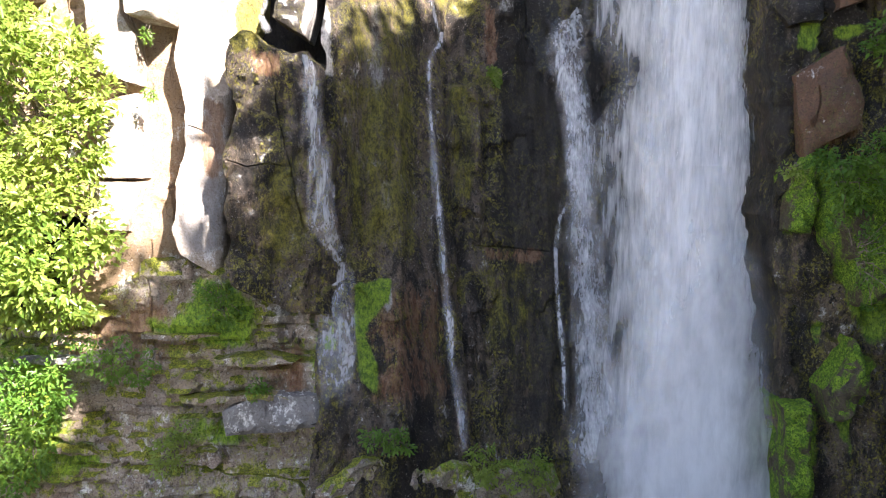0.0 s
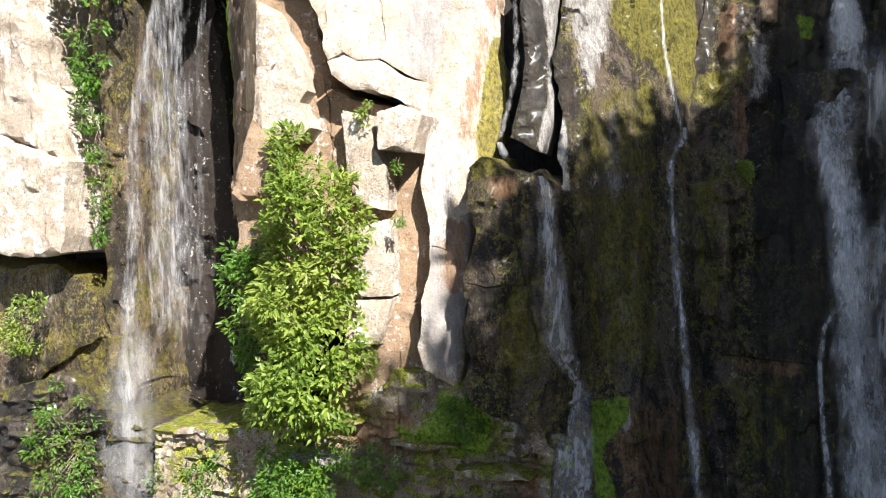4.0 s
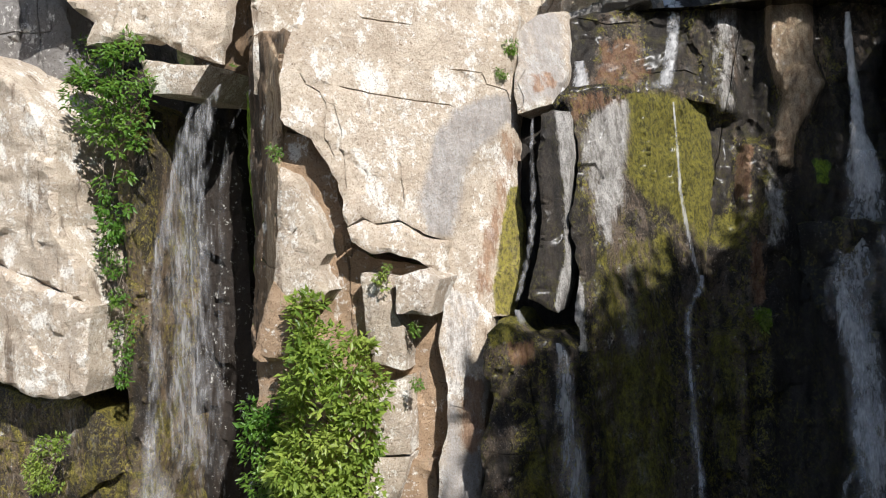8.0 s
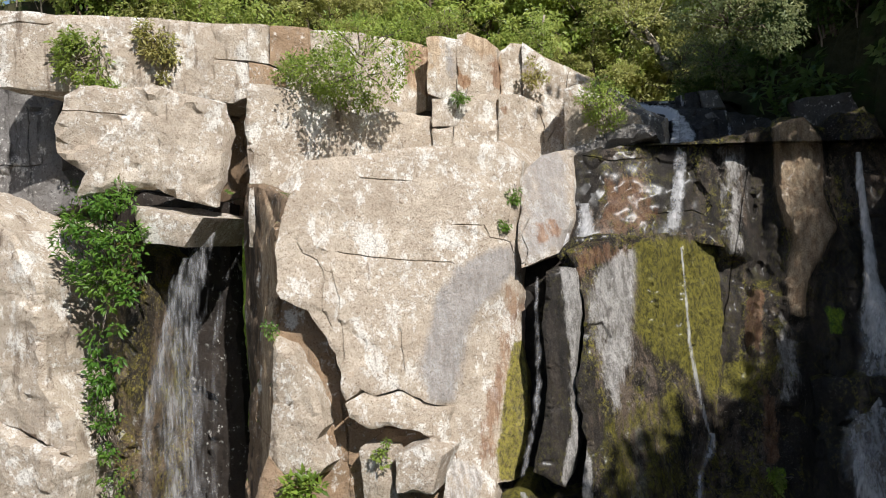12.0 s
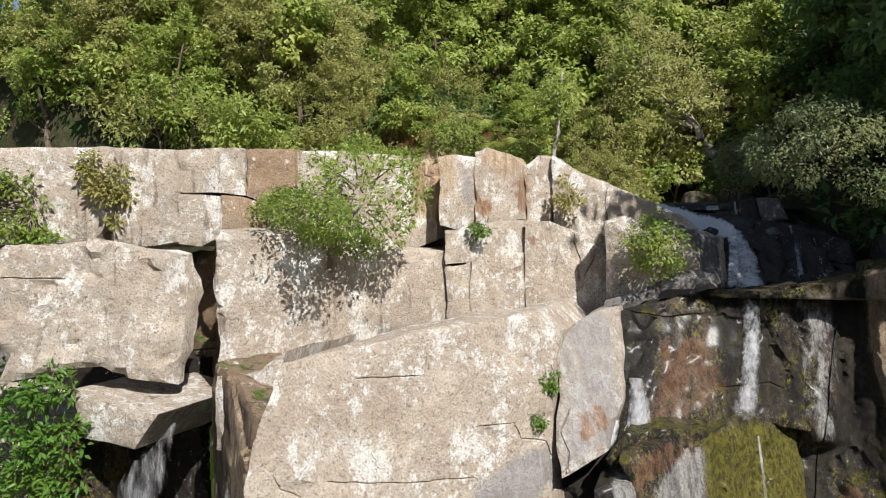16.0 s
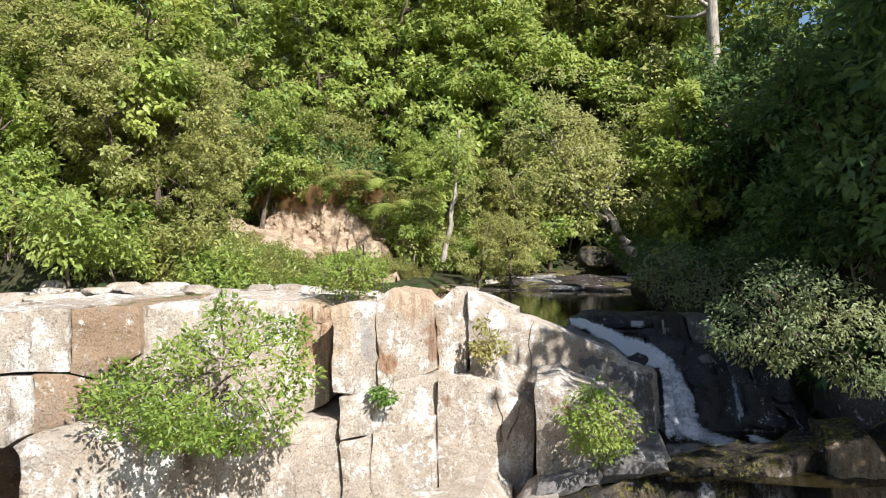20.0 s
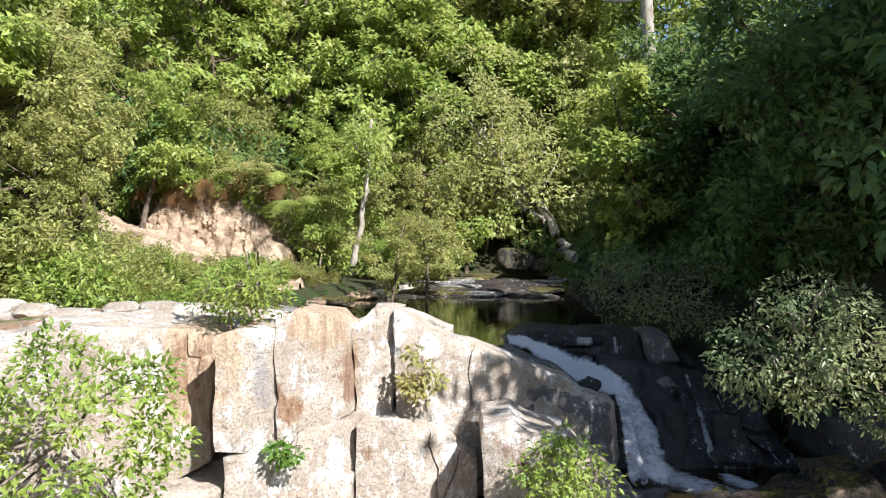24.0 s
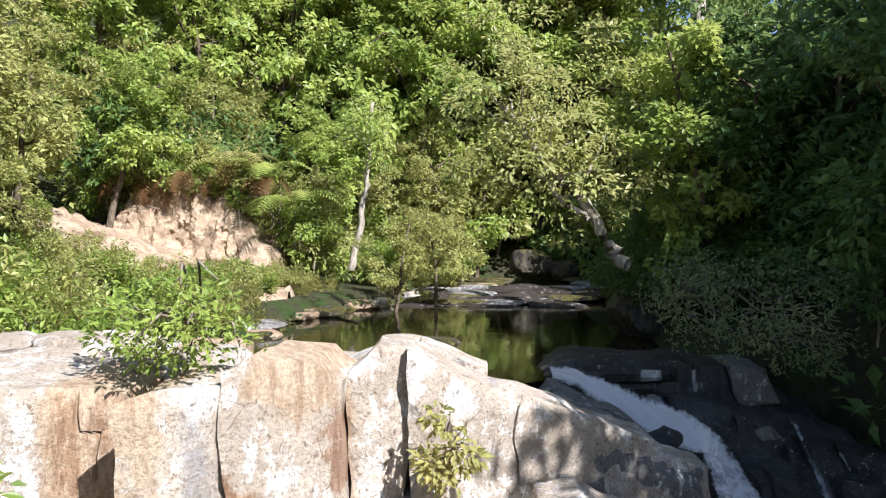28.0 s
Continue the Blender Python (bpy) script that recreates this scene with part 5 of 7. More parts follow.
block('wet_wall', 'walls', (14.891, 1.071, 0.39), 3.5, [(-3.49, 18.43), (-2.88, 18.60), (-2.00, 18.73), (-1.34, 18.85), (-0.71, 18.83), (-0.12, 18.66), (0.06, 17.63), (0.12, 16.55), (0.05, 15.23), (-0.06, 14.39), (-0.13, 13.44), (-0.12, 12.38), (0.14, 11.72), (0.24, 9.53), (0.49, 6.91), (0.78, 4.79), (0.94, 3.73), (1.04, 0.50), (-2.82, 0.50), (-2.62, 5.03), (-2.80, 6.94), (-2.88, 8.48), (-2.88, 10.34), (-2.90, 12.20), (-2.73, 12.48), (-2.85, 13.69), (-2.94, 14.44), (-3.05, 15.47), (-3.03, 16.53), (-3.13, 17.63)],
      paint={'chalk': [([(-2.92, 17.21), (-2.75, 18.03), (-2.31, 18.44), (-1.96, 18.37), (-1.97, 17.34), (-2.06, 16.21), (-2.22, 14.88), (-2.48, 15.30), (-2.69, 16.38)], 0.4, 1.1), ([(-3.07, 13.84), (-2.92, 14.31), (-2.72, 13.79), (-2.56, 12.31), (-2.81, 12.35)], 0.08, 0.9), ([(-1.97, 14.27), (-1.65, 14.49), (-1.49, 12.33), (-1.72, 11.76)], 0.12, 0.6), ([(-1.52, 10.04), (-1.21, 10.02), (-1.17, 9.24), (-1.46, 9.26)], 0.1, 0.6), ([(-1.34, 7.53), (-1.11, 7.60), (-1.08, 6.99), (-1.28, 6.98)], 0.08, 0.6)], 'rust': [([(-3.24, 18.56), (-2.00, 18.70), (-2.10, 18.07), (-2.85, 18.03), (-3.16, 17.63)], 0.2, 0.7), ([(-2.17, 18.22), (-1.86, 18.37), (-1.79, 16.76), (-2.06, 16.63)], 0.1, 0.6), ([(-1.63, 7.58), (0.00, 7.53), (0.33, 4.93), (-1.39, 4.93)], 0.4, 0.55)], 'moss': [([(-1.98, 18.67), (-1.34, 18.77), (-0.12, 18.61), (0.16, 17.32), (0.15, 15.81), (-0.01, 14.38), (-0.50, 15.27), (-0.97, 15.59), (-1.50, 15.90), (-1.93, 16.49)], 0.4, 1.0), ([(-2.57, 12.23), (-0.70, 12.70), (-0.56, 8.14), (-2.23, 8.38)], 0.4, 0.55), ([(-2.59, 14.56), (-0.79, 15.32), (-0.70, 12.70), (-2.47, 12.51)], 0.3, 0.5)], 'green': [([(-1.97, 7.59), (-1.11, 7.75), (-1.18, 7.25), (-1.59, 6.76), (-1.69, 6.45), (-1.35, 5.90), (-1.35, 5.24), (-1.75, 5.58), (-1.92, 6.73)], 0.1, 1.0)], 'near_black': [([(-3.21, 16.27), (-2.67, 15.97), (-2.40, 14.25), (-2.75, 12.48), (-3.04, 13.72)], 0.3, 0.7)]},
      bend=lambda x, z: 0.9 * np.maximum(0.0, -0.9 - x) * np.clip((13 - z) / 5, 0, 1), rough=0.16, ribs=0.16, step=0.09, lumps=0.09, grain=507, cuts=[])
block('dark_buttress', 'walls', (16.2, 0.239, 0.302), 1.0, [(-0.85, 21.40), (-0.06, 21.43), (0.67, 21.64), (1.42, 21.99), (2.05, 22.11), (2.54, 21.82), (3.22, 22.21), (3.74, 22.37), (4.16, 21.55), (4.58, 21.21), (4.30, 19.50), (4.43, 16.50), (4.50, 12.64), (4.48, 8.77), (4.47, 5.90), (4.40, 3.45), (4.40, 0.50), (0.50, 0.50), (0.50, 3.68), (0.16, 6.86), (-0.12, 9.51), (-0.25, 11.71), (-0.38, 13.25), (-0.30, 15.23), (-0.18, 16.56), (-0.26, 17.63), (-0.38, 18.65), (-0.51, 19.21), (-0.75, 20.03)],
      paint={'chalk': [([(-0.04, 21.18), (0.71, 21.45), (0.73, 19.36), (0.56, 18.41), (0.01, 18.17)], 0.3, 0.55), ([(1.39, 17.17), (1.69, 16.43), (1.89, 14.83), (1.37, 14.68), (1.41, 15.98)], 0.2, 0.6), ([(1.32, 16.27), (1.89, 16.14), (1.97, 14.97), (1.41, 15.10)], 0.12, 0.6)], 'tan': [([(1.35, 21.82), (2.17, 22.04), (2.63, 21.37), (2.60, 19.98), (2.87, 19.02), (2.13, 17.63), (2.03, 16.75), (1.72, 16.78), (1.62, 17.63), (1.83, 18.71), (1.44, 19.83)], 0.12, 1.1), ([(2.75, 21.12), (3.18, 20.78), (3.13, 19.33), (2.76, 18.70)], 0.15, 0.5)], 'rust': [([(0.71, 17.48), (1.11, 17.32), (0.96, 15.83), (0.65, 15.97)], 0.12, 0.9), ([(1.01, 15.08), (1.41, 14.77), (1.42, 13.32), (1.03, 13.15)], 0.12, 0.7), ([(1.16, 8.29), (2.66, 8.28), (2.66, 7.92), (1.16, 7.94)], 0.1, 0.6)], 'moss': [([(0.13, 15.52), (0.92, 15.57), (0.77, 14.57), (-0.01, 14.69)], 0.15, 0.8), ([(0.03, 12.64), (0.80, 12.67), (0.84, 9.51), (0.25, 9.51)], 0.2, 0.5), ([(1.01, 7.94), (2.51, 7.92), (2.50, 5.16), (1.04, 5.22)], 0.4, 0.4)], 'near_black': [([(0.61, 21.33), (1.35, 21.82), (1.58, 19.51), (1.54, 17.63), (0.68, 17.63)], 0.15, 1.0), ([(2.69, 18.71), (4.58, 20.75), (4.14, 11.00), (2.00, 10.91), (2.09, 16.58)], 0.3, 0.9), ([(-0.19, 17.94), (0.68, 18.09), (0.54, 15.83), (-0.01, 14.66)], 0.2, 0.9), ([(1.42, 12.53), (4.74, 15.14), (4.40, 3.45), (1.63, 3.62)], 0.4, 0.7)], 'green': [([(1.09, 13.01), (1.52, 13.13), (1.57, 12.69), (1.36, 12.51)], 0.05, 1.0), ([(2.54, 17.02), (3.04, 16.88), (2.91, 16.29), (2.66, 16.31)], 0.06, 0.8)]},
      lift=[([(0.00, 21.25), (0.70, 21.50), (0.73, 19.36), (0.56, 18.25), (0.07, 18.07)], 0.15, 0.22), ([(1.35, 21.86), (2.17, 22.07), (2.61, 21.45), (2.60, 19.98), (2.90, 19.02), (2.16, 17.63), (2.06, 16.72), (1.70, 16.75), (1.59, 17.63), (1.80, 18.71), (1.41, 19.83)], 0.14, 0.4), ([(-0.43, 18.73), (0.68, 18.09), (0.75, 15.25), (0.17, 13.26), (-0.41, 13.25)], 0.25, -0.45), ([(0.74, 21.33), (1.33, 21.65), (1.44, 19.83), (1.78, 18.71), (1.53, 17.32), (0.75, 17.63)], 0.15, -0.25), ([(0.06, 12.49), (0.72, 12.63), (1.04, 11.75), (1.07, 9.08), (0.28, 9.34), (0.15, 10.68)], 0.1, 0.3), ([(0.01, 12.44), (1.09, 12.74), (1.62, 12.49), (1.74, 10.90), (0.10, 10.84)], 0.2, 0.25), ([(2.82, 21.11), (3.66, 22.27), (4.16, 21.50), (3.48, 21.10)], 0.12, 0.3), ([(1.31, 16.42), (1.90, 15.26), (1.85, 14.55), (1.30, 14.54)], 0.12, 0.2)],
      rough=0.18, ribs=0.18, step=0.11, lumps=0.07, grain=508)
block('dark_wall', 'walls', (12.5, 0.45, 0.49), 1.0, [(-3.81, 20.97), (-2.97, 21.25), (-1.39, 21.42), (-0.79, 21.48), (0.03, 21.54), (0.11, 20.19), (0.12, 18.49), (-0.7, 18.68), (-1.36, 18.71), (-2.07, 18.62), (-3.06, 18.51), (-3.68, 18.45), (-3.73, 19.34)],
      paint={'near_black': [([(-3.86, 21.17), (-2.98, 21.37), (-3.02, 19.83), (-3.71, 19.5)], 0.2, 0.7), ([(-2.07, 21.38), (0.06, 21.58), (0.09, 18.72), (-1.65, 18.71), (-1.87, 20.17)], 0.4, 0.7)], 'rust': [([(-2.91, 20.34), (-1.95, 20.51), (-1.53, 19.2), (-2.52, 18.78), (-3.09, 18.87)], 0.25, 0.7)]},
      round_by=0.08, rough=0.14, step=0.1, grain=509)
block('rock_step', 'walls', (21.0, 0.6, 0.0), 1.6, [(-3.82, 18.32), (-3.63, 18.64), (-3.44, 18.79), (-2.78, 18.86), (-1.98, 18.78), (-1.91, 18.44), (-2.91, 18.19), (-3.63, 17.95)], round_by=0.07, rough=0.14, step=0.1, grain=512)
# dark left side and tan right edge paint the pillar's shade and lit edge
block('rock_pillar', 'pillar', (6.46, -0.9, 0.0), 3, [(-11.22, 20.12), (-10.14, 20.01), (-9.02, 19.65), (-9.04, 18.92), (-9.28, 17.64), (-9.30, 16.59), (-9.40, 14.99), (-9.58, 13.75), (-10.32, 12.56), (-11.32, 11.62), (-11.37, 13.12), (-11.23, 14.66), (-11.48, 16.13), (-11.68, 17.64), (-11.58, 19.15)],
      paint={'green': [([(-11.98, 19.19), (-11.44, 19.14), (-11.24, 16.15), (-11.06, 14.40), (-11.42, 13.11), (-11.72, 14.57)], 0.06, 0.9)], 'near_black': [([(-11.46, 20.04), (-10.14, 19.84), (-10.47, 14.80), (-11.16, 14.08), (-11.55, 16.89)], 0.2, 0.6)], 'tan': [([(-10.15, 19.57), (-9.02, 19.55), (-9.29, 13.69), (-10.32, 12.70)], 0.15, 0.7)]},
      rough=0.14, step=0.1, grain=510)
block('mossy_foot', 'strata', (16.0, 0.55, 0.0), 1.5, [(-2.5, 3.54), (-1.58, 4.03), (-0.39, 3.61), (0.91, 3.25), (2.93, 3.03), (3.45, 1.82), (3.4, 0.5), (-2.4, 0.5)],
      paint={'green': [([(-1.59, 4.59), (-0.15, 4.22), (3.06, 3.66), (3.27, 2.31), (1.47, 2.97), (-0.87, 3.45)], 0.5, 0.5)]},
      rough=0.16, step=0.1, beds=0.15, lumps=0.1, grain=511)


# ---- lines of the streams ----
LINES = {
'slot': [(-4.07, 17.88, 17.85), (-4.04, 17.64, 16.95), (-3.91, 17.34, 15.61), (-3.93, 17.06, 14.7), (-4.03, 16.74, 13.82), (-4.15, 16.49, 13.24)],
    'slot_foot': [(-3.95, 15.94, 13.39), (-3.79, 15.98, 13.02)],
    'ledge': [(-3.07, 16.24, 12.65), (-2.98, 16.26, 12.45), (-2.88, 16.21, 11.56), (-2.75, 16.12, 10.32), (-2.64, 16.03, 9.08), (-2.41, 16.58, 7.99), (-2.28, 16.17, 6.87), (-2.1, 15.44, 4.92)],
    'trickle': [(-0.94, 20.9, 18.51), (-0.81, 20.58, 17.33), (-0.71, 20.23, 16.16), (-0.52, 20.05, 15.16), (-0.3, 19.9, 14.17), (-0.16, 19.89, 13.78)],
    'wall_fan': [(-0.14, 19.96, 13.95), (-0.18, 19.74, 13.49), (-0.44, 19.38, 13.29)],
    'wall': [(-0.26, 19.61, 13.46), (-0.45, 19.23, 13.01), (-0.36, 18.81, 11.69), (-0.21, 18.42, 10.27), (0.0, 18.0, 8.62), (0.18, 17.58, 7.03), (0.34, 17.24, 5.74), (0.61, 16.93, 4.2), (0.8, 16.66, 2.97)],
    'tier': [(-1.02, 22.25, 21.25), (-1.03, 21.71, 20.15), (-1.11, 21.28, 19.34), (-1.3, 20.92, 18.78)],
    'side_a': [(2.91, 20.87, 14.16), (3.14, 20.73, 13.52), (3.36, 20.36, 12.11), (3.58, 20.04, 10.89), (3.6, 19.73, 9.84), (3.09, 19.39, 9.11), (3.0, 19.11, 8.25), (3.06, 18.7, 6.85), (3.19, 18.32, 5.49), (3.24, 17.78, 3.66)],
    'side_b': [(3.21, 20.7, 13.67), (3.58, 20.22, 11.81), (3.67, 19.7, 10.0), (3.75, 19.28, 8.54), (3.88, 18.88, 7.13), (3.95, 18.48, 5.76), (4.01, 18.17, 4.69), (3.87, 17.82, 3.64), (3.85, 17.52, 2.65)],
    'step_fall': [(-3.36, 20.32, 19.66), (-3.27, 20.12, 19.16), (-3.25, 19.84, 18.57)],
    'step_fall_low': [(-3.72, 19.77, 18.87), (-3.77, 19.62, 18.61), (-3.87, 19.45, 18.35)],
    'side_top': [(3.46, 23.13, 21.03), (3.48, 22.85, 20.09), (3.61, 22.41, 18.53), (3.63, 22.14, 17.63), (3.72, 22.02, 17.15), (3.73, 21.64, 15.88)],
    'second': [(-12.1, 16.4, 18.91), (-12.81, 16.4, 17.61), (-13.02, 16.4, 16.26), (-13.06, 16.4, 14.29), (-13.02, 16.4, 11.53), (-12.99, 16.4, 7.79)],
    'second_l': [(-12.49, 15.9, 18.27), (-13.06, 15.9, 16.68), (-13.46, 15.9, 14.91), (-13.62, 15.9, 13.4), (-13.72, 15.9, 11.57), (-13.74, 15.7, 9.6), (-13.82, 15.7, 7.56), (-13.98, 15.7, 3.68)],
}


# ---- pools ----
def pool(name, outline, z, label):
    pts = ring_of(outline, 0.6, 0.25, 3)
    bm = bmesh.new()
    bm.faces.new([bm.verts.new((x, y, z)) for x, y in pts])
    bmesh.ops.triangulate(bm, faces=bm.faces[:])
    me = bpy.data.meshes.new(name)
    bm.to_mesh(me)
    bm.free()
    me.materials.append(POOL)
    return tagged(new(name, me), label, "water", kind="structure")


pool("upper_pool_water", [(-13.5, 25.5), (-5.5, 25.5), (-4, 28.1), (0.4, 28.4), (1.5, 32), (2, 49), (-10, 49), (-14, 38)], 23.5, "still dark brown pool above the falls")
pool("lower_pool_water", [(-3.4, 22.6), (-1.6, 22.0), (1.5, 22.2), (5, 22.8), (5, 28.6), (-2.2, 28.6), (-3.0, 24)], 21.3, "small black plunge pool below the cascade")
pool("valley_pool_water", [(-17, 21), (-18, 15), (-14.5, 10), (-10, 6.8), (-5.5, 7.6), (-1, 5.4), (3.5, 6.6), (7, 5.8), (9, 10), (10, 21)], 0.75, "broad plunge pool at the foot of the falls")


# ---- falling water ----
def waterfall(name, label, sheets):
    ob = tagged(new(name), label, "waterfall")
    for k, (piece, path, widths, material, more) in enumerate(sheets):
        if len(widths) != len(path):
            widths = np.interp(np.linspace(0, 1, len(path)), np.linspace(0, 1, len(widths)), widths).tolist()
        part(piece, sheet_mesh(path, widths, material, seed=k + len(name), **more), ob)
    return ob


def drop(x, y, top=24.5, dx=0.0, spread=0.0):
    return [(x + dx, y + 1.9, top), (x + dx, y + 0.5, top - 1.4), (x + dx, y, 17), (x + dx + spread * 0.5, y - 0.25, 10), (x + dx + spread, y - 0.4, 0.8)]


main = [("water_sheet", drop(6.2, 18.8), [5.6, 6.0, 6.8], CURTAIN, dict(across=32, bow=0.5, base=0.68, ragged=0.4, soft=1.7, fade=0.95)),
        ("water_sheet", drop(6.1, 18.4), [3.9, 4.3, 5.2], CURTAIN, dict(across=26, bow=0.4, base=0.60, ragged=0.3, soft=1.6)),
        ("water_strand", drop(5.2, 18.15), [1.1, 1.2, 1.5], FALL, dict(across=8, bow=0.2, base=0.44, soft=2.0)),
        ("water_strand", drop(6.7, 18.1), [1.2, 1.3, 1.6], FALL, dict(across=8, bow=0.2, base=0.46, soft=2.0)),
        ("spray", [(6.2, 17.4, 10.5), (6.2, 17.2, 6.0), (6.2, 17.0, 0.8)], [2.8, 4.8, 6.4], SPRAY, dict(across=20, bow=0.5, base=1.22, soft=1.4, rise=0.8))]
waterfall("main_waterfall", "broad white waterfall plunging down dark wet rock", main)

side = [("water_strand", LINES["side_top"], [0.2, 0.3, 0.4, 0.5, 0.9, 1.4], FALL, dict(across=8, base=0.72)),
        ("water_strand", LINES["side_a"], [0.3, 0.5, 0.25, 0.22, 0.35], FALL, dict(across=6, base=0.52, bow=0.1)),
        ("water_strand", LINES["side_b"], [0.25, 0.32, 0.38, 0.3, 0.8], FALL, dict(across=6, base=0.53, bow=0.1)),
        ("water_veil", LINES["side_b"], [0.8, 1.5, 1.9, 2.0], VEIL, dict(across=10, base=0.58, bow=0.2))]
side.append(("water_veil", [(x + 0.05, y - 0.1, z) for x, y, z in LINES["side_top"][-2:]] + [(x, y - 0.1, z) for x, y, z in LINES["side_b"][:4]], [0.9, 1.6, 1.7, 1.5, 1.3, 1.2], VEIL, dict(across=10, base=0.56, bow=0.2)))
waterfall("side_waterfall", "thin white strands of water beside the main fall", side)

second = [("water_sheet", LINES["second"], [0.3, 1.9, 2.6, 2.8, 2.9, 3.0], VEIL, dict(across=20, bow=0.25, base=0.5)),
          ("water_strand", LINES["second_l"], [0.4, 0.9, 1.0, 1.1, 1.2, 1.4], FALL, dict(across=10, base=0.47, soft=2.0)),
          ("water_strand", [(x + 1.2 - 0.05 * k, y - 0.1, z) for k, (x, y, z) in enumerate(LINES["second"])], [0.15, 0.4, 0.5, 0.5, 0.6], FALL, dict(across=6, base=0.38)),
          ("spray", LINES["second_l"][3:], [0.9, 1.8, 2.6, 3.4], SPRAY, dict(across=10, base=0.58, rise=0.6))]
waterfall("narrow_waterfall", "white fall dropping through a shaded rock cleft", second)

waterfall("slot_stream", "thin stream slipping down a slot and over a wet ledge",
          [("water_strand", LINES["slot"], [0.12, 0.32, 0.3, 0.2], FALL, dict(across=5, base=0.46, bow=0.05)),
           ("water_strand", LINES["slot_foot"], [0.2, 0.4], FALL, dict(across=5, base=0.6, bow=0.05)),
           ("water_strand", LINES["ledge"], [0.2, 0.3, 0.5, 0.6], FALL, dict(across=7, base=0.42, bow=0.1)),
           ("water_veil", LINES["ledge"], [0.25, 0.9, 1.4, 1.7], VEIL, dict(across=11, base=0.53, bow=0.2))])
waterfall("wall_stream", "thin stream trickling down a mossy wall",
          [("water_strand", LINES["trickle"], [0.08, 0.18, 0.26], VEIL, dict(across=4, base=0.6, bow=0.04)),
           ("water_strand", LINES["wall_fan"], [0.2, 0.5, 0.25], VEIL, dict(across=5, base=0.56, bow=0.06)),
           ("water_strand", LINES["wall"], [0.22, 0.26, 0.3, 0.36], FALL, dict(across=5, base=0.5, bow=0.08)),
           ("water_veil", LINES["wall"], [0.4, 0.55, 0.65, 0.8], VEIL, dict(across=6, base=0.44, bow=0.1))])
waterfall("step_fall", "small white fall over a rock step",
          [("water_strand", LINES["step_fall"], [0.4, 0.6, 0.7], FALL, dict(across=6, base=0.66, bow=0.05, step=0.12)),
           ("water_strand", LINES["step_fall_low"], [0.25, 0.35, 0.35], FALL, dict(across=5, base=0.64, bow=0.05, step=0.12))])
waterfall("tier_stream", "short white stream between the lower pool and the mossy wall",
          [("water_strand", LINES["tier"], [0.5, 0.5, 0.6, 0.8], FALL, dict(across=6, base=0.58, bow=0.05))])
waterfall("upper_cascade", "white cascade pouring out of the upper pool",
          [("water_chute", [(-3.68, 28.41, 23.61), (-3.13, 28.02, 23.52), (-2.58, 27.64, 23.25), (-2.05, 27.27, 23.03), (-1.55, 26.92, 22.93), (-1.21, 26.68, 22.81)], [0.4, 0.8, 0.95, 1.0, 0.9, 0.7], RAPID, dict(across=14, ragged=0.5, base=0.6, bow=0.0, step=0.08, side=(0.2, -0.6, -0.75))),
           ("water_chute", [(-1.27, 27.22, 22.88), (-1.15, 26.74, 22.53), (-1.03, 26.18, 22.12), (-0.99, 25.64, 21.73), (-1.0, 25.02, 21.28)], [0.5, 0.75, 0.95, 1.1, 1.35], RAPID, dict(across=18, base=0.44, bow=0.15, step=0.08, ragged=0.3)),
           ("water_chute", [(-1.37, 27.07, 22.88), (-1.29, 26.48, 22.45), (-1.29, 25.79, 21.95), (-1.35, 24.92, 21.32)], [0.25, 0.4, 0.5, 0.6], RAPID, dict(across=10, base=0.42, bow=0.2, step=0.08, ragged=0.4)),
           ("water_veil", [(-1.81, 28.6, 23.64), (-1.81, 28.6, 23.37), (-1.75, 28.6, 22.84)], [0.9, 1.0, 1.2], RAPID, dict(across=14, base=0.40, bow=0.02, step=0.06, ragged=0.6, soft=1.8)),
           ("water_strand", [(-1.23, 28.05, 23.73), (-1.2, 28.05, 23.52), (-1.18, 28.05, 23.27)], [0.2, 0.25, 0.25], FALL, dict(across=5, base=0.5, bow=0.05, step=0.1)),
           ("water_strand", [(0.21, 27.37, 23.02), (0.31, 26.96, 22.59), (0.36, 26.46, 22.06), (0.37, 25.83, 21.4)], [0.16, 0.2, 0.24, 0.36], FALL, dict(across=6, base=0.56, bow=0.06, step=0.1)),
           ("water_strand", [(0.77, 26.96, 22.64), (0.88, 26.55, 22.21), (1.19, 26.39, 22.04)], [0.1, 0.12, 0.12], VEIL, dict(across=5, base=0.52, bow=0.03, step=0.1)),
           ("water_strand", [(1.51, 26.31, 21.91), (1.6, 26.04, 21.62), (1.75, 25.83, 21.4)], [0.1, 0.14, 0.24], VEIL, dict(across=5, base=0.56, bow=0.03, step=0.1)),
           ("foam", [(-0.95, 26.2, 21.34), (-0.7, 25.5, 21.335), (-0.3, 24.9, 21.33), (0.2, 24.3, 21.325)], [1.5, 2.0, 1.9, 1.4], RAPID, dict(across=12, base=0.5, bow=0.0, step=0.12, soft=2.0)),
           ("foam", [(0.5, 25.6, 21.335), (0.65, 25.1, 21.33), (0.8, 24.7, 21.33)], [0.6, 0.9, 0.8], RAPID, dict(across=8, base=0.5, bow=0.0, step=0.12, soft=2.0))])


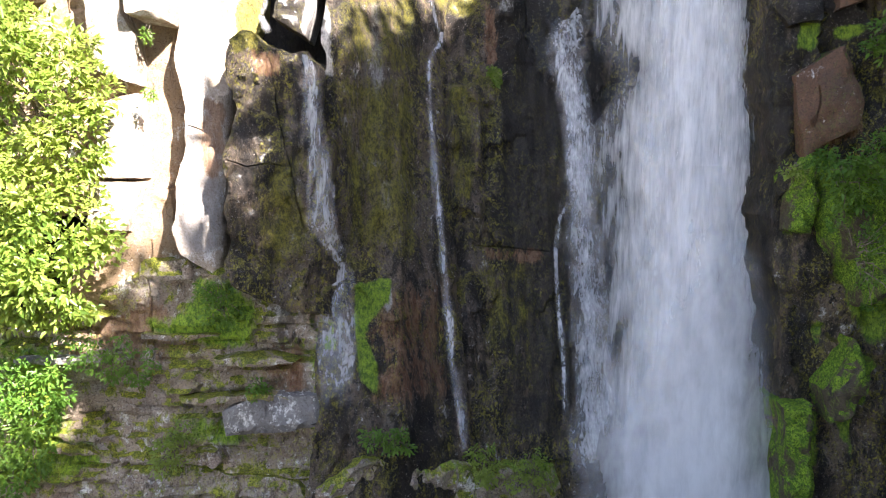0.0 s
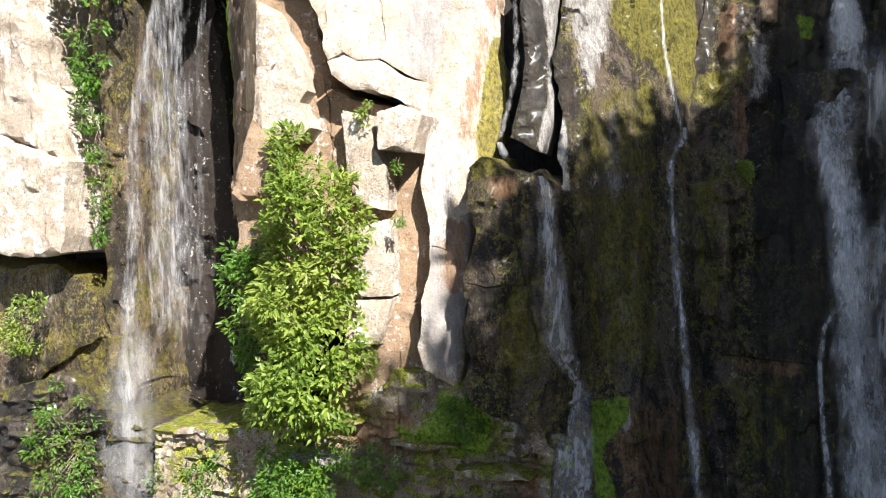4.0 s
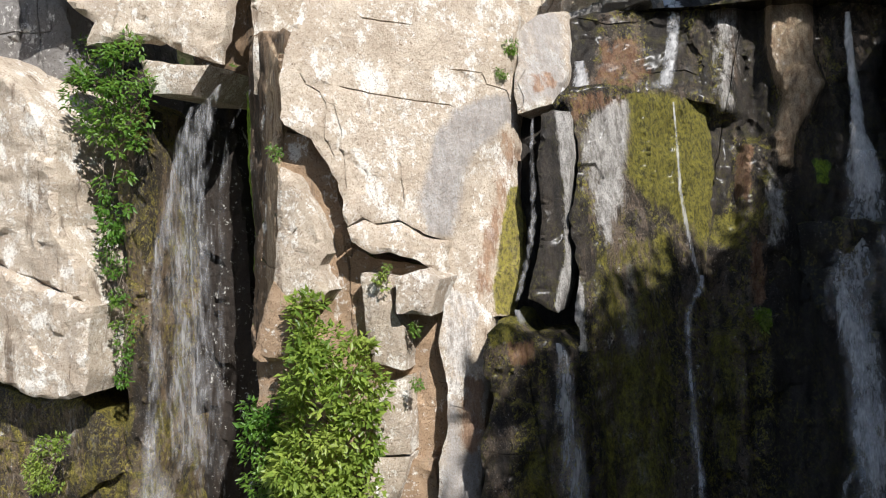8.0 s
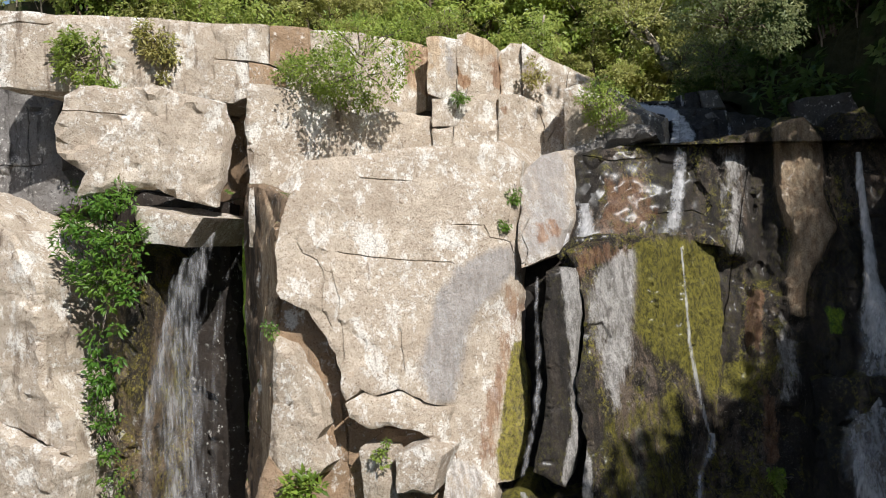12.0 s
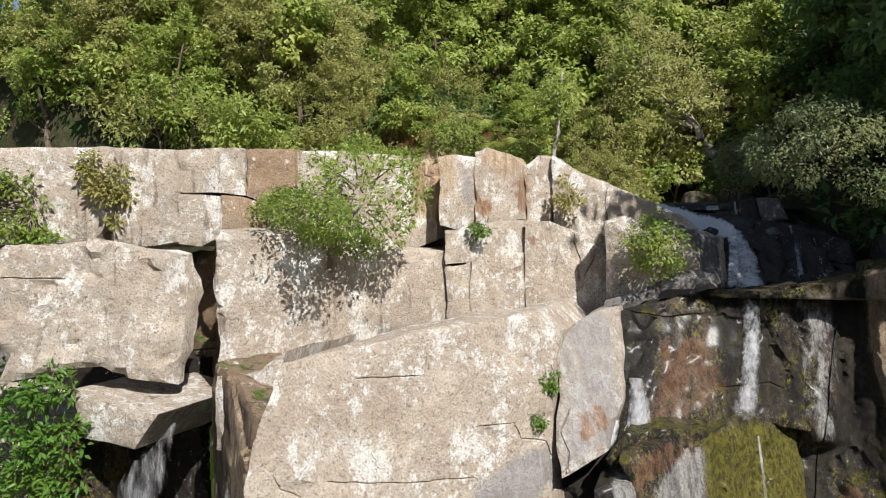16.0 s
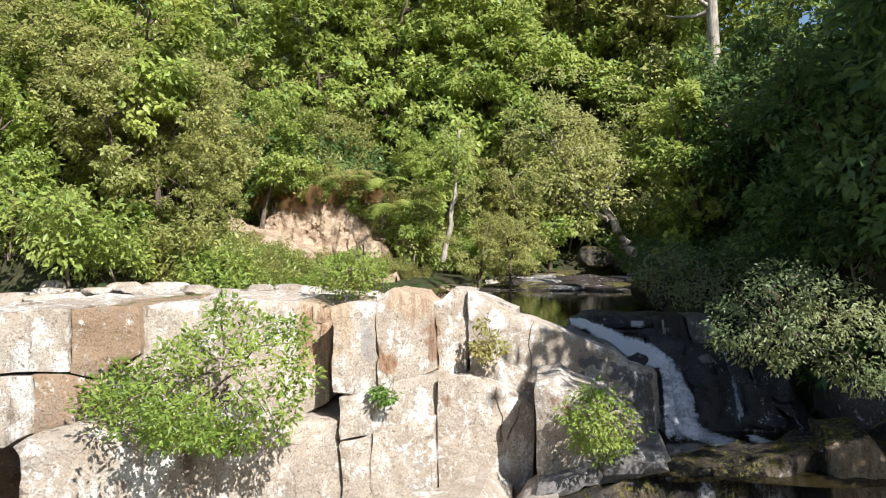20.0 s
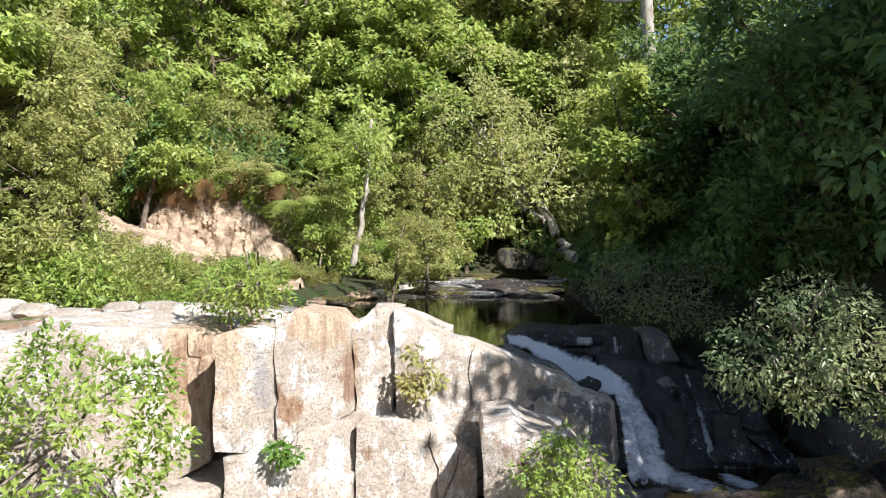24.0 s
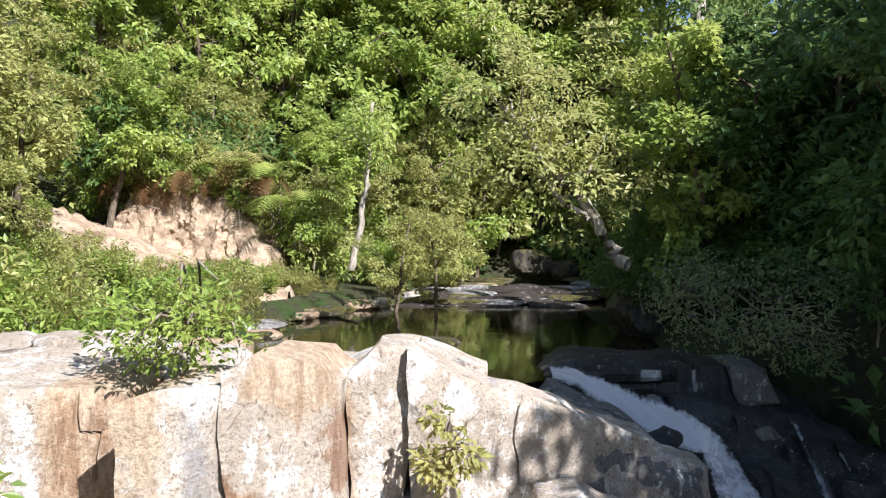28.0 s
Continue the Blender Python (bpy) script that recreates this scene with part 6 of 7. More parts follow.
# ---- plants ----
TREES = {
    "mid": [plant_meshes(k, 10, 3.0, LEAF["mid"], BARK, 100, 64, 0.25, 0.42, 0.17, 0.2, wide=0.6) for k in (1, 2, 3)],
    "olive": [plant_meshes(k, 9, 3.0, LEAF["olive"], BARK, 110, 64, 0.2, 0.40, 0.15, 0.2, wide=0.55) for k in (4, 5)],
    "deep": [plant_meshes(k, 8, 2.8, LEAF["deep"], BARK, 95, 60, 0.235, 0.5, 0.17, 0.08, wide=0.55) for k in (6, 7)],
    "shade_caster": [plant_meshes(k, 8, 2.8, LEAF["deep"], BARK, 70, 22, 0.5, 0.75, 0.17, 0.08) for k in (8,)],
    "tall": [plant_meshes(k, 10, 3.2, LEAF["mid"], BARK, 140, 54, 0.21, 0.34, 0.13, 0.12, limbs=14, wide=0.6) for k in (21, 22)],
    "tall_olive": [plant_meshes(k, 10, 3.2, LEAF["olive"], BARK, 140, 54, 0.185, 0.34, 0.13, 0.12, limbs=14, wide=0.6) for k in (23,)],
}
SHRUBS = {
    "bush": [plant_meshes(k, 1.7, 1.0, LEAF["bush"], TWIG, 36, 32, 0.155, 0.24, 0.04, 0.1, 0.8, limbs=6) for k in (11, 12)],
    "mid": [plant_meshes(k, 1.8, 1.1, LEAF["mid"], TWIG, 36, 33, 0.16, 0.27, 0.04, 0.1, 0.8, limbs=6) for k in (13, 14)],
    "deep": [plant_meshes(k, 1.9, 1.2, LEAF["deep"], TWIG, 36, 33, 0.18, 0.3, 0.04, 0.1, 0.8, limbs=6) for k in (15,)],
    "olive": [plant_meshes(k, 1.9, 1.2, LEAF["olive"], TWIG, 36, 33, 0.15, 0.3, 0.04, 0.1, 0.8, limbs=6) for k in (16,)],
    "grass": [plant_meshes(k, 0.9, 0.6, LEAF["grass"], TWIG, 24, 26, 0.22, 0.2, 0.02, 0.05, 0.8, limbs=5, wide=0.16, droop=-0.3) for k in (18,)],
}
rng = np.random.default_rng(77)
TREE_LABEL = {"mid": "tall forest tree with a dense mid-green crown", "olive": "forest tree with a fine olive-green crown", "deep": "shaded forest tree with deep green foliage", "shade_caster": "coarse dark tree added for the shade it casts", "tall": "very tall forest tree with many leafy boughs", "tall_olive": "very tall forest tree with fine olive leaves"}
SHRUB_LABEL = {"bush": "bright leafy shrub on the bank", "mid": "green shrub on the bank above the cliff", "deep": "deep green shrub on the shaded slope", "olive": "olive-green shrub under the forest edge", "grass": "tuft of pale grass on the bank"}


# trees behind the others: the first are never seen, the second only cast shade
HIDDEN_TREES = {4, 5, 8, 10, 14, 15, 17, 18, 19, 21, 22, 117, 118, 120, 127, 128, 130, 131, 133, 134, 135}
SHADING_TREES = {67, 68, 70, 71, 72, 73, 74, 78, 79, 80, 81, 83, 84, 85, 86, 88, 89, 122, 123, 141, 142, 143}
HIDDEN_SHRUBS = {0, 1, 3, 8, 9, 12, 13, 17, 19, 23, 25, 31, 32, 38, 39, 41, 44, 49, 53, 55, 63, 67, 69, 70, 72, 74, 75, 81, 82, 84, 85, 86, 89, 90, 91, 92, 93, 94, 95, 96, 98, 99, 101, 106, 109, 110, 111, 112, 115, 116, 117, 123, 127, 129, 131, 132, 136, 143, 145, 146, 148, 165, 167, 169, 171, 173, 191, 192, 193, 194, 197, 201, 204, 206, 207, 208, 216, 218, 219, 220, 222, 223, 227, 228, 229, 232, 234, 238, 239, 240, 245, 248}
SOWN = [0, 0]


def tree(kind, x, y, size, z=None):
    k = rng.integers(len(TREES[kind]))
    z = ground_height(x, y) - 0.15 if z is None else z
    turn = rng.uniform(0, 360)
    SOWN[0] += 1
    if SOWN[0] - 1 in HIDDEN_TREES:
        return None
    if SOWN[0] - 1 in SHADING_TREES:
        kind, k, size = "shade_caster", 0, size * 1.05
    return plant("forest_tree", TREES[kind][k], x, y, z, TREE_LABEL[kind], "tree", "forest trees", turn, size)


def shrub(kind, x, y, size, z=None, tip=(0, 0)):
    k = rng.integers(len(SHRUBS[kind]))
    z = ground_height(x, y) - 0.05 if z is None else z
    turn = rng.uniform(0, 360)
    if kind != "grass":
        SOWN[1] += 1
        if SOWN[1] - 1 in HIDDEN_SHRUBS:
            return None
    return plant("grass_tuft" if kind == "grass" else "shrub", SHRUBS[kind][k], x, y, z, SHRUB_LABEL[kind], "grass" if kind == "grass" else "shrub", "bank plants", turn, size, "stem", "foliage", tip)


# sunny slope
for i in range(24):
    x, y = rng.uniform(-30, -16), rng.uniform(26, 54)
    tree(("olive", "mid")[int(rng.random() < 0.45)], x, y, rng.uniform(0.7, 1.1))
for i in range(30):
    x, y = rng.uniform(-28, 12), 54 + 0.5 * i + rng.uniform(0, 3)
    if 0.20 < (x + 4.7) / (y - 13.2) < 0.31:
        x -= 7
    tree(("tall_olive", "tall", "tall")[rng.integers(3)], x, y, rng.uniform(1.75, 2.2))
for x, y, s, kind in ((-13.5, 46, .9, "mid"), (-12, 48, .8, "mid"), (-9.5, 50, .8, "olive"), (-7.5, 53, .9, "olive"), (-5.5, 55.5, .9, "mid"), (-2.0, 57, 1.1, "olive"), (1.0, 56, 1.0, "mid"), (-14.8, 27.5, .5, "olive"), (-17, 31, .8, "olive"), (-8.2, 41, 0.55, "olive"), (-6.9, 43.5, 0.6, "olive")):
    tree(kind, x, y, s)
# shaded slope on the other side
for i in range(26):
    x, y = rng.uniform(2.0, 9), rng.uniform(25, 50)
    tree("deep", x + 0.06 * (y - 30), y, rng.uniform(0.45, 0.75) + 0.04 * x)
# headland trees out of view, sized to throw shade on the wet walls
for i in range(23):
    y = -8.0 + 0.95 * i
    x = 11.0 + 0.36 * min(13.6, max(0.0, 12.6 - y)) - 0.25 * max(0.0, -1 - y) + rng.uniform(0, 1.5)
    tree("shade_caster", x, y, np.interp(y, [-8, -3, -1, 2, 5, 8, 11, 14], [1.35, 1.4, 1.44, 1.38, 1.22, 1.0, 0.7, 0.6]) * rng.uniform(0.95, 1.05))
# undergrowth
for i in range(46):
    x, y = rng.uniform(-19, -9.5), rng.uniform(24.2, 31)
    if abs(x + 12.5) > 1.0 or y < 28:
        shrub(("mid", "grass", "bush", "grass")[rng.integers(4)], x, y, rng.uniform(0.6, 1.1))
for i in range(60):
    x, y = rng.uniform(-26, 6), rng.uniform(50, 62)
    if y > 53 or x < -9:
        shrub(("mid", "olive", "olive", "deep")[rng.integers(4)], x, y, rng.uniform(1.5, 2.6))
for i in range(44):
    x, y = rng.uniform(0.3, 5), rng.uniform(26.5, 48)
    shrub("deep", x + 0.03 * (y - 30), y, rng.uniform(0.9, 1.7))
for i in range(26):
    x, y = rng.uniform(-26, -14.5), rng.uniform(44, 53)
    shrub(("mid", "olive")[rng.integers(2)], x, y, rng.uniform(1.2, 2.2))
for i in range(16):
    x = rng.uniform(-12.5, -5.5)
    shrub(("bush", "mid", "olive")[rng.integers(3)], x, np.interp(x, [-12.5, -5.5], [43, 50]) + rng.uniform(0, 2), rng.uniform(0.9, 1.6))
for i in range(30):
    x = -21 + 0.42 * i
    shrub(("olive", "mid", "bush")[rng.integers(3)], x, max(24.0, edge_at(x) + 1.2) + rng.uniform(0, 2.2), rng.uniform(0.8, 1.4) * (1.0 if x < -12 else 0.7))
for x, y, s, kind in ((-16.5, 27, .75, "olive"), (-18.5, 30, .9, "mid"), (-21, 27, .9, "olive"), (-23.5, 30, 1.0, "mid"), (-26, 27, 1.0, "olive"), (-20, 35, 1.0, "olive"), (-24, 36, 1.1, "mid")):
    tree(kind, x, y, s)
for x, y, s, kind in ((5.5, 25, 1.1, "deep"), (7.5, 28, 1.2, "deep"), (6.5, 32, 1.15, "deep"), (4.5, 29, 0.95, "deep"), (1.0, 33.5, 0.85, "mid"), (0.8, 37, 0.7, "mid"), (-27, 33, 1.1, "olive"), (-31, 30, 1.2, "mid"), (-23, 25, .7, "olive"), (-34, 34, 1.3, "mid"), (-30, 40, 1.3, "olive")):
    tree(kind, x, y, s)
for i in range(46):
    x, y = rng.uniform(-19, -10.5), rng.uniform(27, 38)
    shrub(("bush", "grass", "olive", "grass")[rng.integers(4)], x, y, rng.uniform(0.35, 0.7))
for i in range(36):
    x, y = rng.uniform(-34, -15), rng.uniform(23.8, 30)
    shrub(("olive", "mid", "bush")[rng.integers(3)], x, y, rng.uniform(1.1, 2.0))
for x, y, s, kind in ((-20, 25.5, .7, "mid"), (-25, 24.5, .8, "olive"), (-28, 27, 1.0, "mid"), (-33, 25, 1.1, "olive"), (-19, 27.5, .8, "olive"), (-22.5, 28, .9, "mid")):
    tree(kind, x, y, s)
for x, y, s, kind in ((-21, 24.2, .6, "olive"), (-18.6, 23.8, .45, "mid"), (-23.5, 23.8, .7, "mid")):
    tree(kind, x, y, s)
for i in range(10):
    shrub(("olive", "mid")[i % 2], -24 + 0.9 * i, 23.6 + rng.uniform(0, 0.6), rng.uniform(0.9, 1.4))
# low sunny growth on the bank beside the clay
for i in range(34):
    x, y = rng.uniform(-24, -12), rng.uniform(30, 35.5)
    shrub(("bush", "olive", "mid")[rng.integers(3)], x, y, rng.uniform(0.45, 0.95) * (0.6 if -19 < x < -12.5 and y > 33 else 1.0))
for x, y, s, kind in ((-20.5, 43.5, .8, "mid"), (-17.2, 46.5, .85, "olive"), (-15.0, 46.0, .8, "mid"), (-12.0, 45.5, .6, "olive"), (-22.5, 38.5, .7, "olive")):
    tree(kind, x, y, s)
# mostly hidden trees, added to shade the right bank
for x, y, s in ((6.4, 22.6, 0.95), (7.2, 24.2, 1.1), (8.2, 22.2, 1.1), (9.2, 19.5, 1.0)):
    tree("shade_caster", x, y, s)
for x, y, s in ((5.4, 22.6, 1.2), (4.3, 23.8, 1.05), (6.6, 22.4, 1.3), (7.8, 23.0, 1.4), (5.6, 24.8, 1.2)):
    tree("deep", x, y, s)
for i in range(30):
    x, y = rng.uniform(-21, -12.2), rng.uniform(34.5, 38.5)
    shrub(("grass", "olive", "bush")[rng.integers(3)], x, y, rng.uniform(0.35, 0.6))
for x, y, s in ((-24, 50, 1.6), (-20, 56, 1.95), (-14, 60, 2.1), (-7, 62, 2.2), (-1, 67, 2.3), (-27, 44, 1.4), (3.6, 58, 2.0), (7.0, 52, 1.7)):
    tree("tall", x, y, s)
# low growth on the bank between the clay and the pool
for i in range(44):
    x, y = rng.uniform(-14.5, -9.6), rng.uniform(31, 42.5)
    if x < np.interp(y, [31, 38.4, 41.4, 44], [-11.9, -11.6, -10.9, -9.8]):
        shrub(("grass", "bush", "grass", "olive")[i % 4], x, y, rng.uniform(0.4, 0.8))
# growth that hangs over the rim of the clay bank
for i in range(16):
    x = -21.0 + 0.62 * i
    shrub(("mid", "olive", "bush")[i % 3], x, 42.9 + 0.5 * (i % 2), 0.8 + 0.15 * (i % 4), 28.0 - 0.1 * (x + 17) ** 2)
# leaves in front of the tall pale trunk
for x, y, s in ((1.2, 35.5, 1.0), (2.6, 36.5, 1.1), (2.0, 34.0, 0.85)):
    tree("deep", x, y, s)
# tall trees added mostly out of view; high crowns shade cascade and slab end
plant("forest_tree", plant_meshes(31, 17, 3.6, LEAF["deep"], BARK, 150, 40, 0.34, 0.6, 0.24, 0.62, lean=(-0.26, 0.0), wide=0.6), 8.6, 19.0, 18.6, "tall shade tree with a high leaning crown", "tree", "forest trees")
plant("forest_tree", plant_meshes(31, 17, 3.6, LEAF["deep"], BARK, 120, 20, 0.34, 0.6, 0.24, 0.62, lean=(-0.26, 0.0), wide=0.6), 10.5, 21.2, 18.6, "tall shade tree with a high leaning crown", "tree", "forest trees", 60.0, 1.15)
# deep shrubs down to the water on the shaded bank
for k, (x, y, size) in enumerate(((1.4, 28.8, 0.8), (2.0, 28.2, 0.9), (2.6, 29.4, 1.1), (1.6, 30.4, 0.9), (2.4, 31.2, 1.2), (3.2, 28.4, 1.2), (3.4, 30.4, 1.4), (1.9, 32.6, 1.0), (2.8, 33.2, 1.3), (3.8, 32.0, 1.5), (2.2, 27.0, 0.7), (3.0, 26.4, 0.9), (1.5, 34.4, 0.9))):
    plant("shrub", SHRUBS["deep"][0], x, y, ground_height(x, y) - 0.05, SHRUB_LABEL["deep"], "shrub", "bank plants", 67.0 * k, size, "stem", "foliage")
# low growth that hides the stems beside the plunge pool
for x, y, s in ((3.2, 27.0, 1.4), (3.9, 26.0, 1.6), (4.4, 27.6, 1.7), (5.0, 25.6, 1.7), (3.6, 28.6, 1.5), (4.6, 24.9, 1.3)):
    shrub("deep", x, y, s)
# forest edge beyond the end of the rock terrace
for x, y, s, kind in ((-22, 24.8, .6, "olive"), (-25, 26, .9, "mid"), (-28.5, 30, 1.1, "olive"), (-31, 33, 1.35, "mid"), (-26, 31, 1.1, "mid"), (-33, 41, 1.6, "mid"), (-24, 36, 1.2, "olive")):
    tree(kind, x, y, s)
for i in range(12):
    shrub(("olive", "mid", "bush")[rng.integers(3)], -29 + 0.8 * i, 23.9 + rng.uniform(0, 1.0), rng.uniform(1.0, 1.6))
# grass and low shrubs along the water's edge
for i in range(18):
    y = rng.uniform(35, 43)
    shrub(("grass", "olive", "bush")[rng.integers(3)], float(np.interp(y, [35, 38.4, 41.4, 44], [-12.4, -12.0, -11.3, -10.2])) - rng.uniform(0, 1.6), y, rng.uniform(0.35, 0.7))


# ---- plants on the rock ----
DRAPES = [0]


def drape(name, kind, plane, outline, clumps, per, leaf, label, category, thick=0.4, clump=0.25, droop=0.45):
    """A plant that spreads over a rock face: crooked stems fan out from its root, and end in clumps of leaves."""
    DRAPES[0] += 1
    rng = np.random.default_rng(900 + DRAPES[0])
    a, s, l = plane
    ring = np.array(outline)
    lo, hi = ring.min(0), ring.max(0)
    pts = rng.uniform(lo, hi, (clumps * 6, 2))
    pts = pts[inside(pts[:, 0], pts[:, 1], ring)][:clumps]
    mid = ring.mean(0)
    depth = edge_distance(pts[:, 0], pts[:, 1], ring)
    out = np.minimum(1.0, depth / max(depth.max(), 0.01) * 1.6) * rng.uniform(0.2, 1.0, len(pts)) * thick
    y = a + s * pts[:, 0] + l * pts[:, 1]
    root = (mid[0], a + s * mid[0] + l * mid[1] + 0.12, mid[1])
    ob = thing(name, *root, label, category, "plants on the cliff")
    centres = np.stack([pts[:, 0], y - out, pts[:, 1]], 1) - root
    ways = np.stack([(pts[:, 0] - mid[0]) * 0.5, np.full(len(pts), -0.8), 0.35 + 0.3 * (pts[:, 1] - mid[1])], 1)
    ways /= np.linalg.norm(ways, axis=1, keepdims=True)
    verts, faces = [], []
    for c in centres[:: max(1, len(centres) // 22)]:
        c = Vector(c)
        start = Vector((c.x * 0.25, 0.1, c.z * 0.35))
        bend = (start + c) * 0.5 + Vector(rng.normal(0, 0.1, 3)) + Vector((0, -0.1, 0.08))
        thin = 0.012 + 0.012 * min(1.0, thick)
        tube(verts, faces, [start, bend, c], [thin, thin * 0.7, thin * 0.3], 4)
    part("stem", mesh_of("stem", verts, faces, TWIG), ob)
    part("foliage", leaf_mesh(centres, ways, rng, per, clump, leaf, 0.42, droop, 0.8, LEAF[kind], "foliage"), ob)
    return ob


drape('cliff_bush', 'bush', (17.05, 0.3, 0.0), [(-8.63, 13.52), (-8.2, 13.71), (-7.72, 13.4), (-7.24, 12.65), (-6.76, 11.89), (-6.64, 11.26), (-6.95, 10.5), (-7.14, 9.73), (-6.77, 9.09), (-6.77, 8.45), (-7.09, 7.14), (-7.77, 6.93), (-8.52, 6.98), (-9.14, 7.36), (-9.25, 8.14), (-8.75, 8.8), (-9.11, 9.57), (-9.1, 10.35), (-8.72, 10.86), (-8.83, 11.88), (-8.58, 12.64)], 260, 32, 0.2, 'large bright green bush growing out of a crack in the cliff', 'bush', thick=1.2, clump=0.27, droop=0.1)
drape('cliff_bush', 'vine', (17.88, 0.3, 0.0), [(-10.19, 11.0), (-9.54, 11.27), (-9.16, 10.2), (-9.44, 8.84), (-9.71, 7.74), (-10.09, 8.83)], 40, 40, 0.17, 'shaded leafy bush in the angle of the cliff', 'bush', thick=0.5)
drape('hanging_vine', 'vine', (15.3, 0.0, 0.0), [(-15.5, 19.96), (-13.54, 20.09), (-13.45, 18.66), (-13.52, 17.23), (-14.05, 16.23), (-14.41, 14.62), (-15.06, 15.2), (-14.93, 16.39), (-15.19, 17.44), (-16.17, 18.37), (-15.71, 19.39)], 64, 34, 0.18, 'dark green creeper hanging down beside the narrow fall', 'vine', thick=0.5)
drape('hanging_vine', 'vine', (15.5, 0.0, 0.0), [(-15.35, 15.2), (-14.5, 14.91), (-14.17, 13.12), (-14.32, 10.7), (-14.7, 10.66), (-14.84, 12.79)], 36, 30, 0.12, 'thin strip of creeper clinging to wet rock', 'vine', thick=0.25, clump=0.2)
drape('ledge_bush', 'bush', (14.9, 0.0, 0.0), [(-17.27, 8.24), (-17.0, 9.06), (-16.56, 9.88), (-16.2, 9.99), (-16.14, 9.31), (-16.41, 8.19), (-16.93, 7.81)], 26, 34, 0.13, 'small bright bush on a rock ledge', 'bush', thick=0.4, clump=0.2)
drape('moss_plants', 'vine', (15.0, 0.0, 0.0), [(-16.84, 6.51), (-15.65, 7.36), (-14.75, 6.98), (-14.44, 5.82), (-14.9, 3.66), (-17.02, 3.38)], 50, 30, 0.13, 'leafy plants on mossy rock', 'plant', thick=0.4, clump=0.22)
drape('moss_plants', 'vine', (17.6, 0.2, 0.0), [(-12.74, 5.38), (-11.26, 6.16), (-9.97, 6.06), (-9.73, 4.06), (-12.78, 3.92)], 50, 30, 0.12, 'leafy plants on mossy rock', 'plant', thick=0.3, clump=0.22)
drape('fern_strip', 'vine', (16.62, 0.2, 0.0), [(-9.42, 6.54), (-7.97, 6.16), (-7.72, 5.3), (-8.11, 4.34), (-8.35, 3.25), (-8.89, 3.13), (-9.51, 3.44)], 90, 32, 0.14, 'ferns and creepers hanging over layered rock', 'plant', thick=0.35, clump=0.2)
drape('fern_strip', 'vine', (16.6, 0.2, 0.0), [(-7.84, 6.64), (-6.87, 6.5), (-5.88, 6.24), (-5.88, 5.62), (-6.56, 5.4), (-7.64, 5.91)], 40, 28, 0.1, 'small drooping ferns under a ledge', 'plant', thick=0.15, clump=0.14, droop=0.9)
drape('fern_tuft', 'bush', (16.3, 0.2, 0.0), [(-6.01, 4.36), (-5.56, 4.53), (-5.34, 4.83), (-5.17, 4.57), (-5.57, 3.72), (-5.91, 3.55)], 22, 30, 0.1, 'bright fern tuft on layered rock', 'plant', thick=0.2, clump=0.14)
drape('fern_tuft', 'vine', (16.5, 0.2, 0.0), [(-5.16, 7.72), (-4.59, 7.59), (-4.25, 6.98), (-4.6, 6.61), (-5.17, 6.99)], 24, 28, 0.1, 'dark leafy tuft on mossy rock', 'plant', thick=0.15, clump=0.14)
drape('fern_tuft', 'vine', (16.5, 0.2, 0.0), [(-4.13, 5.47), (-3.66, 5.46), (-3.6, 5.08), (-4.01, 5.15)], 10, 26, 0.1, 'small leafy tuft on a rock ledge', 'plant', thick=0.12, clump=0.12)
drape('fern_tuft', 'vine', (15.85, 0.55, 0.0), [(-1.57, 4.76), (-0.4, 4.51), (-0.33, 4.05), (-1.46, 4.37)], 22, 26, 0.1, 'leafy fringe along a wet ledge', 'plant', thick=0.15, clump=0.12)
drape('fern_tuft', 'bush', (15.85, 0.55, 0.0), [(0.75, 3.85), (1.29, 3.95), (1.46, 3.03), (1.05, 2.92)], 18, 28, 0.11, 'bright ferns at the foot of the wet wall', 'plant', thick=0.2, clump=0.14)
drape('fern_tuft', 'bush', (15.85, 0.55, 0.0), [(1.58, 3.43), (2.58, 3.65), (3.01, 2.57), (1.75, 2.7)], 24, 26, 0.1, 'mossy ferns at the foot of the wet wall', 'plant', thick=0.2, clump=0.14)
drape('wall_plants', 'vine', (18.38, -0.35, 0.0), [(7.83, 10.81), (8.42, 11.05), (9.37, 11.29), (9.46, 9.91), (8.71, 9.65), (8.32, 9.39), (7.97, 10.1)], 44, 30, 0.15, 'leafy plants on the mossy headland wall', 'plant', thick=0.4, clump=0.22)
drape('wall_plants', 'vine', (18.75, -0.35, 0.0), [(8.72, 13.53), (9.4, 13.61), (9.48, 12.35), (8.88, 12.72)], 16, 28, 0.16, 'leafy plants on the headland wall', 'plant', thick=0.3, clump=0.2)
drape('wall_plants', 'bush', (18.7, -0.35, 0.0), [(7.41, 10.51), (7.72, 10.58), (7.71, 10.27), (7.47, 10.3)], 6, 24, 0.12, 'small pale leaf tuft on wet rock', 'plant', thick=0.1, clump=0.1)
drape('wall_plants', 'vine', (18.28, -0.35, 0.0), [(8.07, 9.51), (8.46, 9.64), (9.44, 9.57), (9.61, 7.0), (9.0, 7.42), (8.31, 8.92)], 20, 28, 0.1, 'small ferns in thick moss', 'plant', thick=0.3, clump=0.12)
drape('crest_bush', 'bush', (22.4, 0.0, 0.0), [(-8.87, 24.81), (-8.81, 25.26), (-8.52, 25.56), (-8.01, 25.66), (-7.44, 25.57), (-7.25, 25.27), (-7.23, 24.88), (-7.73, 24.76), (-8.24, 24.7)], 46, 30, 0.1, 'fresh green bush on the crest of the rock terrace', 'bush', thick=1.0, clump=0.2, droop=0.1)
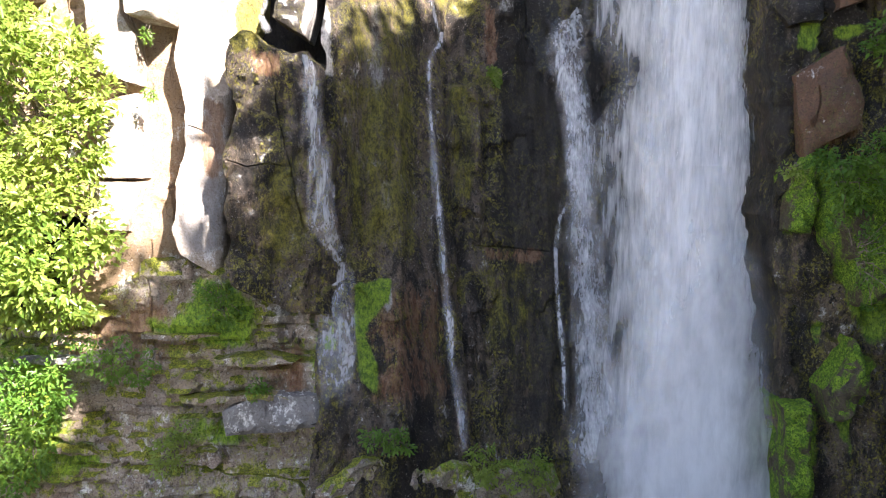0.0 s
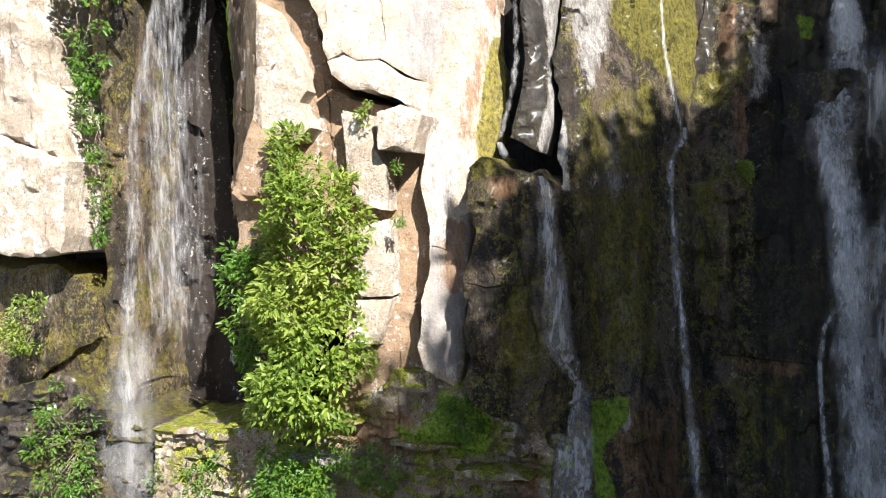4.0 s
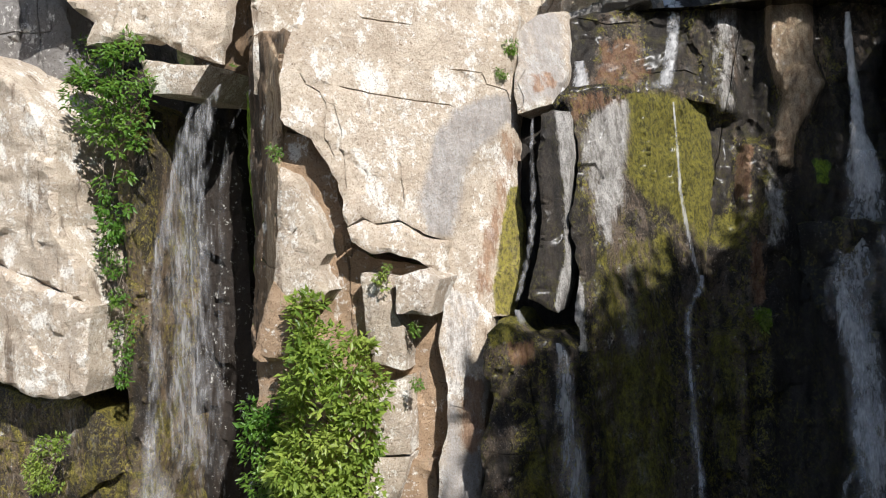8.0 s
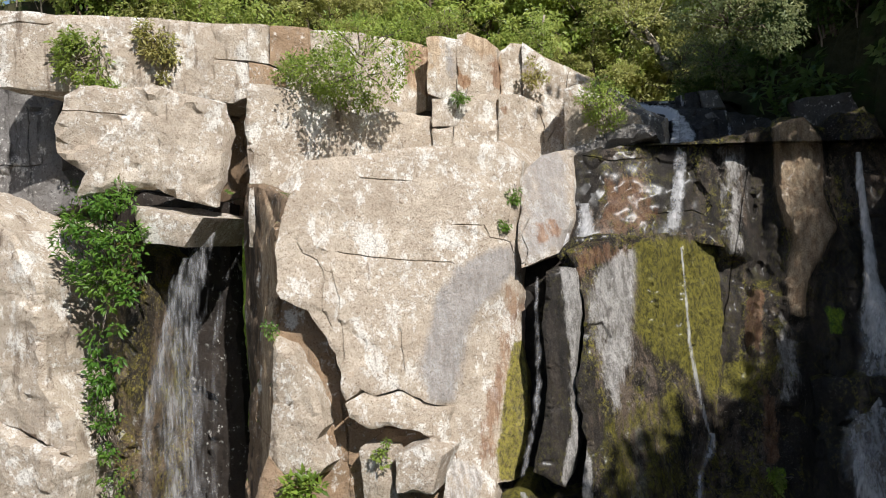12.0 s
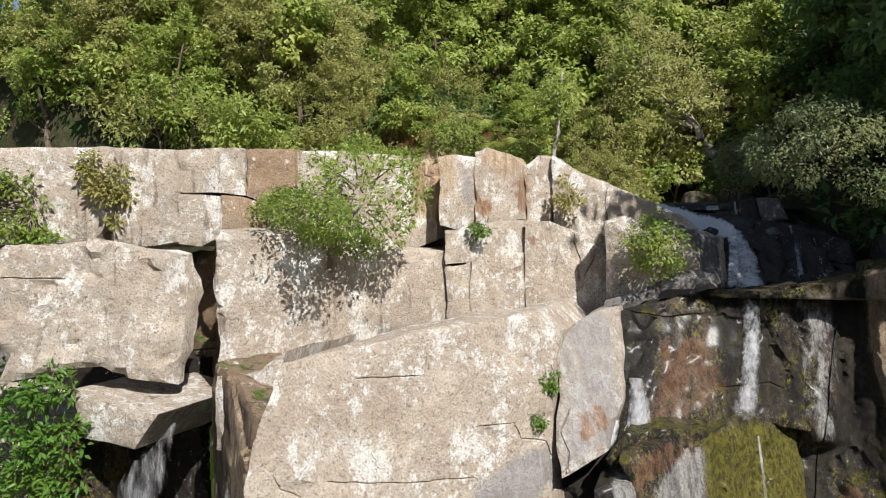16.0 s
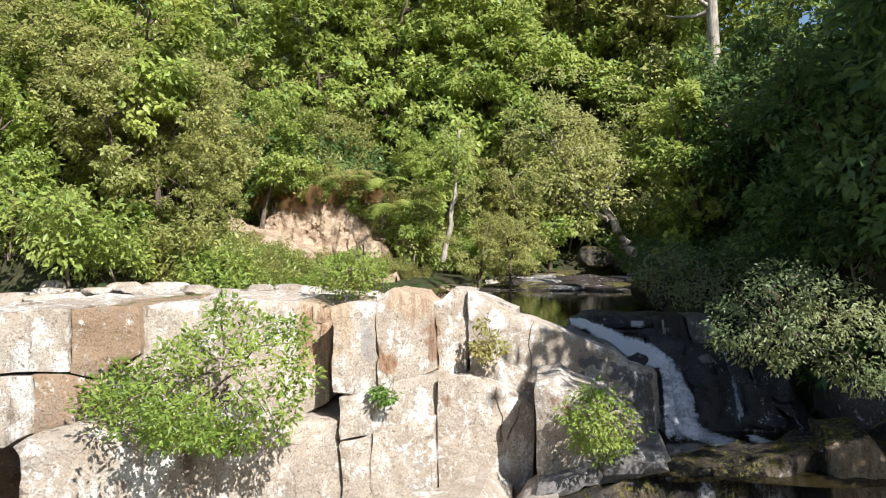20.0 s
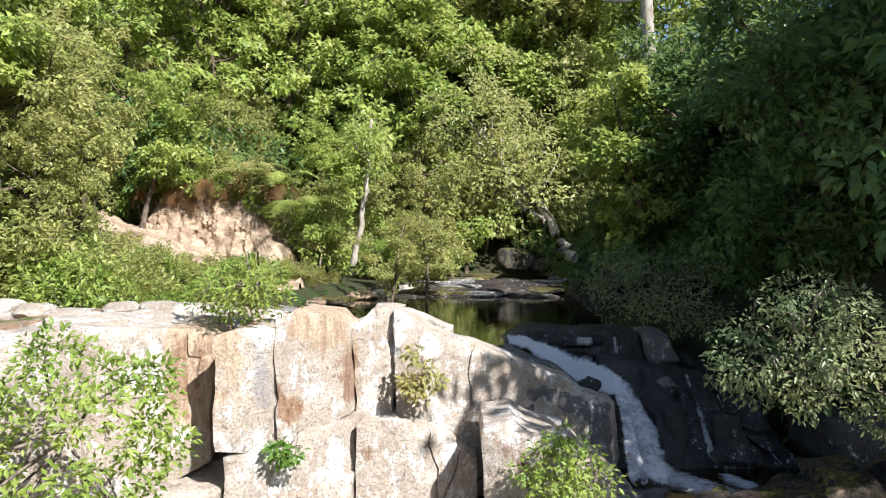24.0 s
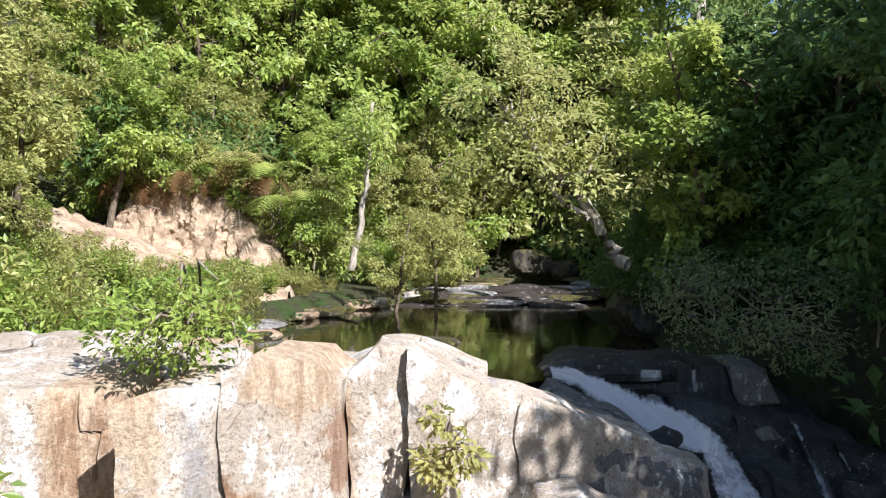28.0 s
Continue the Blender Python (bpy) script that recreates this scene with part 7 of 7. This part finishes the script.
drape('terrace_shrub', 'bush', (20.1, 0.1, 0.0), [(-11.74, 22.98), (-11.48, 23.57), (-10.59, 23.81), (-9.97, 23.93), (-9.72, 24.62), (-9.0, 24.84), (-8.53, 24.5), (-7.72, 24.5), (-7.61, 24.06), (-7.96, 23.29), (-8.19, 22.51), (-9.13, 22.36), (-10.1, 22.44), (-10.84, 22.88)], 170, 34, 0.12, 'spreading green shrub rooted on the rock terrace', 'shrub', thick=2.4, clump=0.24, droop=0.05)
drape('terrace_shrub', 'bush', (21.9, 0.1, 0.0), [(-3.76, 22.53), (-3.54, 22.99), (-3.0, 23.14), (-2.25, 22.8), (-2.07, 22.58), (-2.46, 22.0), (-3.0, 21.77), (-3.54, 22.07)], 60, 30, 0.1, 'light green shrub on a boulder', 'shrub', thick=0.7, clump=0.2)
drape('rock_shrub', 'grass', (25.02, 0.4, 0.0), [(-5.72, 24.04), (-5.24, 24.16), (-4.98, 23.58), (-5.0, 23.26), (-5.48, 23.45)], 14, 26, 0.13, 'wispy pale shrub in a crack of the slab', 'shrub', thick=0.25, clump=0.16)
drape('rock_shrub', 'bush', (27.85, 0.8, 0.0), [(-15.86, 23.6), (-15.58, 24.01), (-15.27, 24.43), (-15.13, 23.84), (-14.96, 23.57), (-15.1, 22.99), (-14.73, 22.59), (-15.09, 22.49), (-15.69, 22.73)], 34, 34, 0.15, 'green shrub in a crack of the upper blocks', 'shrub', thick=0.5, clump=0.22)
drape('dry_creeper', 'grass', (27.93, 0.8, 0.0), [(-14.47, 24.41), (-14.19, 24.53), (-13.82, 24.31), (-13.79, 23.45), (-13.87, 22.75), (-13.99, 23.1), (-14.19, 23.56), (-14.39, 23.9)], 26, 30, 0.14, 'dry pale creeper hanging over the blocks', 'creeper', thick=0.25, clump=0.18)
drape('rock_tuft', 'vine', (21.4, 0.0, 0.0), [(-7.4, 23.01), (-7.08, 23.14), (-6.95, 22.77), (-7.27, 22.64)], 8, 24, 0.12, 'small green tuft under an overhang', 'plant', thick=0.15, clump=0.12)
drape('rock_tuft', 'vine', (18.791, 0.968, 0.234), [(-4.98, 19.93), (-4.75, 20.0), (-4.77, 19.64), (-4.93, 19.63)], 7, 22, 0.1, 'small green tuft on the sunlit face', 'plant', thick=0.1, clump=0.1)
drape('rock_tuft', 'vine', (18.791, 0.968, 0.234), [(-5.08, 19.15), (-4.84, 19.14), (-4.88, 18.94), (-5.06, 18.96)], 5, 22, 0.09, 'small green tuft in a crack', 'plant', thick=0.1, clump=0.1)
drape('rock_tuft', 'vine', (18.791, 0.968, 0.234), [(-8.99, 16.94), (-8.84, 16.95), (-8.82, 16.68), (-8.95, 16.69)], 5, 20, 0.09, 'small green tuft on the pillar', 'plant', thick=0.1, clump=0.08)
drape('rock_tuft', 'bush', (18.791, 0.968, 0.234), [(-7.06, 14.13), (-6.84, 14.42), (-6.81, 13.92), (-6.96, 13.69)], 7, 22, 0.1, 'small bright fern on the cliff', 'plant', thick=0.1, clump=0.1)
drape('rock_tuft', 'vine', (18.791, 0.968, 0.234), [(-6.37, 12.99), (-6.2, 13.03), (-6.18, 12.78), (-6.27, 12.7)], 4, 20, 0.1, 'small fern under an overhang', 'plant', thick=0.1, clump=0.08)
drape('rock_tuft', 'vine', (18.791, 0.968, 0.234), [(-6.28, 11.76), (-6.11, 11.79), (-6.09, 11.48), (-6.22, 11.5)], 5, 20, 0.09, 'small fern in a dry gully', 'plant', thick=0.1, clump=0.08)
drape('rock_tuft', 'bush', (16.1, 0.239, 0.302), [(1.04, 13.0), (1.49, 13.2), (1.56, 12.74), (1.26, 12.57)], 8, 26, 0.12, 'bright green tuft in the dark wet wall', 'plant', thick=0.15, clump=0.12)
drape('hanging_bush', 'blue', (20.9, 0.0, 0.0), [(-1.49, 24.41), (-1.16, 24.77), (-0.73, 25.22), (-0.13, 25.4), (0.63, 25.31), (1.3, 24.96), (1.86, 24.62), (1.87, 23.49), (1.31, 23.22), (0.89, 23.47), (0.3, 23.73), (-0.21, 23.54), (-0.64, 23.8), (-1.07, 24.06)], 150, 34, 0.088, 'glossy leaved bush overhanging the plunge pool', 'bush', thick=1.4, clump=0.22, droop=0.6)
drape('bank_shrub', 'blue', (27.6, 0.0, 0.0), [(-1.07, 25.57), (-0.05, 25.75), (1.08, 25.46), (1.2, 24.54), (0.64, 23.61), (-0.1, 24.07), (-0.73, 24.18), (-1.19, 24.76)], 60, 34, 0.1, 'deep green shrub that hangs over the shaded water', 'shrub', thick=1.3, clump=0.3, droop=0.3)
drape('bank_shrub', 'blue', (28.8, 0.0, 0.0), [(-1.93, 25.53), (-0.69, 25.79), (-0.44, 24.66), (-0.93, 24.15), (-1.49, 24.28), (-1.8, 24.78)], 34, 34, 0.1, 'dark green shrub at the edge of the upper pool', 'shrub', thick=1.0, clump=0.3, droop=0.3)


# ---- round the upper pool ----
def stone(name, x, y, z, sx, sy, sz, mat, seed, label, turn=0.0, parent=None):
    """A loose boulder: a rounded block with flat breaks and chipped edges."""
    bm = bmesh.new()
    bmesh.ops.create_icosphere(bm, subdivisions=3 if parent else 4, radius=1.0)
    rng = np.random.default_rng(seed)
    cuts = [(Vector(rng.normal(0, 1, 3)).normalized(), rng.uniform(0.62, 0.9)) for _ in range(9)] + [(Vector((0, 0, 1)), 0.75), (Vector((0, -1, 0.2)).normalized(), 0.75)]
    for v in bm.verts:
        for way, far in cuts:
            over = v.co.dot(way) - far
            if over > 0:
                v.co -= way * over * 0.92
        v.co *= 1 + 0.05 * noise.fractal(v.co * 2.5 + Vector((seed, 0, 0)), 1.0, 2.0, 3)
        v.co = Vector((v.co.x * sx, v.co.y * sy, v.co.z * sz))
    me = bpy.data.meshes.new(name)
    bm.to_mesh(me)
    bm.free()
    me.materials.append(STONE[mat])
    me.shade_smooth()
    me.set_sharp_from_angle(angle=radians(32))
    ob = new(name, me)
    ob.matrix_basis = pose(x, y, z, 0, 0, turn)
    if parent:
        ob.parent = parent
        return ob
    return tagged(ob, label, "boulder", "loose boulders")


stone("boulder", -2.6, 53.5, 24.9, 1.15, 1.0, 0.95, "dark", 3, "dark rounded boulder on the far ledge of the pool")
stone("boulder", -1.0, 53.8, 24.6, 0.9, 0.8, 0.6, "dark", 4, "low dark boulder beside a bigger one")
stone("boulder", -6.0, 33.0, 23.45, 0.5, 0.5, 0.25, "dark", 8, "flat wet stone in the dark pool")
stone("boulder", -0.5, 34.8, 24.0, 1.2, 1.2, 1.0, "dark", 9, "dark mossy boulder under the leaning tree")
far_ledge = tagged(new("rock_shelf"), "flat layered rock shelf round the dark pool", "rock shelf", kind="structure")
ledge_rng = np.random.default_rng(5)
for i in range(46):
    y = ledge_rng.uniform(30, 53)
    if y > 46.5:
        x = ledge_rng.uniform(-9.5, 3.0)
    else:
        x = float(np.interp(y, [30, 36, 47], [-11.2, -11.9, -8.6])) - ledge_rng.uniform(-0.5, 2.2)
    stone("shelf_stone", x, y, 23.42 + ledge_rng.uniform(0.0, 0.28) + 0.06 * max(0.0, y - 46.5), ledge_rng.uniform(0.7, 1.8), ledge_rng.uniform(0.6, 1.2), ledge_rng.uniform(0.16, 0.32), ("grey", "tan", "dark")[ledge_rng.integers(3)], 20 + i, "", ledge_rng.uniform(-20, 20), far_ledge)
# far shelf that slopes up out of the water, and the tan ledge along the near bank
for i in range(44):
    x, y = ledge_rng.uniform(-7.5, 2.2), ledge_rng.uniform(43.6, 50)
    stone("shelf_stone", x, y, 23.4 + 0.085 * (y - 43.6) + ledge_rng.uniform(0, 0.12), ledge_rng.uniform(0.7, 1.9), ledge_rng.uniform(0.6, 1.2), ledge_rng.uniform(0.14, 0.3), ("slate", "grey", "slate", "dark")[ledge_rng.integers(4)], 320 + i, "", ledge_rng.uniform(-25, 25), far_ledge)
for i in range(34):
    y = ledge_rng.uniform(33.5, 47)
    x = float(np.interp(y, [33.5, 38.4, 41.4, 44, 50], [-11.5, -11.1, -10.3, -9.0, -8.2])) - ledge_rng.uniform(-0.25, 1.6)
    stone("shelf_stone", x, y, 23.48 + ledge_rng.uniform(0.0, 0.2), ledge_rng.uniform(0.5, 1.3), ledge_rng.uniform(0.5, 0.9), ledge_rng.uniform(0.16, 0.34), ("tan", "dry", "grey", "tan")[ledge_rng.integers(4)], 380 + i, "", ledge_rng.uniform(-25, 25), far_ledge)
for i in range(16):
    x, y = ledge_rng.uniform(-3.5, 0.2), ledge_rng.uniform(28.4, 31.5)
    stone("shelf_stone", x, y, 23.3 + ledge_rng.uniform(0, 0.12), ledge_rng.uniform(0.3, 0.9), ledge_rng.uniform(0.3, 0.7), 0.2, "stream", 90 + i, "", ledge_rng.uniform(0, 180), far_ledge)
# pale rubble along the crest
for i in range(26):
    x = ledge_rng.uniform(-17, -7.8)
    stone("shelf_stone", x, 22.9 + 0.13 * (x + 12) + ledge_rng.uniform(0, 1.6), 24.55 + ledge_rng.uniform(-0.1, 0.15), ledge_rng.uniform(0.3, 1.0), ledge_rng.uniform(0.3, 0.6), ledge_rng.uniform(0.12, 0.3), "dry", 150 + i, "", ledge_rng.uniform(0, 180), far_ledge)

# eroded clay bank
clay = tagged(new("clay_bank"), "eroded tan clay bank below the forest", "clay bank", kind="structure")
part("clay_face", rock_mesh([(-21.5, 24.0), (-20.6, 25.6), (-19.6, 26.4), (-18.9, 28.2), (-17.6, 29.0), (-16.2, 29.1), (-15.0, 28.4), (-14.2, 27.0), (-13.2, 25.6), (-12.4, 23.9)], (29.0, 0.0, 0.5), 4.0, 0.3, 0.3, 0.13, 71, CLAY, ribs=0.2, lumps=0.14, cuts=[]), clay)
sx, sy = np.arange(-22.0, -11.4, 0.16), np.arange(34.0, 43.2, 0.16)
slope_verts = []
for y in sy:
    for x in sx:
        rim = ((x + 16.6) / 4.9) ** 2 + ((y - 39.0) / 3.6) ** 2 + 0.7 * noise.fractal((x * 0.5, y * 0.5, 9.0), 1.0, 2.0, 3)
        lump = 0.16 + 0.3 * noise.fractal((x * 0.9, y * 0.6, 4.0), 0.9, 2.0, 5)
        slope_verts.append((x, y, ground_height(x, y) + (max(0.02, lump) if rim < 1 else 0.02 - 1.2 * (rim - 1))))
row = len(sx)
part("clay_slope", mesh_of("clay_slope", slope_verts, [(j * row + i, j * row + i + 1, (j + 1) * row + i + 1, (j + 1) * row + i) for j in range(len(sy) - 1) for i in range(row - 1)], CLAY), clay)
root_rng = np.random.default_rng(66)
for i in range(16):
    x, z = root_rng.uniform(-20.5, -12.8), root_rng.uniform(26.6, 28.6)
    line = wander((x, 35.6 + 0.28 * z - 0.5, z), (root_rng.normal(0, 0.5), -0.7, -1.0), root_rng.uniform(0.8, 2.4), 7, 0.3, root_rng, -0.1)
    v, f = [], []
    tube(v, f, line, [0.035 * (1 - 0.11 * k) for k in range(8)], 5)
    part("root", mesh_of("root", v, f, TWIG), clay)


def fronds(name, x, y, z, n, length, kind, label, seed, droop=0.5):
    """Arching fern fronds from one crown, each a rib with two rows of leaflets."""
    rng = np.random.default_rng(seed)
    ob = thing(name, x, y, z, label, "fern", "ferns")
    for i in range(n):
        a = rng.uniform(0, 2 * math.pi)
        rib = [Vector((0, 0, 0))]
        way = Vector((math.cos(a), math.sin(a), rng.uniform(0.6, 1.3))).normalized()
        for _ in range(9):
            rib.append(rib[-1] + way * (length / 9))
            way = (way + Vector((0, 0, -droop * 0.45))).normalized()
        verts, faces = [], []
        tube(verts, faces, rib, [0.02 * (1 - 0.09 * k) for k in range(10)], 4)
        for k in range(1, 10):
            along = (rib[k] - rib[k - 1]).normalized()
            side = along.cross(Vector((0, 0, 1))).normalized()
            reach = length * 0.26 * math.sin(math.pi * (k + 0.6) / 10.6)
            for s in (-1, 1):
                for h in (0.0, 0.5):
                    p = rib[k - 1].lerp(rib[k], h)
                    b = len(verts)
                    tip = p + side * s * reach + along * reach * 0.35 - Vector((0, 0, reach * 0.25))
                    verts += [p - along * 0.03, p + along * 0.05, tip]
                    faces.append((b, b + 1, b + 2))
        part("frond", mesh_of("frond", verts, faces, LEAF[kind]), ob)
    return ob


fronds("tree_fern", -15.0, 43.2, 28.9, 9, 2.4, "grass", "pale green tree fern above the clay bank", 5)
fronds("tree_fern", -12.2, 42.2, 27.4, 8, 2.2, "mid", "green fern beside the clay bank", 6)
fronds("tree_fern", -13.4, 42.6, 28.6, 9, 2.2, "mid", "arching green fern beside the clay bank", 7)
for i in range(6):
    fronds("dead_fern", -19.0 + 1.1 * i, 43.3 + root_rng.uniform(-0.4, 0.4), 28.7 - 0.12 * abs(i - 4) + root_rng.uniform(-0.5, 0.5), 8, root_rng.uniform(1.2, 2.2), "dry", "drooping dead brown fronds over bare clay", 40 + i, 0.9)


# ---- single trees that stand out ----
def bare_tree(name, path, radius, bark, label, limbs, seed, leaves=None, leaf=0.2, clumps=0, spread=0.8):
    rng = np.random.default_rng(seed)
    base = Vector(path[0])
    ob = thing(name, *base, label, "tree")
    pts = []
    for p, q in zip(path, path[1:]):
        for k in range(4):
            pts.append(Vector(p).lerp(Vector(q), k / 4) - base + Vector(rng.normal(0, radius * 0.35, 3)))
    pts.append(Vector(path[-1]) - base)
    verts, faces, tips = [], [], []
    n = len(pts)
    tube(verts, faces, pts, [radius * (1 - 0.65 * i / n) for i in range(n)], 8)
    part("trunk", mesh_of("trunk", verts, faces, bark), ob)
    for i in range(limbs):
        k = rng.integers(n // 3, n)
        limb = wander(pts[k], rng.normal(0, 1, 3) + np.array((0, -0.2, 0.8)), rng.uniform(0.8, 2.0), 5, 0.25, rng, 0.05)
        v, f = [], []
        tube(v, f, limb, [radius * 0.35 * (1 - 0.17 * j) for j in range(6)], 5)
        part("limb", mesh_of("limb", v, f, bark), ob)
        tips += limb[2:]
    if clumps:
        c = [tuple(tips[rng.integers(len(tips))] + Vector(rng.normal(0, spread, 3))) for _ in range(clumps)]
        outs = [tuple((Vector(p) - pts[-1] + Vector((0, -0.5, 1.0))).normalized()) for p in c]
        part("crown", leaf_mesh(c, outs, rng, 60, 0.5, leaf, 0.45, 0.3, 0.6, LEAF[leaves]), ob)
    return ob


bare_tree("leaning_tree", [(-1.84, 31.6, 25.47), (-2.08, 31.8, 25.98), (-2.66, 32.1, 26.9), (-3.34, 32.5, 27.73), (-3.92, 32.9, 28.6), (-4.33, 33.3, 29.37)], 0.16, PALE_BARK, "pale leaning tree trunk reaching out over the pool", 9, 3, "olive", 0.18, 70, 0.8)
bare_tree("thin_tree", [(-9.99, 42.3, 24.91), (-9.77, 42.3, 26.19), (-9.42, 42.3, 28.11), (-9.29, 42.3, 29.81), (-9.16, 42.3, 31.29)], 0.15, PALE_BARK, "thin pale trunk standing at the water's edge", 4, 4, "mid", 0.2, 26, 0.6)
bare_tree("leaning_tree", [(-2.49, 31.9, 26.56), (-3.06, 32.0, 26.83), (-3.5, 32.2, 27.43), (-3.62, 32.4, 27.85)], 0.09, PALE_BARK, "thinner pale trunk crossing a leaning tree", 4, 9, "olive", 0.18, 16, 0.5)
bare_tree("tall_pale_tree", [(1.9, 38.8, 24.0), (1.95, 38.8, 30), (1.85, 38.8, 37), (1.9, 38.8, 45)], 0.36, PALE_BARK, "tall straight pale forest trunk", 6, 6)

for x, y, s in ((-0.9, 33.8, 0.8), (0.1, 33.2, 1.0), (-0.6, 35.8, 0.9), (0.3, 31.8, 0.9)):
    shrub("deep", x, y, s, 24.3)

# loose beds that jut from the layered foot
beds_rng = np.random.default_rng(31)
for i in range(11):
    z, x = beds_rng.uniform(1.2, 7.4), beds_rng.uniform(-9.5, 0.5)
    long, tall = beds_rng.uniform(0.6, 2.4), beds_rng.uniform(0.1, 0.34)
    if x + long > -2.2 and z > 3.5:
        x -= 3.5
    front = np.interp(x + long / 2, [-9.5, -4, -1, 1.5], [15.25, 15.85, 16.3, 17.4]) - beds_rng.uniform(0.12, 0.4)
    j = beds_rng.uniform(-0.09, 0.09, 8)
    outline = [(x + j[0], z + j[1] * 0.5), (x + long * 0.6, z + j[6] * 0.4), (x + long + j[2], z + tall * 0.4 + j[3] * 0.6), (x + long * 0.8 + j[4], z + tall + j[5] * 0.4), (x + long * 0.3, z + tall + j[7] * 0.5), (x + j[3] + 0.05, z + tall * 0.8)]
    slope = 0.45 if x > -1.5 else 0.12
    block("rock_bed", ("strata", "strata", "grey")[beds_rng.integers(3)], (front - slope * (x + long / 2), slope, 0.0), 1.0, outline, round_by=0.05, rough=0.12, step=0.1, cracks=0.03, beds=0.1)
